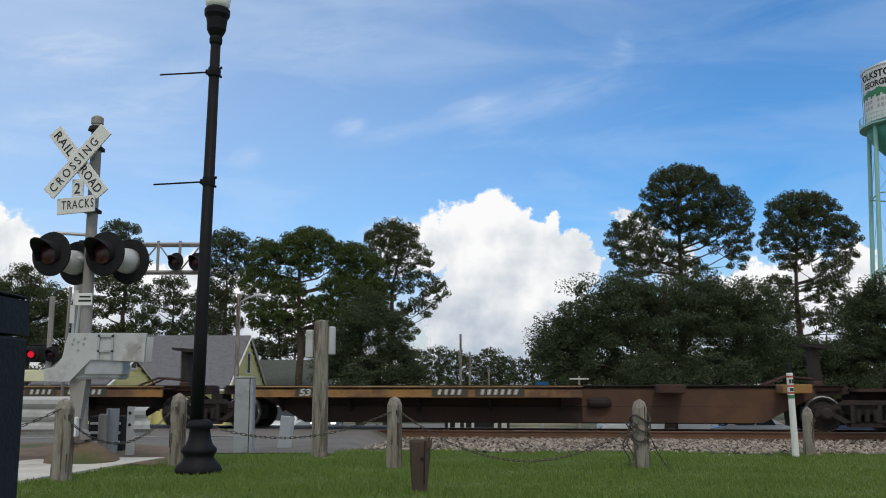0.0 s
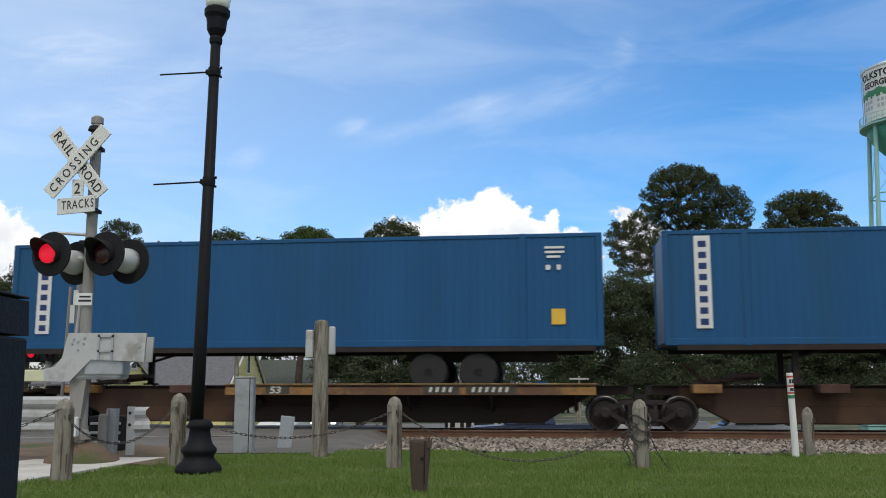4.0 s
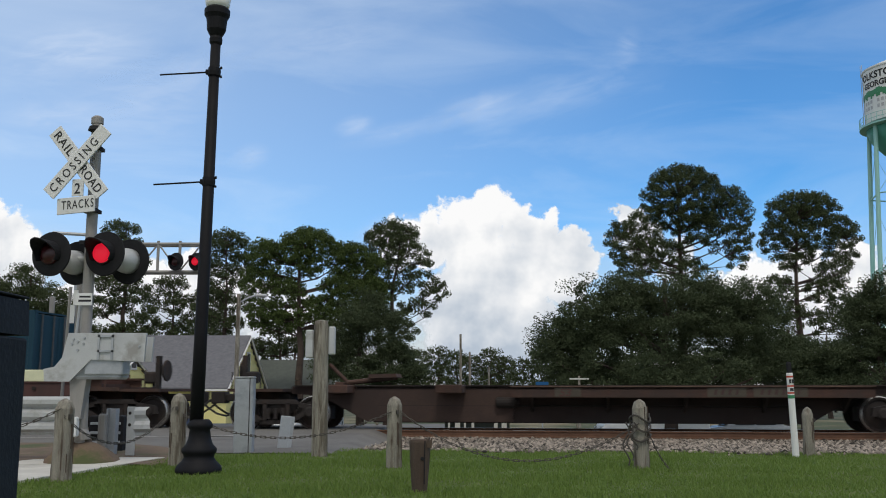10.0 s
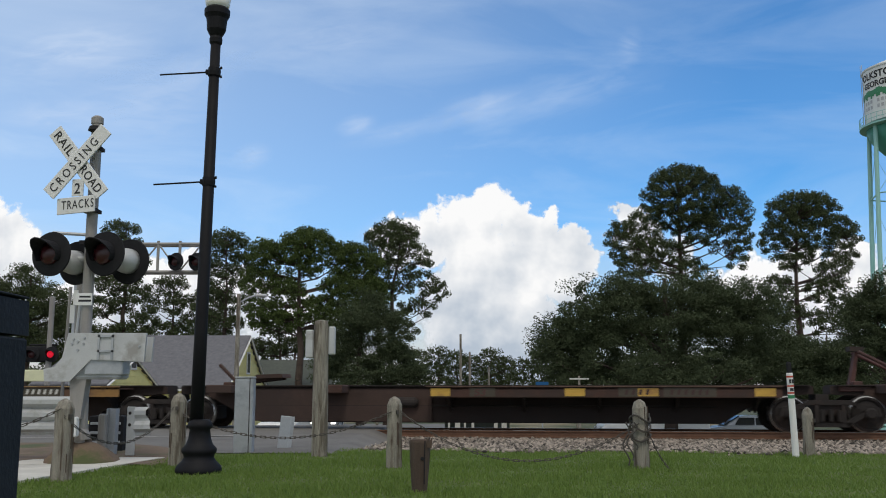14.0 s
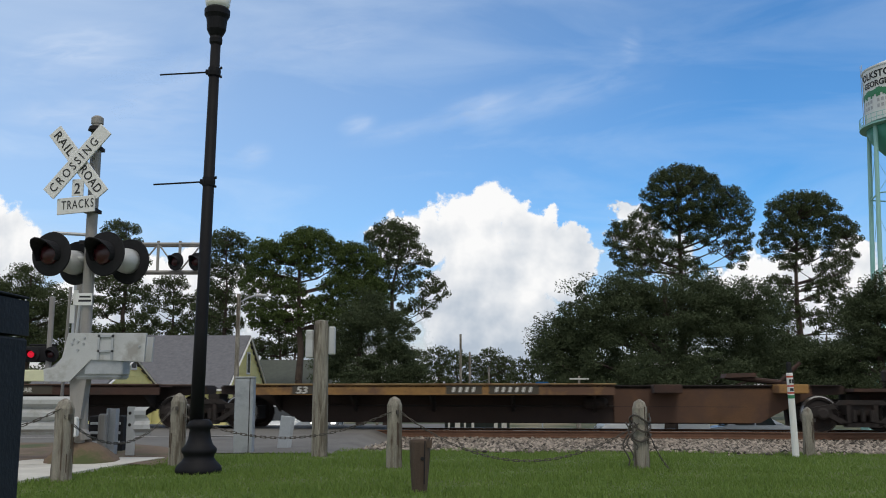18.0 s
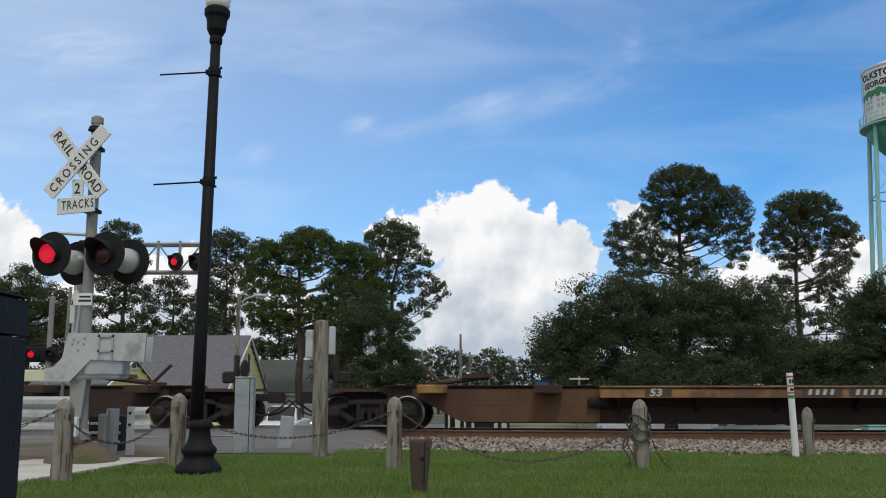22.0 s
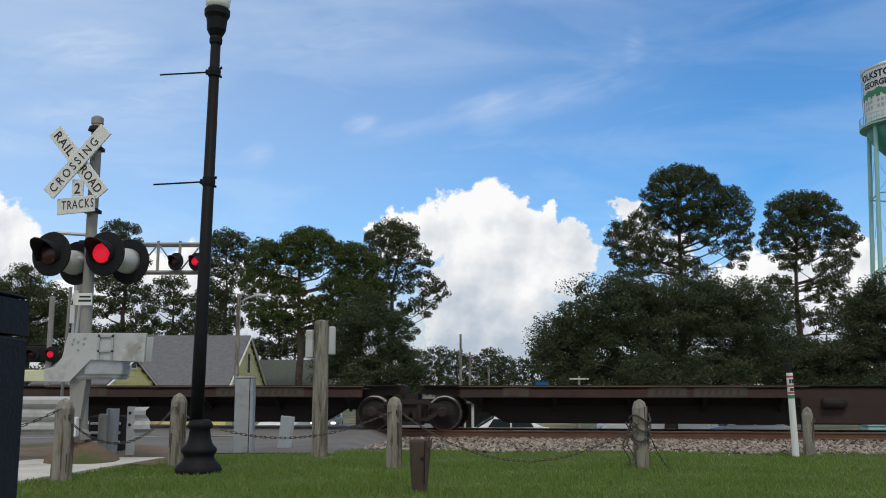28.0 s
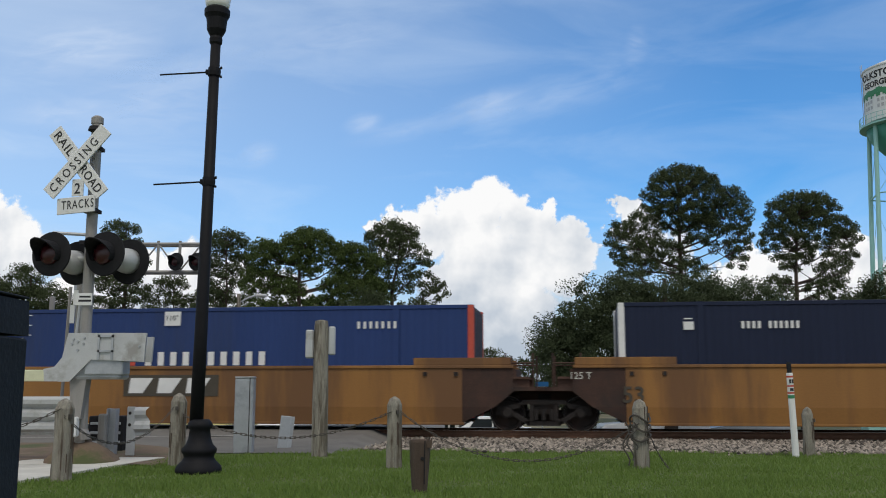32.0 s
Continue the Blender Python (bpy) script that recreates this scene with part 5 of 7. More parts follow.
def build_fence():
    lab = "weathered grey round wooden fence post"
    tops = [fence_post(x, y, h, r, s, lab, l) for x, y, h, r, s, l in (
        (-4.84, 12.2, 1.04, 0.128, False, 0), (-4.05, 14.6, 1.10, 0.122, False, 0), (-0.73, 14.33, 1.05, 0.118, False, 0), (2.91, 14.1, 1.01, 0.115, True, 0), (6.42, 16.8, 0.85, 0.095, False, 0))]
    before = Vector((-6.9, 11.6, 0.6))
    fence_post(-6.9, 11.6, 1.0, 0.12, False, lab)
    chain(before + Vector((0, -0.14, 0.3)), tops[0] + Vector((0, -0.14, 0.1)), 0.28)
    chain(tops[0] + Vector((0.05, -0.12, 0)), tops[1] + Vector((-0.05, -0.12, 0)), 0.42)
    chain(tops[1] + Vector((0.1, -0.1, -0.1)), tops[2] + Vector((-0.05, -0.12, 0)), 0.36)
    chain(tops[2] + Vector((0.1, -0.12, 0)), tops[3] + Vector((-0.05, -0.13, -0.12)), 0.62)
    chain(tops[3] + Vector((0.08, -0.13, -0.2)), tops[3] + Vector((0.42, -0.2, -0.8)), 0.1, "loose end of a rusty chain hanging from a post")
    # the slack wound round the pointed post
    wrap = empty("chain", Matrix.Translation(tops[3]), "rusty chain wound round a wooden post", "chain", "chains of the fence")
    bm = bmesh.new()
    for k in range(3):
        pts = [Vector((0.15 * math.cos(a), 0.15 * math.sin(a), -0.05 - 0.14 * k + 0.05 * math.sin(a * 2 + k))) for a in np.linspace(0, 6.28, 22)]
        for p, q in zip(pts, pts[1:]):
            tube(bm, p, q, 0.016, segments=5)
    for sx, drop in ((-0.18, 0.55), (-0.24, 0.62), (-0.12, 0.4)):
        pts = [Vector((sx + 0.05 * math.sin(i * 1.1), -0.14, -0.1 - drop * i / 8)) for i in range(9)]
        for p, q in zip(pts, pts[1:]):
            tube(bm, p, q, 0.012, segments=5)
    part("chain_run", bm, M["chain"], wrap)

    stump = empty("cut_post", pose(-0.27, 10.95, 0.1, 0, 1.0, 0), "short dark sawn-off wooden post in the lawn", "post")
    bm = lathe(bmesh.new(), [(0.085, -0.05), (0.09, 0.05), (0.108, 0.3), (0.125, 0.56), (0.118, 0.585), (0.05, 0.55)], 12)
    for v in bm.verts:
        v.co.x *= 1 + 0.1 * noise.noise(v.co * 6)
    part("shaft", bm, M["stumpwood"], stump)
    part("split", boxes((0.05, 0.062, -0.118, -0.09, 0.1, 0.58)), M["blackmatt"], stump)
    part("splinter", prism(bmesh.new(), [(0.06, 0.5), (0.132, 0.5), (0.14, 0.63), (0.11, 0.57), (0.09, 0.61)], -0.09, -0.03), M["stumpwood"], stump)
    part("bolt_hole", lathe(bmesh.new(), [(0.022, 0), (0.018, 0.012)], 10, Matrix.Translation((0.03, -0.112, 0.38)) @ Matrix.Rotation(radians(90), 4, "X")), M["blackmatt"], stump)

    pole = empty("wooden_post", pose(-2.16, 16.73, 0.1), "tall grey wooden post with pale boxes on its sides", "post")
    bm = lathe(bmesh.new(), [(0.142, -0.05), (0.137, 1.0), (0.128, 2.28), (0.115, 2.36), (0.03, 2.38)], 14)
    for v in bm.verts:
        v.co.x *= 1 + 0.06 * noise.noise(v.co * 5)
    part("shaft", bm, M["wood"], pole)
    part("side_box", boxes((-0.27, -0.13, -0.08, 0.06, 1.70, 2.20), bevel=0.02), M["silver"], pole, "pale metal box")
    part("side_box", boxes((0.13, 0.25, -0.06, 0.06, 1.76, 2.26), bevel=0.02), M["silver"], pole, "pale metal box")

    st = empty("steel_post", pose(-3.66, 17.6, 0.1), "galvanised square steel guard post", "post")
    part("casing", boxes((-0.17, 0.17, -0.13, 0.13, -0.05, 1.36), bevel=0.02), M["galv"], st)
    part("cap", boxes((-0.175, 0.175, -0.135, 0.135, 1.36, 1.39), bevel=0.01), M["galv"], st)
    part("seam", boxes((0.10, 0.115, -0.136, -0.13, 0.0, 1.36)), M["dirt"], st)

    mk = empty("marker_board", pose(-3.12, 18.6, road_height(-3.1, 18.6), 0, 6, 20), "leaning pale plastic marker board", "marker")
    part("board", boxes((-0.10, 0.10, -0.02, 0.02, -0.05, 0.62), bevel=0.01), M["galv"], mk)
    part("back_rib", boxes((0.10, 0.17, -0.01, 0.14, -0.05, 0.62)), M["galv"], mk)

    wm = empty("pipeline_marker", pose(6.07, 16.5, 0.1, 0, -1.5, 0), "white plastic marker post with red and black bands", "marker post")
    part("shaft", lathe(bmesh.new(), [(0.058, -0.05), (0.055, 1.42), (0.05, 1.44)], 14), M["white"], wm)
    for z0, z1, m in ((1.36, 1.39, "red"), (1.20, 1.23, "red"), (1.08, 1.11, "red"), (1.0, 1.06, "green")):
        part("band", lathe(bmesh.new(), [(0.057, z0), (0.0575, z1)], 14), M[m], wm)
    part("warning_mark", boxes((-0.035, 0.0, -0.061, -0.055, 1.26, 1.33), (0.01, 0.035, -0.061, -0.055, 1.26, 1.33), (-0.03, 0.03, -0.061, -0.055, 1.13, 1.18)), M["ink"], wm)
    part("tip", lathe(bmesh.new(), [(0.04, 1.44), (0.042, 1.6), (0.03, 1.63)], 12), M["blackmatt"], wm)

    bin_ = empty("litter_bin", pose(-1.92, 3.32, ground_height(-1.9, 3.3)), "dark slate litter bin with a thick slatted lid", "bin")
    part("body", boxes((-0.35, 0.40, -0.22, 0.13, 0.0, 1.335), bevel=0.008), M["bin"], bin_)
    part("lid", prism(bmesh.new(), [(-0.38, 1.345), (0.398, 1.345), (0.392, 1.472), (-0.38, 1.50)], -0.25, 0.14), M["bin"], bin_)
    for k in range(3):
        part("lid_slat", boxes((-0.38, 0.365, -0.25 + 0.13 * k, -0.125 + 0.13 * k, 1.474, 1.482), bevel=0.003), M["bin"], bin_, at=pose(0, 0, 0.014, 0, 1.2, 0))


def guard_rail():
    """Short stretches of corrugated beam on steel posts by the gate."""
    tall = [(0.0, 0.0), (-0.02, 0.04), (-0.09, 0.09), (-0.09, 0.15), (0.0, 0.22), (-0.09, 0.29), (-0.09, 0.36), (0.0, 0.43), (-0.09, 0.50), (-0.09, 0.57), (0.0, 0.62)]
    prof = [(0.0, 0.0), (0.0, 0.04), (-0.07, 0.08), (-0.07, 0.13), (0.0, 0.17), (-0.01, 0.20), (-0.07, 0.24), (-0.07, 0.29), (0.0, 0.33)]
    for px_, py_, turn, ln, posts, z in ((-9.2, 15.6, 2, 3.1, 3, 0.42),):
        g = empty("guard_rail", pose(px_, py_, 0.1, 0, 0, turn), "galvanised corrugated guard rail on steel posts", "guard rail", "guard rails at the crossing")
        bm = bmesh.new()
        for d, flip in ((0.0, 1), (0.006, -1)):
            shape = tall if ln > 2 else prof
            a = [bm.verts.new((0, y + d, z + zz)) for y, zz in shape]
            b = [bm.verts.new((ln, y + d, z + zz)) for y, zz in shape]
            for i in range(len(a) - 1):
                bm.faces.new((a[i], b[i], b[i + 1], a[i + 1])[::flip])
        part("beam", bm, M["silver"], g)
        for k in range(posts):
            x = 0.12 + (ln - 0.24) * k / max(1, posts - 1)
            part("post", boxes((x - 0.07, x + 0.07, 0.02, 0.035, 0, z + 0.4), (x - 0.01, x + 0.01, 0.035, 0.14, 0, z + 0.4), (x - 0.07, x + 0.07, 0.14, 0.155, 0, z + 0.4)), M["galv"], g)
    g = empty("guard_rail", pose(-5.36, 16.5, 0.1, 0, 0, -12), "flared galvanised guard rail end with a bolt plate", "guard rail", "guard rails at the crossing")
    part("end_plate", boxes((-0.11, 0.05, -0.02, 0.02, 0.03, 0.86), bevel=0.01), M["silver"], g)
    bm = bmesh.new()
    for d, flip in ((0.0, 1), (0.006, -1)):
        a = [bm.verts.new((0.05, y + d, 0.36 + zz * 1.5)) for y, zz in prof]
        b = [bm.verts.new((0.26 + 0.05 * math.sin(zz * 18), y + d + 0.1, 0.36 + zz * 1.5)) for y, zz in prof]
        for i in range(len(a) - 1):
            bm.faces.new((a[i], b[i], b[i + 1], a[i + 1])[::flip])
    part("flared_end", bm, M["silver"], g)
    for z in (0.55, 0.75):
        part("bolt", lathe(bmesh.new(), [(0.03, 0), (0.02, 0.02)], 8, Matrix.Translation((-0.05, -0.02, z)) @ Matrix.Rotation(radians(90), 4, "X")), M["dirt"], g)


def signal_foot():
    st = empty("steel_post", pose(-5.86, 16.9, 0.1, 0, 0.8, 0), "grey flanged steel post beside the crossing signal", "post")
    part("flange", boxes((-0.085, -0.06, -0.09, 0.09, -0.05, 0.82)), M["galv"], st)
    part("flange", boxes((0.06, 0.085, -0.09, 0.09, -0.05, 0.82)), M["galv"], st)
    part("web", boxes((-0.06, 0.06, -0.012, 0.012, -0.05, 0.82)), M["galv"], st)
    bx = empty("equipment_box", pose(-6.25, 17.9, road_height(-6.1, 17.9)), "low dark equipment box behind the steel posts", "box")
    part("body", boxes((-0.32, 0.32, -0.2, 0.2, -0.05, 0.66), bevel=0.02), M["blackmatt"], bx)
    for k in range(3):
        part("louvre", boxes((-0.28, 0.28, -0.225, -0.2, 0.16 + 0.17 * k, 0.21 + 0.17 * k), bevel=0.006), M["galv"], bx)


street_lamp()
build_fence()
signal_foot()
guard_rail()


# ---- beyond the railway ----
def tree(x, y, height, blobs, clumps, leaf, per, material, trunk=0.25, limbs=14, label="", seed=1, clump=0.85, name="pine_tree", fork=0.45, lean=0.0, hollow=0.5, close=1.0):
    """Trunk, limbs reaching to clumps of leaves that fill uneven rounded masses; blobs: dx, z, radius across, radius up."""
    rng = np.random.default_rng(seed)
    z0 = ground_height(x, y) - 0.1
    t = empty(name, pose(x, y, z0), label, "tree")
    if name == "pine_tree":
        pine_crown(t, z0, height, blobs, clumps, leaf, per, material, trunk, limbs, rng, fork, lean, clump, close)
        return t
    centres = []
    area = np.array([b[2] * b[3] for b in blobs])
    for b, share in zip(blobs, area / area.sum()):
        for _ in range(max(3, int(clumps * 1.7 * share))):
            v = rng.normal(size=3)
            v /= np.linalg.norm(v)
            r = rng.uniform(hollow, 1.0) ** 0.6
            if v[2] < -0.55:
                v[2] *= 0.6
            centres.append((b[0] + v[0] * b[2] * r, v[1] * b[2] * r * 0.9, b[1] - z0 + v[2] * b[3] * r))
    centres = np.array(centres)
    top = (height - z0) * 0.93
    bm = bmesh.new()
    knots = [Vector((lean * (k / 5) ** 1.5 + rng.normal() * 0.12 * (k > 0), rng.normal() * 0.1 * (k > 0), top * k / 5)) for k in range(6)]
    for k in range(5):
        tube(bm, knots[k], knots[k + 1], trunk * (1 - 0.16 * k), trunk * (1 - 0.16 * (k + 1)), 8)
    part("trunk", bm, M["bark"], t)
    for i in rng.choice(len(centres), min(limbs, len(centres)), replace=False):
        c = Vector(centres[i])
        f = min(max(c.z - 0.25 * math.hypot(c.x, c.y) - 0.5, top * fork * 0.8), top * 0.97) / top * 5
        k = min(4, int(f))
        start = knots[k].lerp(knots[k + 1], f - k)
        mid = start.lerp(c, 0.6) - Vector((0, 0, 0.10 * (c - start).length * rng.uniform(-0.2, 1)))
        r = trunk * 0.33 * rng.uniform(0.5, 1.1)
        bm = bmesh.new()
        tube(bm, start, mid, r, r * 0.7, 5)
        tube(bm, mid, c, r * 0.7, r * 0.3, 5)
        part("limb", bm, M["bark"], t)
    n = len(centres)
    sizes = clump * 0.85 * rng.uniform(0.5, 1.2, n)
    leaf_mass(t, centres, sizes, int(per * 4.2), leaf * 0.29, 0.5, 0.6, material, rng)
    return t


def leaf_mass(t, centres, sizes, per, size, slim, flat, material, rng, under=1.0):
    """One crown of small leaves gathered in rounded clumps."""
    p = rng.normal(size=(len(centres), per, 3))
    p /= np.linalg.norm(p, axis=2, keepdims=True)
    p *= rng.uniform(0.1, 1.0, (len(centres), per, 1)) ** 0.6 * sizes[:, None, None] * np.array([1.0, 1.0, flat])
    p[..., 2] = np.where(p[..., 2] < 0, p[..., 2] * under, p[..., 2])
    p = (p + centres[:, None]).reshape(-1, 3)
    m = len(p)
    a, b = rng.normal(size=(m, 3)), rng.normal(size=(m, 3))
    a /= np.linalg.norm(a, axis=1, keepdims=True)
    b -= a * (a * b).sum(1, keepdims=True)
    b /= np.linalg.norm(b, axis=1, keepdims=True)
    s = size * rng.uniform(0.6, 1.3, (m, 1))
    v = np.stack([p - a * s, p + b * s * slim, p + a * s, p - b * s * slim], 1).reshape(-1, 3)
    attach("crown", quick("crown", v, np.arange(4 * m).reshape(-1, 4), material), t)


def pine_crown(t, z0, height, blobs, clumps, leaf, per, material, trunk, limbs, rng, fork, lean, clump, close):
    """Domes of small round needle pads, carried by limbs that sweep out and up, each pad on a twig."""
    pads = np.zeros((0, 3))
    for n, b in enumerate(blobs):
        gap = clump * close * (0.55 if n < 3 else 0.57)
        for k in range(int(clumps * 4 * b[2] * b[3])):
            v = rng.normal(size=3)
            v /= np.linalg.norm(v)
            if k % 8:
                v[2] = abs(v[2]) if rng.random() < 0.7 else v[2]
                r = rng.uniform(0.80, 0.96)
            else:
                r = rng.uniform(0.2, 0.8)
            c = np.array((b[0] + v[0] * b[2] * r, v[1] * b[2] * r * 0.55, b[1] - z0 + v[2] * b[3] * r))
            # the dome is closed on top and opens up below
            room = gap * (1.0 if v[2] > 0.4 else 1.2)
            if not len(pads) or ((pads - c) ** 2).sum(1).min() > room * room:
                pads = np.vstack((pads, c))
    top = max(b[1] + 0.6 * b[3] for b in blobs) - z0
    low = min(b[1] - 0.6 * b[3] for b in blobs) - z0
    knots = [Vector((lean * (k / 7) ** 1.5 + rng.normal() * 0.1 * (k > 0), rng.normal() * 0.1 * (k > 0), top * k / 7)) for k in range(8)]
    bm = bmesh.new()
    for k in range(7):
        tube(bm, knots[k], knots[k + 1], trunk * (1 - 0.125 * k), trunk * (1 - 0.125 * (k + 1)), 8)
    part("trunk", bm, M["bark"], t)
    joints = [knots[k].lerp(knots[k + 1], q) for k in range(3, 7) for q in (0.0, 0.5)]
    far = np.argsort(-np.hypot(pads[:, 0], pads[:, 1]) + rng.normal(size=len(pads)))
    for i in far[:int(limbs * 1.3):2]:
        c = Vector(pads[i])
        reach = math.hypot(c.x, c.y)
        zz = min(max(c.z - 0.55 * reach, low), top * 0.92)
        f = zz / top * 7
        k = min(6, int(f))
        start = knots[k].lerp(knots[k + 1], f - k)
        r = trunk * 0.24 * rng.uniform(0.6, 1.1)
        bm = bmesh.new()
        last = start
        for q in (0.3, 0.62, 0.9):
            p = start.lerp(c, q)
            p.z = start.z + (c.z - start.z) * q ** 1.5 + rng.normal() * 0.08
            tube(bm, last, p, r * (1.25 - q), r * (1.0 - q * 0.75), 5)
            joints.append(p)
            last = p
        part("limb", bm, M["bark"], t)
    js = np.array(joints)
    bm = bmesh.new()
    for c in pads:
        d = ((js - c) ** 2 * np.array([1, 1, 1.6])).sum(1) + 3.0 * (js[:, 2] > c[2])
        tube(bm, joints[int(d.argmin())], Vector(c), 0.035, 0.015, 3)
    tagged(part("twig_mass", bm, M["bark"], t), kind="stuff")
    leaf_mass(t, pads, clump * 0.52 * rng.uniform(0.7, 1.15, len(pads)), int(per * 1.25), leaf * 0.84, 0.58, 0.9, material, rng, 0.8)


def build_trees():
    pine, dark, oak = M["needle"], M["needle2"], M["oak"]
    lp = "tall pine with a rounded lacy crown behind the railway"
    # over the level crossing and the houses
    tree(-20.5, 60, 12.0, [(-0.4, 11.0, 1.46, 1.02), (-1.2, 9.7, 1.09, 0.8), (0.5, 9.2, 0.95, 0.95), (-0.5, 8.1, 1.6, 0.87), (1.0, 7.2, 1.01, 0.8), (-1.0, 6.4, 1.59, 0.87), (1.4, 5.7, 1.08, 0.79), (0.4, 4.6, 1.9, 0.8)], 55, 0.08, 150, dark, 0.25, 18, lp, 11)
    tree(-25.7, 58, 9.0, [(-0.5, 7.6, 1.54, 1.3), (1.3, 6.6, 1.36, 1.19), (-2.5, 7.0, 1.5, 1.4), (0.4, 5.3, 2.3, 1.4), (2.9, 5.2, 1.5, 1.4), (-1.2, 4.2, 2.2, 1.5), (2.0, 3.6, 2.0, 1.2)], 210, 0.22, 48, dark, 0.28, 14, "dark spreading tree behind the crossing signal", 12, name="broadleaf_tree", hollow=0.3)
    tree(-19.0, 66, 9.8, [(-0.3, 8.4, 1.3, 0.8), (0.5, 7.0, 1.35, 0.8), (-1.3, 7.4, 1.0, 0.6), (1.4, 5.8, 1.19, 0.6), (-0.6, 5.4, 1.19, 0.6), (0.4, 4.2, 1.9, 0.7)], 34, 0.08, 130, dark, 0.2, 16, "lacy pine low behind the houses", 13)
    tree(-14.2, 61, 11.6, [(0.1, 10.4, 1.56, 1.22), (-1.0, 9.3, 0.95, 0.95), (1.0, 8.8, 0.95, 1.03), (-0.3, 8.6, 1.3, 0.89), (-0.5, 7.1, 1.1, 0.81), (0.8, 6.7, 0.9, 0.66), (-1.3, 6.2, 0.9, 0.6), (0.2, 5.4, 1.1, 0.6)], 55, 0.08, 150, dark, 0.22, 16, lp, 14)
    tree(-16.3, 66, 10.5, [(-0.2, 7.4, 1.3, 1.0), (0.5, 5.8, 1.5, 0.9), (-0.8, 4.4, 1.8, 0.8)], 30, 0.08, 130, dark, 0.2, 16, lp, 15)
    tree(-8.7, 57, 11.1, [(0.4, 9.6, 1.9, 1.52), (2.7, 9.1, 1.55, 1.11), (-2.1, 9.2, 1.25, 1.15), (4.0, 8.5, 1.25, 1.17), (-2.4, 7.6, 1.25, 1.38), (-0.9, 7.0, 1.3, 1.03), (2.6, 7.2, 1.6, 1.1), (4.0, 6.7, 1.5, 1.38), (-2.1, 5.8, 1.3, 0.89), (1.2, 6.0, 1.6, 0.82), (3.0, 5.4, 1.6, 0.9), (-0.6, 5.4, 1.2, 0.6)], 70, 0.08, 170, pine, 0.3, 26, "broad green pine with an umbrella crown", 16, close=0.86)
    tree(-3.4, 59, 11.8, [(0.2, 10.1, 1.94, 1.79), (2.0, 8.9, 0.85, 1.07), (2.9, 7.2, 0.82, 0.89), (1.4, 8.0, 0.9, 0.93), (-0.8, 8.6, 1.0, 0.9), (1.3, 6.0, 0.9, 0.85), (0.9, 4.8, 0.92, 0.71), (2.0, 6.3, 0.78, 0.64), (-0.2, 7.2, 1.2, 0.8)], 55, 0.08, 150, dark, 0.26, 18, "tall leaning pine with an open lacy crown", 17, lean=0.6)
    tree(-4.5, 52, 6.8, [(0.4, 5.2, 1.63, 1.56), (-1.0, 4.0, 1.4, 1.4), (1.8, 3.7, 1.4, 1.4), (0.3, 2.5, 2.2, 1.4), (2.5, 2.3, 1.2, 1.2), (-1.6, 2.3, 1.0, 1.2), (1.4, 5.1, 0.94, 1.06), (0.4, 1.0, 2.8, 1.2)], 190, 0.22, 52, oak, 0.26, 12, "dense dark oak beside the road", 18, name="oak_tree", hollow=0.1)
    tree(-12.3, 71, 8.6, [(0, 6.0, 1.7, 1.0), (1.5, 4.4, 1.8, 0.8), (-1.4, 4.2, 1.6, 0.8)], 26, 0.09, 120, dark, 0.2, 10, "lacy pine low behind the houses", 24)
    tree(-9.6, 73, 7.6, [(0, 5.2, 1.7, 0.9), (1.2, 3.6, 1.8, 0.8)], 26, 0.09, 120, dark, 0.2, 8, "lacy pine low behind the houses", 25)
    # right of the gap
    tree(11.1, 47, 7.4, [(0.1, 4.9, 3.5, 2.35), (-3.3, 4.6, 2.5, 2.3), (3.2, 4.9, 2.9, 2.2), (-5.2, 3.6, 1.35, 1.9), (0.0, 2.4, 5.4, 1.5), (-4.7, 2.3, 1.9, 1.6), (4.3, 2.7, 2.4, 1.7), (-1.8, 5.9, 1.7, 1.3), (2.1, 5.8, 2.0, 1.2), (4.7, 5.2, 1.4, 1.4), (0, 1.4, 5.6, 1.3)], 620, 0.22, 42, oak, 0.4, 24, "broad dark live oak with dense foliage", 19, name="oak_tree", fork=0.25, hollow=0.1)
    tree(18.3, 50, 4.8, [(0.1, 2.9, 1.9, 1.5), (1.8, 2.4, 2.0, 1.5), (-1.4, 3.2, 1.6, 1.5), (0.6, 1.2, 3.2, 1.2)], 170, 0.22, 52, oak, 0.3, 12, "dark oak in a row of trees", 20, name="oak_tree", hollow=0.1)
    tree(23.1, 50, 8.0, [(0.3, 6.0, 1.7, 1.9), (-1.1, 5.2, 1.0, 1.4), (-0.7, 3.6, 1.9, 1.8), (1.3, 3.9, 2.0, 1.8), (-2.4, 2.5, 1.6, 1.3), (0, 1.4, 3.6, 1.4)], 200, 0.22, 52, oak, 0.3, 12, "dark oak at the end of the row", 21, name="oak_tree", hollow=0.1)
    tree(15.8, 62, 16.3, [(0.4, 13.9, 2.9, 2.36), (3.7, 12.4, 1.36, 2.42), (-3.7, 11.0, 1.32, 1.59), (3.9, 10.1, 1.05, 0.98), (-2.0, 12.1, 1.36, 1.36), (1.2, 11.9, 1.89, 1.14), (-1.5, 10.3, 2.11, 0.9), (-2.8, 9.4, 1.88, 0.75), (2.5, 11.3, 0.98, 0.98), (0.4, 9.2, 1.5, 0.68)], 50, 0.08, 150, dark, 0.34, 16, "tall old pine with a broad layered crown", 22)
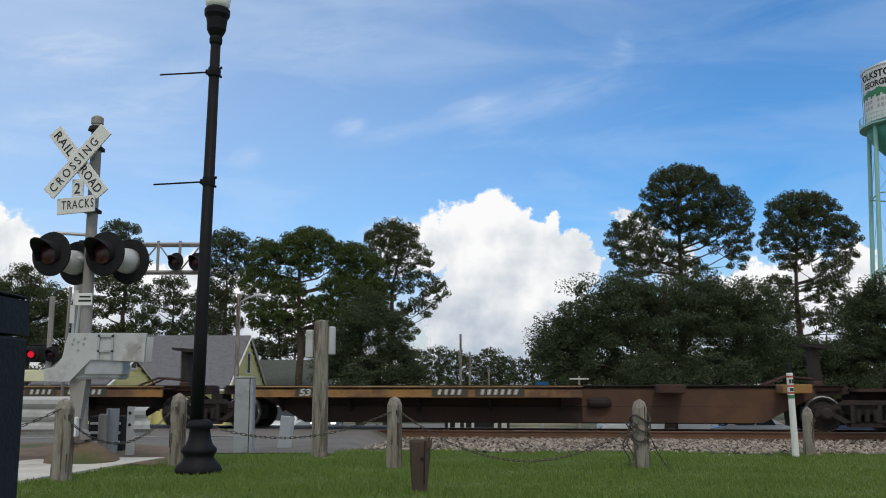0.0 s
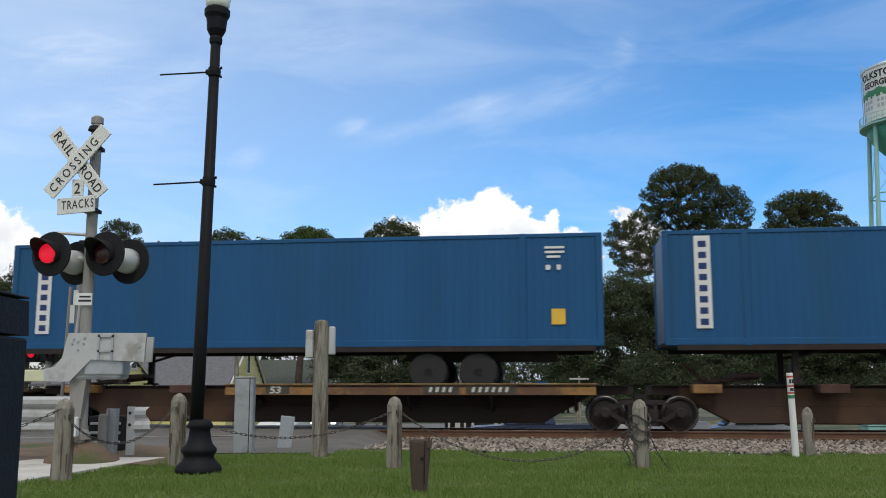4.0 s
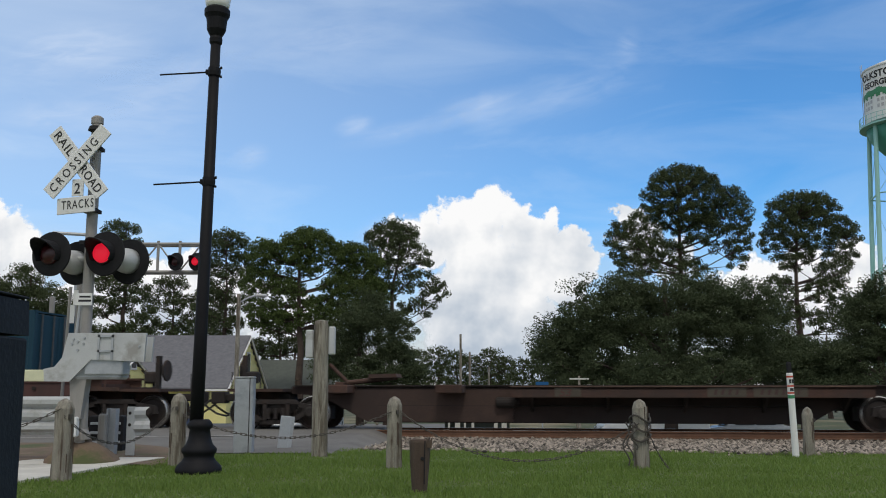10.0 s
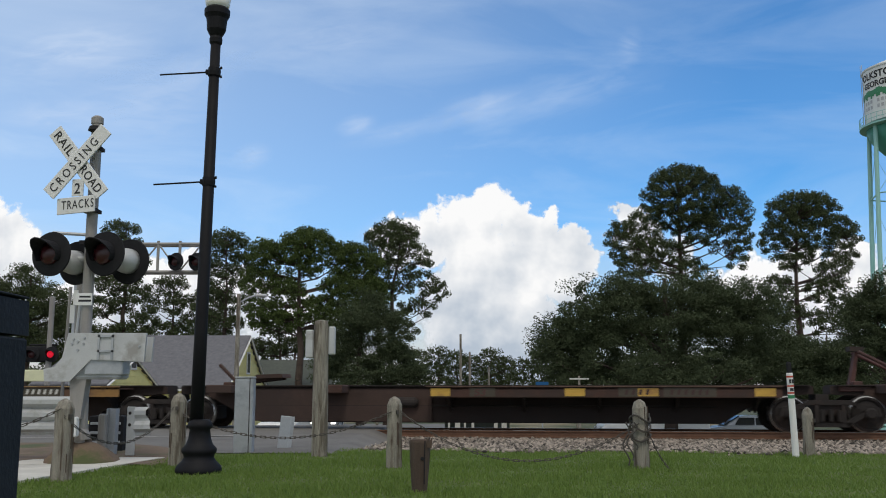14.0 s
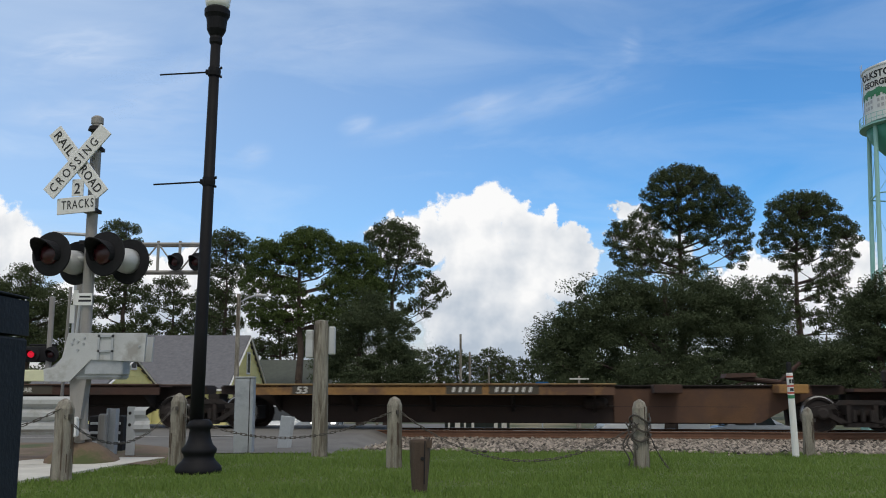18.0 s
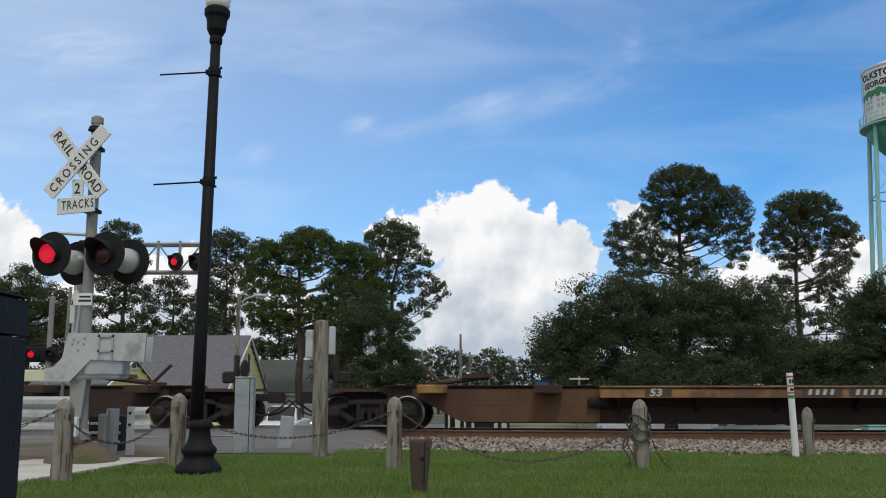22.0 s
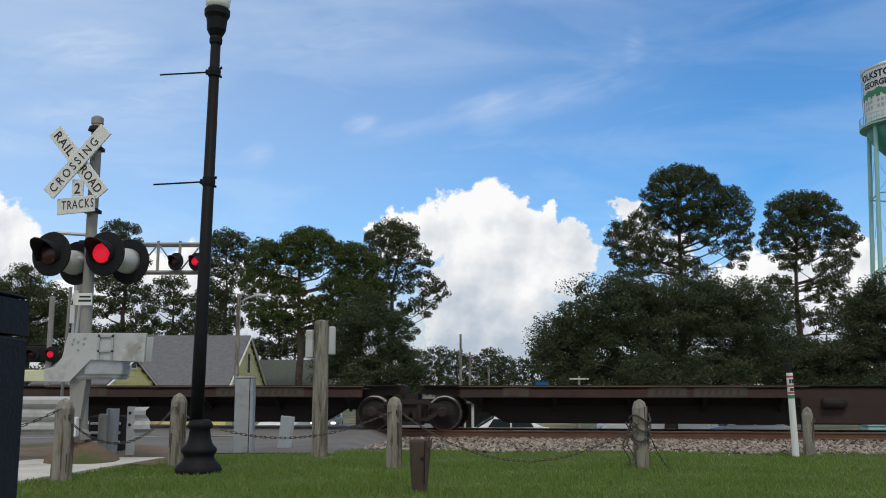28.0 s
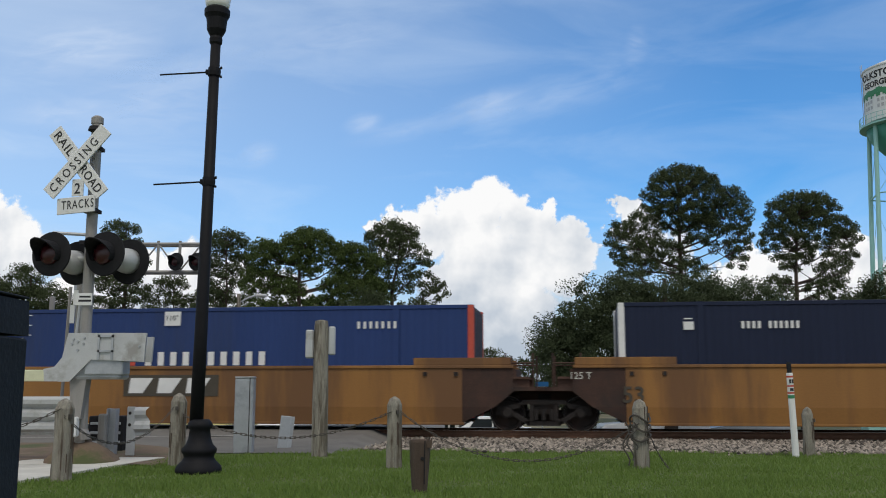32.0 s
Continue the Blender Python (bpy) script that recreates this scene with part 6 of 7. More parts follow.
    tree(23.5, 62, 14.5, [(0.7, 12.4, 2.85, 2.1), (3.2, 11.1, 1.36, 1.74), (-1.3, 10.9, 1.0, 1.36), (1.2, 10.6, 1.73, 0.83), (-0.3, 9.7, 1.28, 0.68), (2.6, 9.1, 1.28, 0.75), (-1.2, 7.8, 1.1, 1.0), (1.9, 7.7, 1.5, 0.9), (2.9, 6.4, 1.1, 1.1), (-0.6, 6.0, 1.2, 1.04), (1.4, 5.6, 1.2, 0.8), (3.2, 5.2, 1.0, 0.8)], 50, 0.08, 150, dark, 0.3, 12, "tall pine with a domed crown and bare lower limbs", 23)
    # far woods through the gap
    rng = random.Random(9)
    for i in range(13):
        x = -5.0 + i * 2.2 + rng.uniform(-0.6, 0.6)
        h = 6.6 - 0.12 * i + rng.uniform(-0.5, 0.9)
        tree(x, 122 + rng.uniform(-4, 4), h, [(0, h - 1.6, 1.9, 1.5), (rng.uniform(-1, 1), h - 3.2, 2.1, 1.5), (0, h - 5, 2.2, 1.6)], 14, 0.13, 50, dark, 0.2, 8, "distant pine at the edge of far woods", 40 + i, clump=1.0)
    for i in range(16):
        x = -62 + i * 9.5 + rng.uniform(-2, 2)
        if -4 < x < 12:
            continue
        h = 8 + rng.uniform(-1.5, 2)
        tree(x, 96 + rng.uniform(-6, 6), h, [(0, h - 3, 4.4, 2.6), (3, h - 4.6, 3.6, 2.2), (-3, h - 5, 3.8, 2.2)], 60, 0.5, 20, oak, 0.3, 8, "distant dark tree behind the town", 70 + i, clump=1.4, name="broadleaf_tree")


def gable_house(x, y, w, d, eave, ridge, walls, roof, label, turn=0.0, porch=False):
    z = ground_height(x, y)
    h = empty("house", pose(x, y, z, 0, 0, turn), label, "house")
    e, r = eave - z, ridge - z
    bm = bmesh.new()
    box(bm, -w, 0, 0, d, -0.2, e)
    part("wall", bm, walls, h)
    for xx in (-0.1, -w):
        bm = bmesh.new()
        a = [bm.verts.new(v) for v in ((xx, 0, e), (xx, d, e), (xx, d / 2, r - 0.12))]
        b = [bm.verts.new(v) for v in ((xx + 0.1, 0, e), (xx + 0.1, d, e), (xx + 0.1, d / 2, r - 0.12))]
        bm.faces.new(a)
        bm.faces.new(b)
        for i in range(3):
            bm.faces.new((a[i], a[(i + 1) % 3], b[(i + 1) % 3], b[i]))
        bmesh.ops.recalc_face_normals(bm, faces=bm.faces[:])
        part("gable", bm, walls, h, "clapboard gable")
    n = int((r - e) / 0.16)
    for i in range(n):
        zz = e + i * 0.16
        k = (zz - e) / (r - e)
        if i % 2 == 0:
            part("clapboard", boxes((0.0, 0.025, d / 2 * k + 0.05, d - d / 2 * k - 0.05, zz, zz + 0.15)), walls, h)
    for s in (0, 1):
        bm = bmesh.new()
        y0 = -0.45 if s == 0 else d + 0.45
        k = (r - e) / (d / 2)
        zl = e - 0.45 * k
        p = [(-w - 0.4, y0, zl), (0.14, y0, zl), (0.14, d / 2, r), (-w - 0.4, d / 2, r)]
        a = [bm.verts.new(v) for v in p]
        b = [bm.verts.new((vx, vy, vz + 0.12)) for vx, vy, vz in p]
        bm.faces.new(a)
        bm.faces.new(b)
        for i in range(4):
            bm.faces.new((a[i], a[(i + 1) % 4], b[(i + 1) % 4], b[i]))
        bmesh.ops.recalc_face_normals(bm, faces=bm.faces[:])
        sl = part("roof", bm, roof, h, "shingled roof slope")
        tr = bmesh.new()
        tube(tr, (0.16, y0, zl), (0.16, d / 2, r), 0.06, 0.06, 4)
        part("barge_board", tr, M["trim"], sl)
    win = part("window", boxes((0.03, 0.07, d / 2 - 0.45, d / 2 + 0.45, e + 0.62, e + 1.87)), M["trim"], h, "white framed window")
    part("pane", boxes((0.07, 0.08, d / 2 - 0.33, d / 2 + 0.33, e + 0.72, e + 1.77)), M["pane"], win)
    part("fascia", boxes((-w - 0.4, 0.4, -0.5, -0.44, e - 0.55 * (r - e) / (d / 2), e - 0.2)), M["trim"], h)
    return h


def build_houses():
    gable_house(-11.0, 48.3, 6.1, 9.9, 1.48, 4.17, M["siding"], M["shingle"], "yellow clapboard house with a grey shingle roof")
    gable_house(-14.65, 41.4, 2.8, 6.5, 1.55, 2.7, M["siding"], M["shingle"], "small yellow gabled porch with white trim")
    low = gable_house(-7.4, 62.0, 5.0, 8.0, 1.2, 3.2, M["trim"], M["shingle2"], "low house with a mossy green roof")
    porch = empty("porch", pose(0.3, 57.0, ground_height(0.3, 57.0)), "low porch with pale square columns beyond the street", "porch")
    part("roof", boxes((-0.4, 4.0, -0.3, 2.0, 2.0, 2.12), bevel=0.02), M["shingle2"], porch)
    part("back_wall", boxes((-0.2, 3.8, 1.8, 1.95, 0, 2.0)), M["shingle2"], porch)
    for x, w in ((0.0, 0.12), (0.42, 0.3), (0.95, 0.12), (1.4, 0.16), (2.75, 0.2), (3.2, 0.3)):
        part("column", boxes((x, x + w, -0.1, 0.08, 0, 2.0)), M["stencil"], porch)
    z = ground_height(6.4, 44.6)
    bar = empty("line_post", pose(6.4, 44.6, z), "weathered pale post with a short crossbar", "post")
    part("post", boxes((-0.05, 0.05, -0.05, 0.05, 0, 1.9 - z)), M["wood"], bar)
    part("crossbar", boxes((-0.45, 0.45, -0.09, -0.05, 1.72 - z, 1.79 - z)), M["stencil"], bar)
    z = ground_height(4.65, 44.6)
    blue = empty("street_sign", pose(4.65, 44.6, z), "small blue sign board on a thin post", "sign")
    part("post", boxes((-0.03, 0.03, -0.03, 0.03, 0, 1.35 - z)), M["galv"], blue)
    part("board", boxes((-0.3, 0.3, -0.05, -0.03, 1.4 - z, 1.62 - z)), M["skyblue"], blue)
    part("lower_board", boxes((-0.26, 0.26, -0.05, -0.03, 1.26 - z, 1.38 - z)), M["white"], blue)
    kiosk = empty("teal_cabinet", pose(19.2, 41.5, ground_height(19, 41.5)), "low teal metal cabinet beside the street", "cabinet")
    part("body", boxes((-0.9, 0.9, -0.4, 0.4, 0, 1.05), bevel=0.04), M["mint"], kiosk)
    part("lid", boxes((-0.94, 0.94, -0.44, 0.44, 1.05, 1.12), bevel=0.02), M["mint"], kiosk)


def utility_poles():
    for x, y, top, r, arm in ((1.68, 90.0, 6.5, 0.13, 0.0), (2.6, 92.0, 4.9, 0.12, 0.0), (-4.15, 60.0, 6.1, 0.09, 0.0), (8.45, 60.0, 2.05, 0.08, 1.2), (4.6, 95.0, 3.5, 0.1, 0.0)):
        z = ground_height(x, y)
        p = empty("utility_pole", pose(x, y, z), "thin grey utility pole beyond the railway", "pole", "utility poles")
        part("shaft", lathe(bmesh.new(), [(r, 0), (r * 0.8, top - z)], 10), M["wood"], p)
        if arm:
            part("cross_arm", boxes((-arm / 2, arm / 2, -0.05, 0.05, top - z - 0.28, top - z - 0.18)), M["wood"], p)
            for k in range(4):
                part("insulator", lathe(bmesh.new(), [(0.03, 0), (0.045, 0.06), (0.03, 0.1)], 8, Matrix.Translation((-arm / 2 + 0.1 + k * (arm - 0.2) / 3, 0, top - z - 0.18))), M["trim"], p)
        elif x < 0:
            part("transformer", lathe(bmesh.new(), [(0.16, 0), (0.16, 0.55), (0.1, 0.6)], 12, Matrix.Translation((0.2, -0.1, top - z - 1.6))), M["silver"], p)
            part("guy_wire", tube(bmesh.new(), (0.1, 0, top - z - 1.0), (0.45, 0, 1.5), 0.03), M["galv"], p)
    z = ground_height(-8.7, 40.0)
    s = empty("street_light", pose(-8.72, 40.0, z), "grey street light with a curved arm and cobra head", "street light")
    part("pole", lathe(bmesh.new(), [(0.12, 0), (0.085, 5.3 - z)], 12), M["wood"], s)
    bm = bmesh.new()
    pts = [Vector((0.06 + 0.75 * k / 5, 0, 4.95 - z + 0.28 * math.sin(k / 5 * 1.6))) for k in range(6)]
    for p, q in zip(pts, pts[1:]):
        tube(bm, p, q, 0.03, segments=6)
    part("arm", bm, M["galv"], s)
    part("lamp_head", boxes((0.7, 1.2, -0.12, 0.12, 5.16 - z, 5.3 - z), bevel=0.05), M["silver"], s)


def water_tower():
    x, y = 55.9, 110.0
    z = ground_height(x, y)
    w = empty("water_tower", pose(x, y, z), "white water tower tank on tall mint green legs", "water tower")
    R = 4.45
    zt = z + 0.45
    part("tank", lathe(bmesh.new(), [(R, 33.6 - zt), (R, 40.0 - zt), (R * 1.02, 40.05 - zt), (R * 1.02, 40.25 - zt)], 48), M["tank"], w, "white painted steel tank", smooth=False)
    part("roof", lathe(bmesh.new(), [(R * 1.02, 40.25 - zt), (R * 0.6, 41.1 - zt), (0.8, 41.6 - zt), (0.8, 42.2 - zt), (0.05, 42.3 - zt)], 48), M["tank"], w)
    part("bowl", lathe(bmesh.new(), [(0.6, 29.2 - zt), (R * 0.6, 30.0 - zt), (R * 0.88, 31.5 - zt), (R, 33.0 - zt)], 48), M["bowl"], w, "green rounded tank bottom", smooth=True)
    walkw = part("walkway", lathe(bmesh.new(), [(R, 32.9 - zt), (R + 0.7, 33.0 - zt), (R + 0.7, 33.2 - zt), (R, 33.25 - zt)], 40), M["mint"], w, "green ring walkway")
    rl = bmesh.new()
    for k in range(40):
        a, b = 2 * math.pi * k / 40, 2 * math.pi * (k + 1) / 40
        pa, pb = Vector(((R + 0.65) * math.cos(a), (R + 0.65) * math.sin(a), 0)), Vector(((R + 0.65) * math.cos(b), (R + 0.65) * math.sin(b), 0))
        for hh in (33.75 - zt, 34.3 - zt):
            tube(rl, pa + Vector((0, 0, hh)), pb + Vector((0, 0, hh)), 0.035, segments=4)
        tube(rl, pa + Vector((0, 0, 33.2 - zt)), pa + Vector((0, 0, 34.3 - zt)), 0.035, segments=4)
    part("railing", rl, M["mint"], walkw)
    for k in range(6):
        a = radians(60 * k + 15)
        c, s = math.cos(a), math.sin(a)
        part("leg", tube(bmesh.new(), (R * 1.28 * c, R * 1.28 * s, -0.3), (R * 0.98 * c, R * 0.98 * s, 33.0 - zt), 0.29, 0.26, 10), M["mint"], w)
        b2 = radians(60 * (k + 1) + 15)
        bm = bmesh.new()
        for zz in (8.0, 17.0, 26.0):
            q = R * (1.28 - 0.30 * zz / 33)
            tube(bm, (q * c, q * s, zz), (q * math.cos(b2), q * math.sin(b2), zz), 0.09, segments=6)
        for z0, z1 in ((0.5, 8.0), (8.0, 17.0), (17.0, 26.0), (26.0, 32.5)):
            q0, q1 = R * (1.28 - 0.30 * z0 / 33), R * (1.28 - 0.30 * z1 / 33)
            tube(bm, (q0 * c, q0 * s, z0), (q1 * math.cos(b2), q1 * math.sin(b2), z1), 0.03, segments=4)
        part("brace", bm, M["mint"], w)
    part("riser_pipe", tube(bmesh.new(), (0, 0, -0.2), (0, 0, 28.4 - zt), 0.5, 0.5, 14), M["mint"], w)
    lad = bmesh.new()
    for d in (-0.2, 0.2):
        tube(lad, (-R * 0.965 - 0.12, R * 0.258 + d, 33.2 - zt), (-R * 0.965 - 0.12, R * 0.258 + d, 41.2 - zt), 0.04, segments=4)
    part("ladder", lad, M["galv"], w)

    # lettering bent round the tank, facing the viewer
    mid = math.atan2(-y, -x) - radians(41)

    def bend(ob, radius):
        for v in ob.data.vertices:
            a = mid + v.co.x / radius
            v.co = Vector((radius * math.cos(a) - v.co.z * 0, radius * math.sin(a), v.co.y))
        ob.matrix_basis = Matrix()

    for text, zz, size in (("FOLKSTON", 38.75 - zt, 1.18), ("GEORGIA", 37.7 - zt, 0.98)):
        ob = words("lettering", text, size, M["ink"], w, Matrix(), "black painted town name", align="CENTER", bold=0.03)
        ob.data.transform(Matrix.Translation((0, zz, 0)))
        bend(ob, R + 0.03)

    def ring_patch(rows, radius, material, name):
        verts, faces = [], []
        for x0, x1, z0, z1 in rows:
            k = max(1, int(abs(x1 - x0) / 0.3))
            for i in range(k):
                b = len(verts)
                for xx in (x0 + (x1 - x0) * i / k, x0 + (x1 - x0) * (i + 1) / k):
                    a = mid + xx / radius
                    for zz in (z0, z1):
                        verts.append((radius * math.cos(a), radius * math.sin(a), zz))
                faces.append((b, b + 2, b + 3, b + 1))
        ob = attach(name, quick(name, verts, faces, material), w)
        return ob

    for i in range(24):
        ring_patch([(-3.6 + 0.3 * i, -3.3 + 0.3 * i, 36.5 - zt + 0.22 * math.sin(i * 1.9), 37.4 - zt + 0.1 * math.sin(i * 1.1) - 0.02 * abs(i - 12))], R + 0.03, M["green"], "green_patch")
    ring_patch([(-3.2 + 0.55 * i, -2.85 + 0.55 * i, zz - zt, zz + 0.42 - zt) for i in range(11) for zz in (35.7, 35.0) if (i + int(zz)) % 4], R + 0.03, M["bars"], "writing_bar")


def vehicle(x, y, turn, paint, label, pickup=False, lit=False, z=None):
    z = ground_height(x, y) + 0.03 if z is None else z
    name = "pickup_truck" if pickup else "car"
    v = empty(name, pose(x, y, z, 0, 0, turn), label, "pickup" if pickup else "car", "vehicles beyond the railway")
    if pickup:
        low = [(0, 0.35), (0.05, 0.85), (0.2, 1.0), (1.5, 1.08), (1.9, 1.1), (5.4, 1.1), (5.45, 0.45), (5.3, 0.32)]
        cab = [(1.55, 1.08), (2.1, 1.7), (2.4, 1.78), (3.4, 1.78), (3.65, 1.1)]
        wheels = (1.0, 4.3)
    else:
        low = [(0, 0.4), (0.05, 0.68), (0.3, 0.8), (1.3, 0.92), (3.9, 0.95), (4.5, 0.9), (4.65, 0.6), (4.55, 0.32), (0.15, 0.28)]
        cab = [(1.15, 0.92), (1.9, 1.36), (2.2, 1.42), (3.2, 1.40), (4.1, 0.95)]
        wheels = (0.9, 3.65)
    bm = prism(bmesh.new(), low, -0.88, 0.88)
    bmesh.ops.bevel(bm, geom=bm.edges[:], offset=0.05, segments=2, affect="EDGES")
    part("body", bm, paint, v)
    bm = prism(bmesh.new(), cab, -0.74, 0.74)
    for q in bm.verts:
        if q.co.z > 1.2:
            q.co.y *= 0.86
    bmesh.ops.bevel(bm, geom=bm.edges[:], offset=0.04, segments=2, affect="EDGES")
    cabin = part("cabin", bm, paint, v)
    x0, x1, z0, z1 = cab[0][0] + 0.45, cab[-1][0] - 0.45, cab[0][1] + 0.04, cab[2][1] - 0.1
    for s in (-1, 1):
        for a, b in ((x0, (x0 + x1) / 2 - 0.04), ((x0 + x1) / 2 + 0.04, x1)):
            part("side_window", prism(bmesh.new(), [(a, z0), (b, z0), (b - (0.25 if b == x1 else 0), z1), (a + (0.25 if a == x0 else 0), z1)], s * 0.70, s * 0.76), M["pane"], cabin)
    part("windscreen", prism(bmesh.new(), [(cab[0][0] + 0.02, cab[0][1] + 0.03), (cab[1][0] - 0.02, cab[1][1] + 0.02), (cab[1][0] - 0.06, cab[1][1] + 0.05), (cab[0][0] - 0.05, cab[0][1] + 0.05)], -0.62, 0.62), M["pane"], cabin)
    for wx in wheels:
        for s in (-1, 1):
            ty = part("tyre", lathe(bmesh.new(), [(0.2, -0.1), (0.32, -0.1), (0.34, -0.06), (0.34, 0.06), (0.32, 0.1), (0.2, 0.1)], 20, Matrix.Translation((wx, s * 0.8, 0.34)) @ Matrix.Rotation(radians(90), 4, "X")), M["rubber"], v)
            part("rim", lathe(bmesh.new(), [(0.2, -0.11), (0.1, -0.08), (0.1, 0.08), (0.2, 0.11)], 16, Matrix.Translation((wx, s * 0.8, 0.34)) @ Matrix.Rotation(radians(90), 4, "X")), M["bars"], ty)
    for s in (-1, 1):
        part("headlight", boxes((-0.02, 0.12, s * 0.66 - 0.15, s * 0.66 + 0.15, 0.56 if not pickup else 0.7, 0.70 if not pickup else 0.85), bevel=0.03), M["headlamp"] if lit else M["bars"], v, "lit headlight" if lit else "headlight")
        part("tail_light", boxes((low[6][0] - 0.1, low[6][0] + 0.02, s * 0.72 - 0.1, s * 0.72 + 0.1, 0.6, 0.78)), M["red"], v)
    part("bumper", boxes((-0.06, 0.06, -0.82, 0.82, 0.32, 0.48), bevel=0.03), M["cargrey"], v)
    return v


MORE = []


def build_vehicles():
    vehicle(-7.8, 62.0, 90, M["cargrey"], "silver car waiting at the crossing with lit headlights", lit=True, z=road_height(-7.8, 63) + 0.02)
    vehicle(-7.75, 44.0, 90, M["carwhite"], "white pickup truck parked beyond the crossing", pickup=True)
    vehicle(7.7, 47.6, 2, M["carwhite"], "white pickup truck parked beside the street", pickup=True)
    vehicle(12.9, 48.2, 0, M["cargrey"], "pale car parked beside the street")
    MORE.append(vehicle(90.0, 42.5, 0, M["bluecar"], "dark blue pickup truck driving along the street", pickup=True))
    return vehicle(100.0, 43.4, 0, M["carwhite"], "white car driving along the street beyond the railway")


# place across, height, half width, half height, slant, density
WISPS = ((-161, 467, 142, 67, -8, 0.9), (-283, 798, 85, 44, -14, 0.5), (79, 856, 205, 68, -17, 0.42), (-143, 786, 256, 51, -12, 0.25), (-1166, 1053, 329, 138, -6, 0.55), (-1239, 848, 257, 68, 0, 0.4), (-619, 716, 85, 58, -20, 0.35), (-389, 1108, 399, 104, -10, 0.25), (582, 1081, 52, 104, 10, 0.25), (-835, 990, 276, 121, -25, 0.28), (371, 937, 447, 103, -15, 0.16), (-1002, 901, 378, 189, 0, 0.3))


def clouds():
    """Cumulus far off, each a plain backdrop that drifts slowly."""
    made = []
    for label, cx, cz, rounds in (
        ("bright white cumulus cloud over the trees", 0.0, 185.0, ((-125, 190, 66), (-60, 200, 66), (360, 190, 60), (375, 140, 60), (135, 285, 80), (58, 245, 85), (-40, 215, 72), (-110, 225, 52), (-170, 215, 30), (220, 240, 66), (285, 238, 50), (345, 165, 62), (270, 130, 110), (100, 130, 130), (180, 40, 150), (20, 30, 100), (100, -90, 150), (335, 85, 72), (230, -90, 130))),
        ("white cumulus cloud beyond the crossing signal", -1200.0, 215.0, ((20, 180, 90), (-45, 215, 85), (75, 130, 75), (0, 70, 105), (-110, 150, 120))),
        ("pale cloud bank low behind the crossing", -640.0, 120.0, ((-286, 123, 93), (-162, 139, 94), (-38, 155, 97), (89, 108, 93), (198, 92, 87), (-203, 30, 124), (14, 30, 139), (231, 14, 124), (-375, 61, 109))),
        ("small white cumulus cloud beside a pine crown", 520.0, 290.0, ((0, 165, 40), (30, 150, 44), (-34, 122, 28), (40, 90, 66), (130, 40, 70))),
        ("white cumulus cloud low behind the pines", 1000.0, 95.0, ((0, 200, 95), (150, 215, 90), (-130, 190, 80), (60, 120, 130), (220, 140, 110), (-200, 140, 90))),
    ):
        m = bpy.data.materials.new("cloud")
        m.use_nodes = True
        t = m.node_tree
        t.nodes.clear()
        L = t.links.new
        out = t.nodes.new("ShaderNodeOutputMaterial")
        coord = t.nodes.new("ShaderNodeTexCoord")
        warp = node(t, "ShaderNodeTexNoise", Scale=0.016, Detail=9.0, Roughness=0.66)
        L(coord.outputs["Object"], warp.inputs["Vector"])
        swirl = node(t, "ShaderNodeTexNoise", Scale=0.011, Detail=6.0, Roughness=0.62)
        L(coord.outputs["Object"], swirl.inputs["Vector"])
        shift = t.nodes.new("ShaderNodeVectorMath")
        shift.operation = "MULTIPLY_ADD"
        shift.inputs[1].default_value, shift.inputs[2].default_value = (170, 0, 170), (-85, 0, -85)
        L(swirl.outputs["Color"], shift.inputs[0])
        bent = t.nodes.new("ShaderNodeVectorMath")
        L(coord.outputs["Object"], bent.inputs[0])
        L(shift.outputs[0], bent.inputs[1])
        last = None
        for x, z, r in rounds:
            d = t.nodes.new("ShaderNodeVectorMath")
            d.operation = "DISTANCE"
            d.inputs[1].default_value = (x, 0, z)
            L(bent.outputs[0], d.inputs[0])
            q = t.nodes.new("ShaderNodeMath")
            q.operation = "DIVIDE"
            q.inputs[1].default_value = r
            L(d.outputs["Value"], q.inputs[0])
            if last is None:
                last = q.outputs[0]
            else:
                mn = t.nodes.new("ShaderNodeMath")
                mn.operation = "SMOOTH_MIN"
                mn.inputs[2].default_value = 0.25
                L(last, mn.inputs[0])
                L(q.outputs[0], mn.inputs[1])
                last = mn.outputs[0]
        add = t.nodes.new("ShaderNodeMath")
        add.operation = "MULTIPLY_ADD"
        add.inputs[1].default_value = 0.8
        L(warp.outputs[0], add.inputs[0])
        L(last, add.inputs[2])
        edge = node(t, "ShaderNodeMapRange")
        edge.interpolation_type = "SMOOTHSTEP"
        for i, v in ((1, 1.16), (2, 1.42), (3, 1.0), (4, 0.0)):
            edge.inputs[i].default_value = v
        L(add.outputs[0], edge.inputs[0])
        tone = node(t, "ShaderNodeTexNoise", Scale=0.007, Detail=4.0, Roughness=0.5)
        L(coord.outputs["Object"], tone.inputs["Vector"])
        sep = t.nodes.new("ShaderNodeSeparateXYZ")
        L(coord.outputs["Object"], sep.inputs[0])
        hgt = node(t, "ShaderNodeMapRange")
        for i, v in ((1, -150.0), (2, 260.0), (3, -0.18), (4, 0.30)):
            hgt.inputs[i].default_value = v
        L(sep.outputs["Z"], hgt.inputs[0])
        sm = t.nodes.new("ShaderNodeMath")
        L(tone.outputs[0], sm.inputs[0])
        L(hgt.outputs[0], sm.inputs[1])
        ramp = t.nodes.new("ShaderNodeValToRGB")
        ramp.color_ramp.elements[0].position, ramp.color_ramp.elements[1].position = 0.38, 0.76
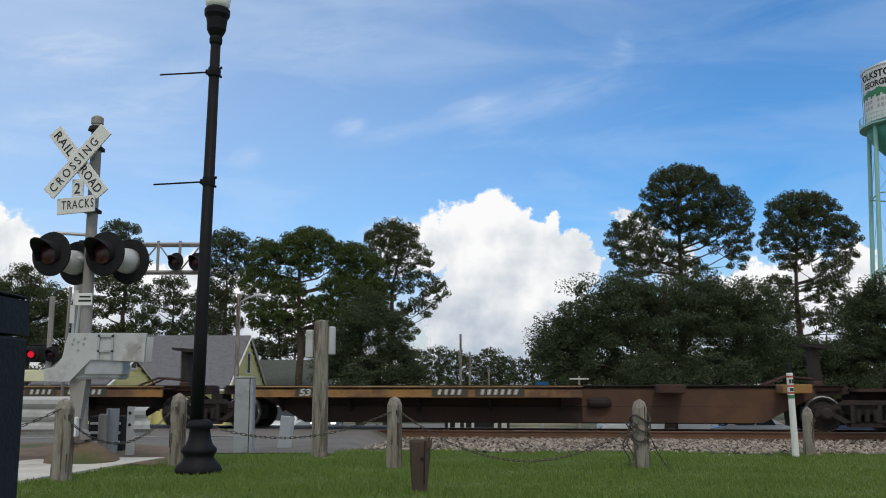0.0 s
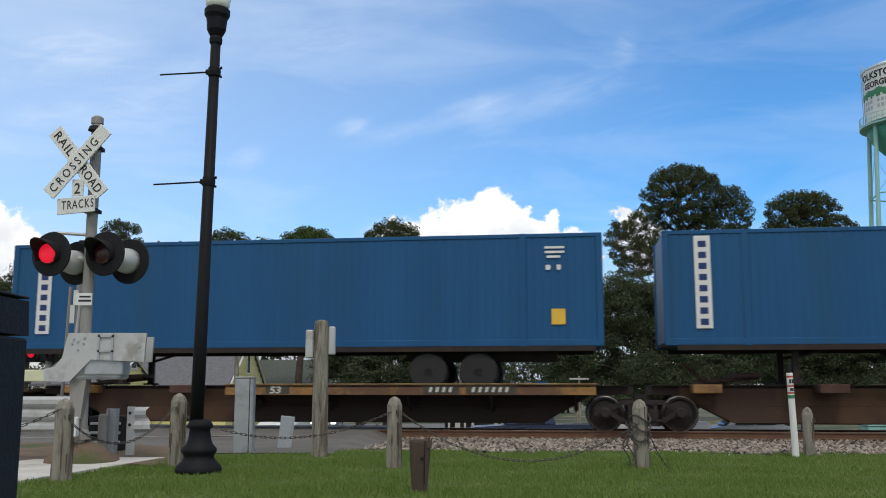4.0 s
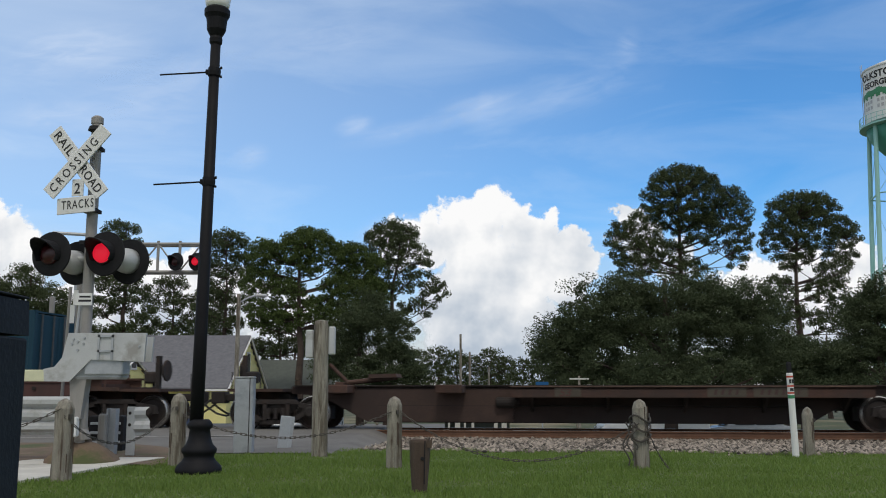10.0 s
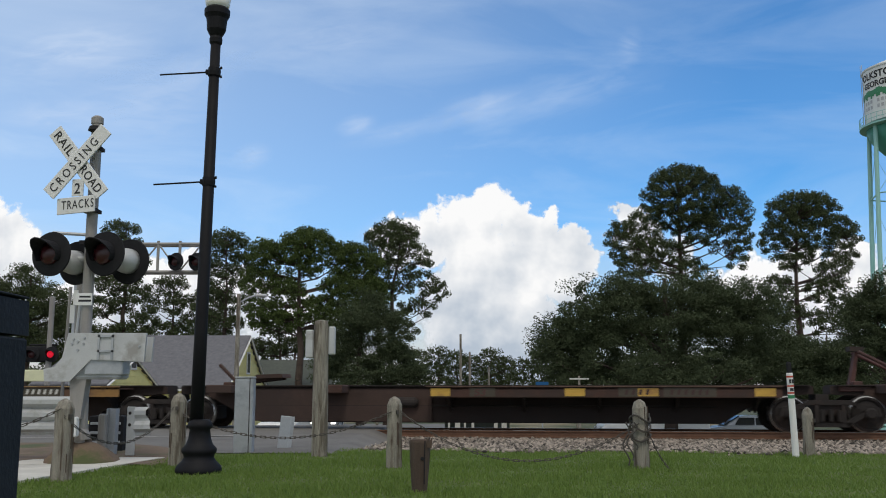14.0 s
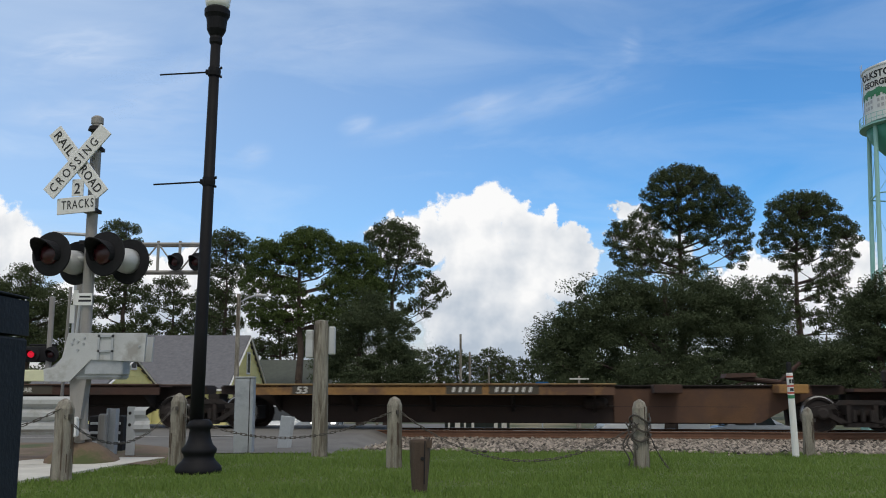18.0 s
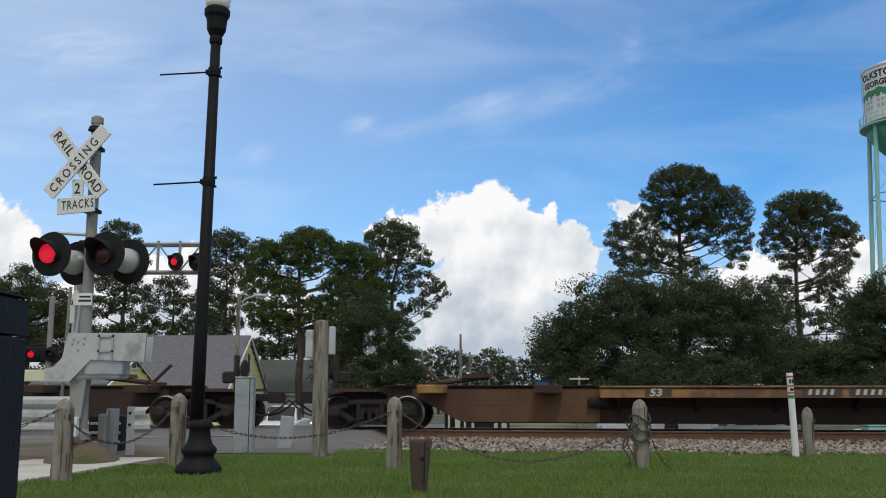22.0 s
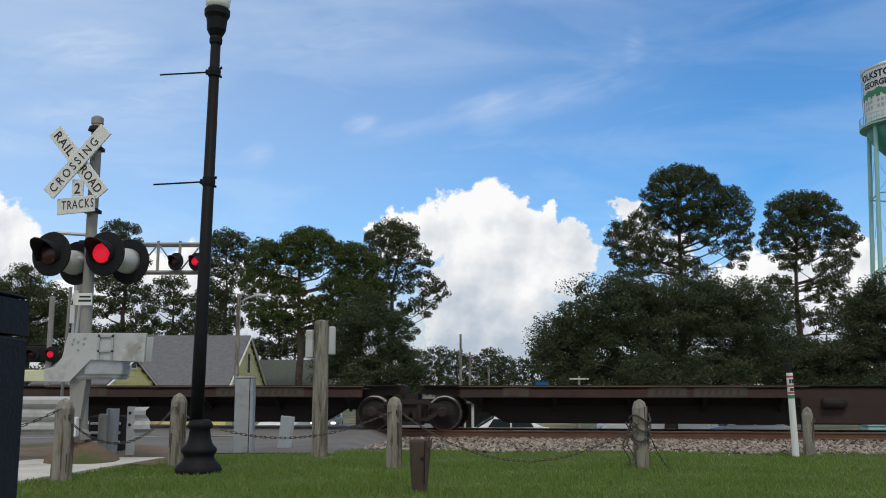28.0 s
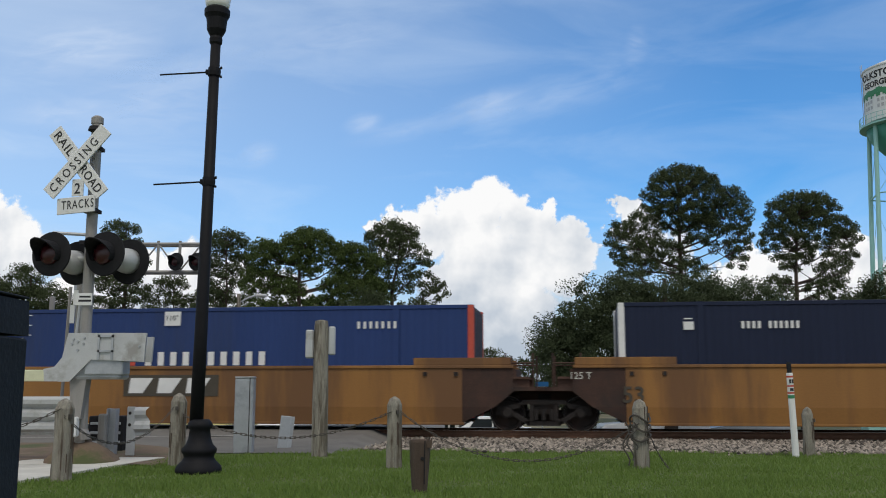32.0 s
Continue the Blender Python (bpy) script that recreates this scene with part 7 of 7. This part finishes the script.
        ramp.color_ramp.elements[0].color, ramp.color_ramp.elements[1].color = (0.46, 0.53, 0.62, 1), (0.95, 0.95, 0.95, 1)
        L(sm.outputs[0], ramp.inputs[0])
        em = node(t, "ShaderNodeEmission", Strength=1.0)
        L(ramp.outputs[0], em.inputs[0])
        clear = t.nodes.new("ShaderNodeBsdfTransparent")
        mx = t.nodes.new("ShaderNodeMixShader")
        L(edge.outputs[0], mx.inputs[0])
        L(clear.outputs[0], mx.inputs[1])
        L(em.outputs[0], mx.inputs[2])
        L(mx.outputs[0], out.inputs[0])
        me = quick("cloud", [(-560, 0, -420), (620, 0, -420), (620, 0, 460), (-560, 0, 460)], [(0, 1, 2, 3)], m)
        ob = new("cloud", me)
        ob.matrix_world = pose(cx, 2500 + 20 * len(made), cz)
        made.append((tagged(ob, label, "cloud", "clouds", "structure"), cx, 2500 + 20 * len(made), cz))
    for cx, cz, w, h, turn, thick in WISPS:
        m = bpy.data.materials.new("thin_cloud")
        m.use_nodes = True
        t = m.node_tree
        t.nodes.clear()
        L = t.links.new
        out = t.nodes.new("ShaderNodeOutputMaterial")
        coord = t.nodes.new("ShaderNodeTexCoord")
        size = node(t, "ShaderNodeMapping", Scale=(1 / w, 1.0, 1 / h))
        L(coord.outputs["Object"], size.inputs[0])
        far = t.nodes.new("ShaderNodeVectorMath")
        far.operation = "LENGTH"
        L(size.outputs[0], far.inputs[0])
        fade = node(t, "ShaderNodeMapRange")
        fade.interpolation_type = "SMOOTHSTEP"
        for i, v in ((1, 0.0), (2, 0.97), (3, thick), (4, 0.0)):
            fade.inputs[i].default_value = v
        L(far.outputs["Value"], fade.inputs[0])
        comb = node(t, "ShaderNodeMapping", Scale=(0.004, 1.0, 0.016), Location=(cx * 0.01, 0, 0))
        L(coord.outputs["Object"], comb.inputs[0])
        wool = node(t, "ShaderNodeTexNoise", Scale=1.6, Detail=6.0, Roughness=0.55, Distortion=0.8)
        L(comb.outputs[0], wool.inputs["Vector"])
        thin = node(t, "ShaderNodeMapRange")
        for i, v in ((1, 0.30), (2, 0.68), (3, 0.1), (4, 1.0)):
            thin.inputs[i].default_value = v
        L(wool.outputs[0], thin.inputs[0])
        both = t.nodes.new("ShaderNodeMath")
        both.operation = "MULTIPLY"
        L(fade.outputs[0], both.inputs[0])
        L(thin.outputs[0], both.inputs[1])
        em = node(t, "ShaderNodeEmission", Strength=1.0, Color=(0.66, 0.76, 0.92, 1))
        clear = t.nodes.new("ShaderNodeBsdfTransparent")
        mx = t.nodes.new("ShaderNodeMixShader")
        L(both.outputs[0], mx.inputs[0])
        L(clear.outputs[0], mx.inputs[1])
        L(em.outputs[0], mx.inputs[2])
        L(mx.outputs[0], out.inputs[0])
        ob = new("cloud", quick("cloud", [(-w, 0, -h), (w, 0, -h), (w, 0, h), (-w, 0, h)], [(0, 1, 2, 3)], m))
        ob.matrix_world = pose(cx, 2700 + 15 * len(made), cz, 0, turn, 0)
        tagged(ob, "thin white wisp of high cloud", "cloud", "clouds", "structure")
        made.append((ob, cx, 2700 + 15 * len(made), cz, turn))
    return made


build_houses()
utility_poles()
water_tower()
DRIVER = build_vehicles()
CLOUDS = clouds()
build_trees()
build_gravel()
build_lawn_blades()


# ---- what moves ----
def run_out(t):
    """How far the train has gone by t seconds; it gathers a little speed."""
    return 26.53 * t + 0.0128 * t * t


def motions():
    for thing, q, up in MOVING:
        walk(thing, [(t, on_track(q - run_out(t), TRACK_N, RAIL_TOP + up)) for t in range(33)])
    z = ground_height(20, 43.4) + 0.03
    walk(DRIVER, [(t, pose(x, 43.4, z)) for t, x in ((0.0, 118.0), (10.0, 73.0), (20.0, 28.2), (23.0, 14.1), (24.0, 9.6), (25.0, 5.2), (26.0, 2.7), (27.5, 0.9), (28.5, 0.0), (29.5, -0.35), (32.0, -0.4))])
    z2 = ground_height(10, 40.2) + 0.03
    walk(MORE[0], [(t, pose(x, 40.2, z2)) for t, x in ((0.0, 15.0), (1.0, 10.6), (2.0, 6.3), (3.4, 2.2), (5.5, -1.5), (10.0, -14.0), (20.0, -44.0), (32.0, -80.0))])
    for ob, x, y, z, *turn in CLOUDS:
        a = turn[0] if turn else 0
        up, drift = (12, 40) if turn else (36, -8)
        walk(ob, [(0.0, pose(x, y, z, 0, a, 0)), (32.0, pose(x + drift, y, z + up, 0, a, 0))])
    # each pair of flashers takes turns: the lamp comes forward when it burns
    on, off, k = pose(0, -0.055, 0), pose(0, 0.04, 0), 0.034
    first, period, burn = 9.83 - 6 * 1.779, 1.779, 0.80
    for bulb, which, always in LAMPS:
        spans = []
        for n in range(20):
            a = first + n * period
            spans.append((a, a + burn) if which else (a + burn + k, a + period - k))
        if not always:
            spans = [(max(a, c), min(b, d)) for a, b in spans for c, d in ((2.3, 13.9), (18.7, 27.985)) if min(b, d) - max(a, c) > 0.1]
        spans = [(a, b) for a, b in spans if b > 0.1 and a < 31.9]
        rows = [(0.0, on if spans[0][0] <= 0 else off)]
        for a, b in spans:
            if a > k:
                rows += [(a - k, off), (a, on)]
            if b < 31.9 - k:
                rows += [(b, on), (b + k, off)]
        rows.append((32.0, rows[-1][1]))
        walk(bulb, rows)


motions()
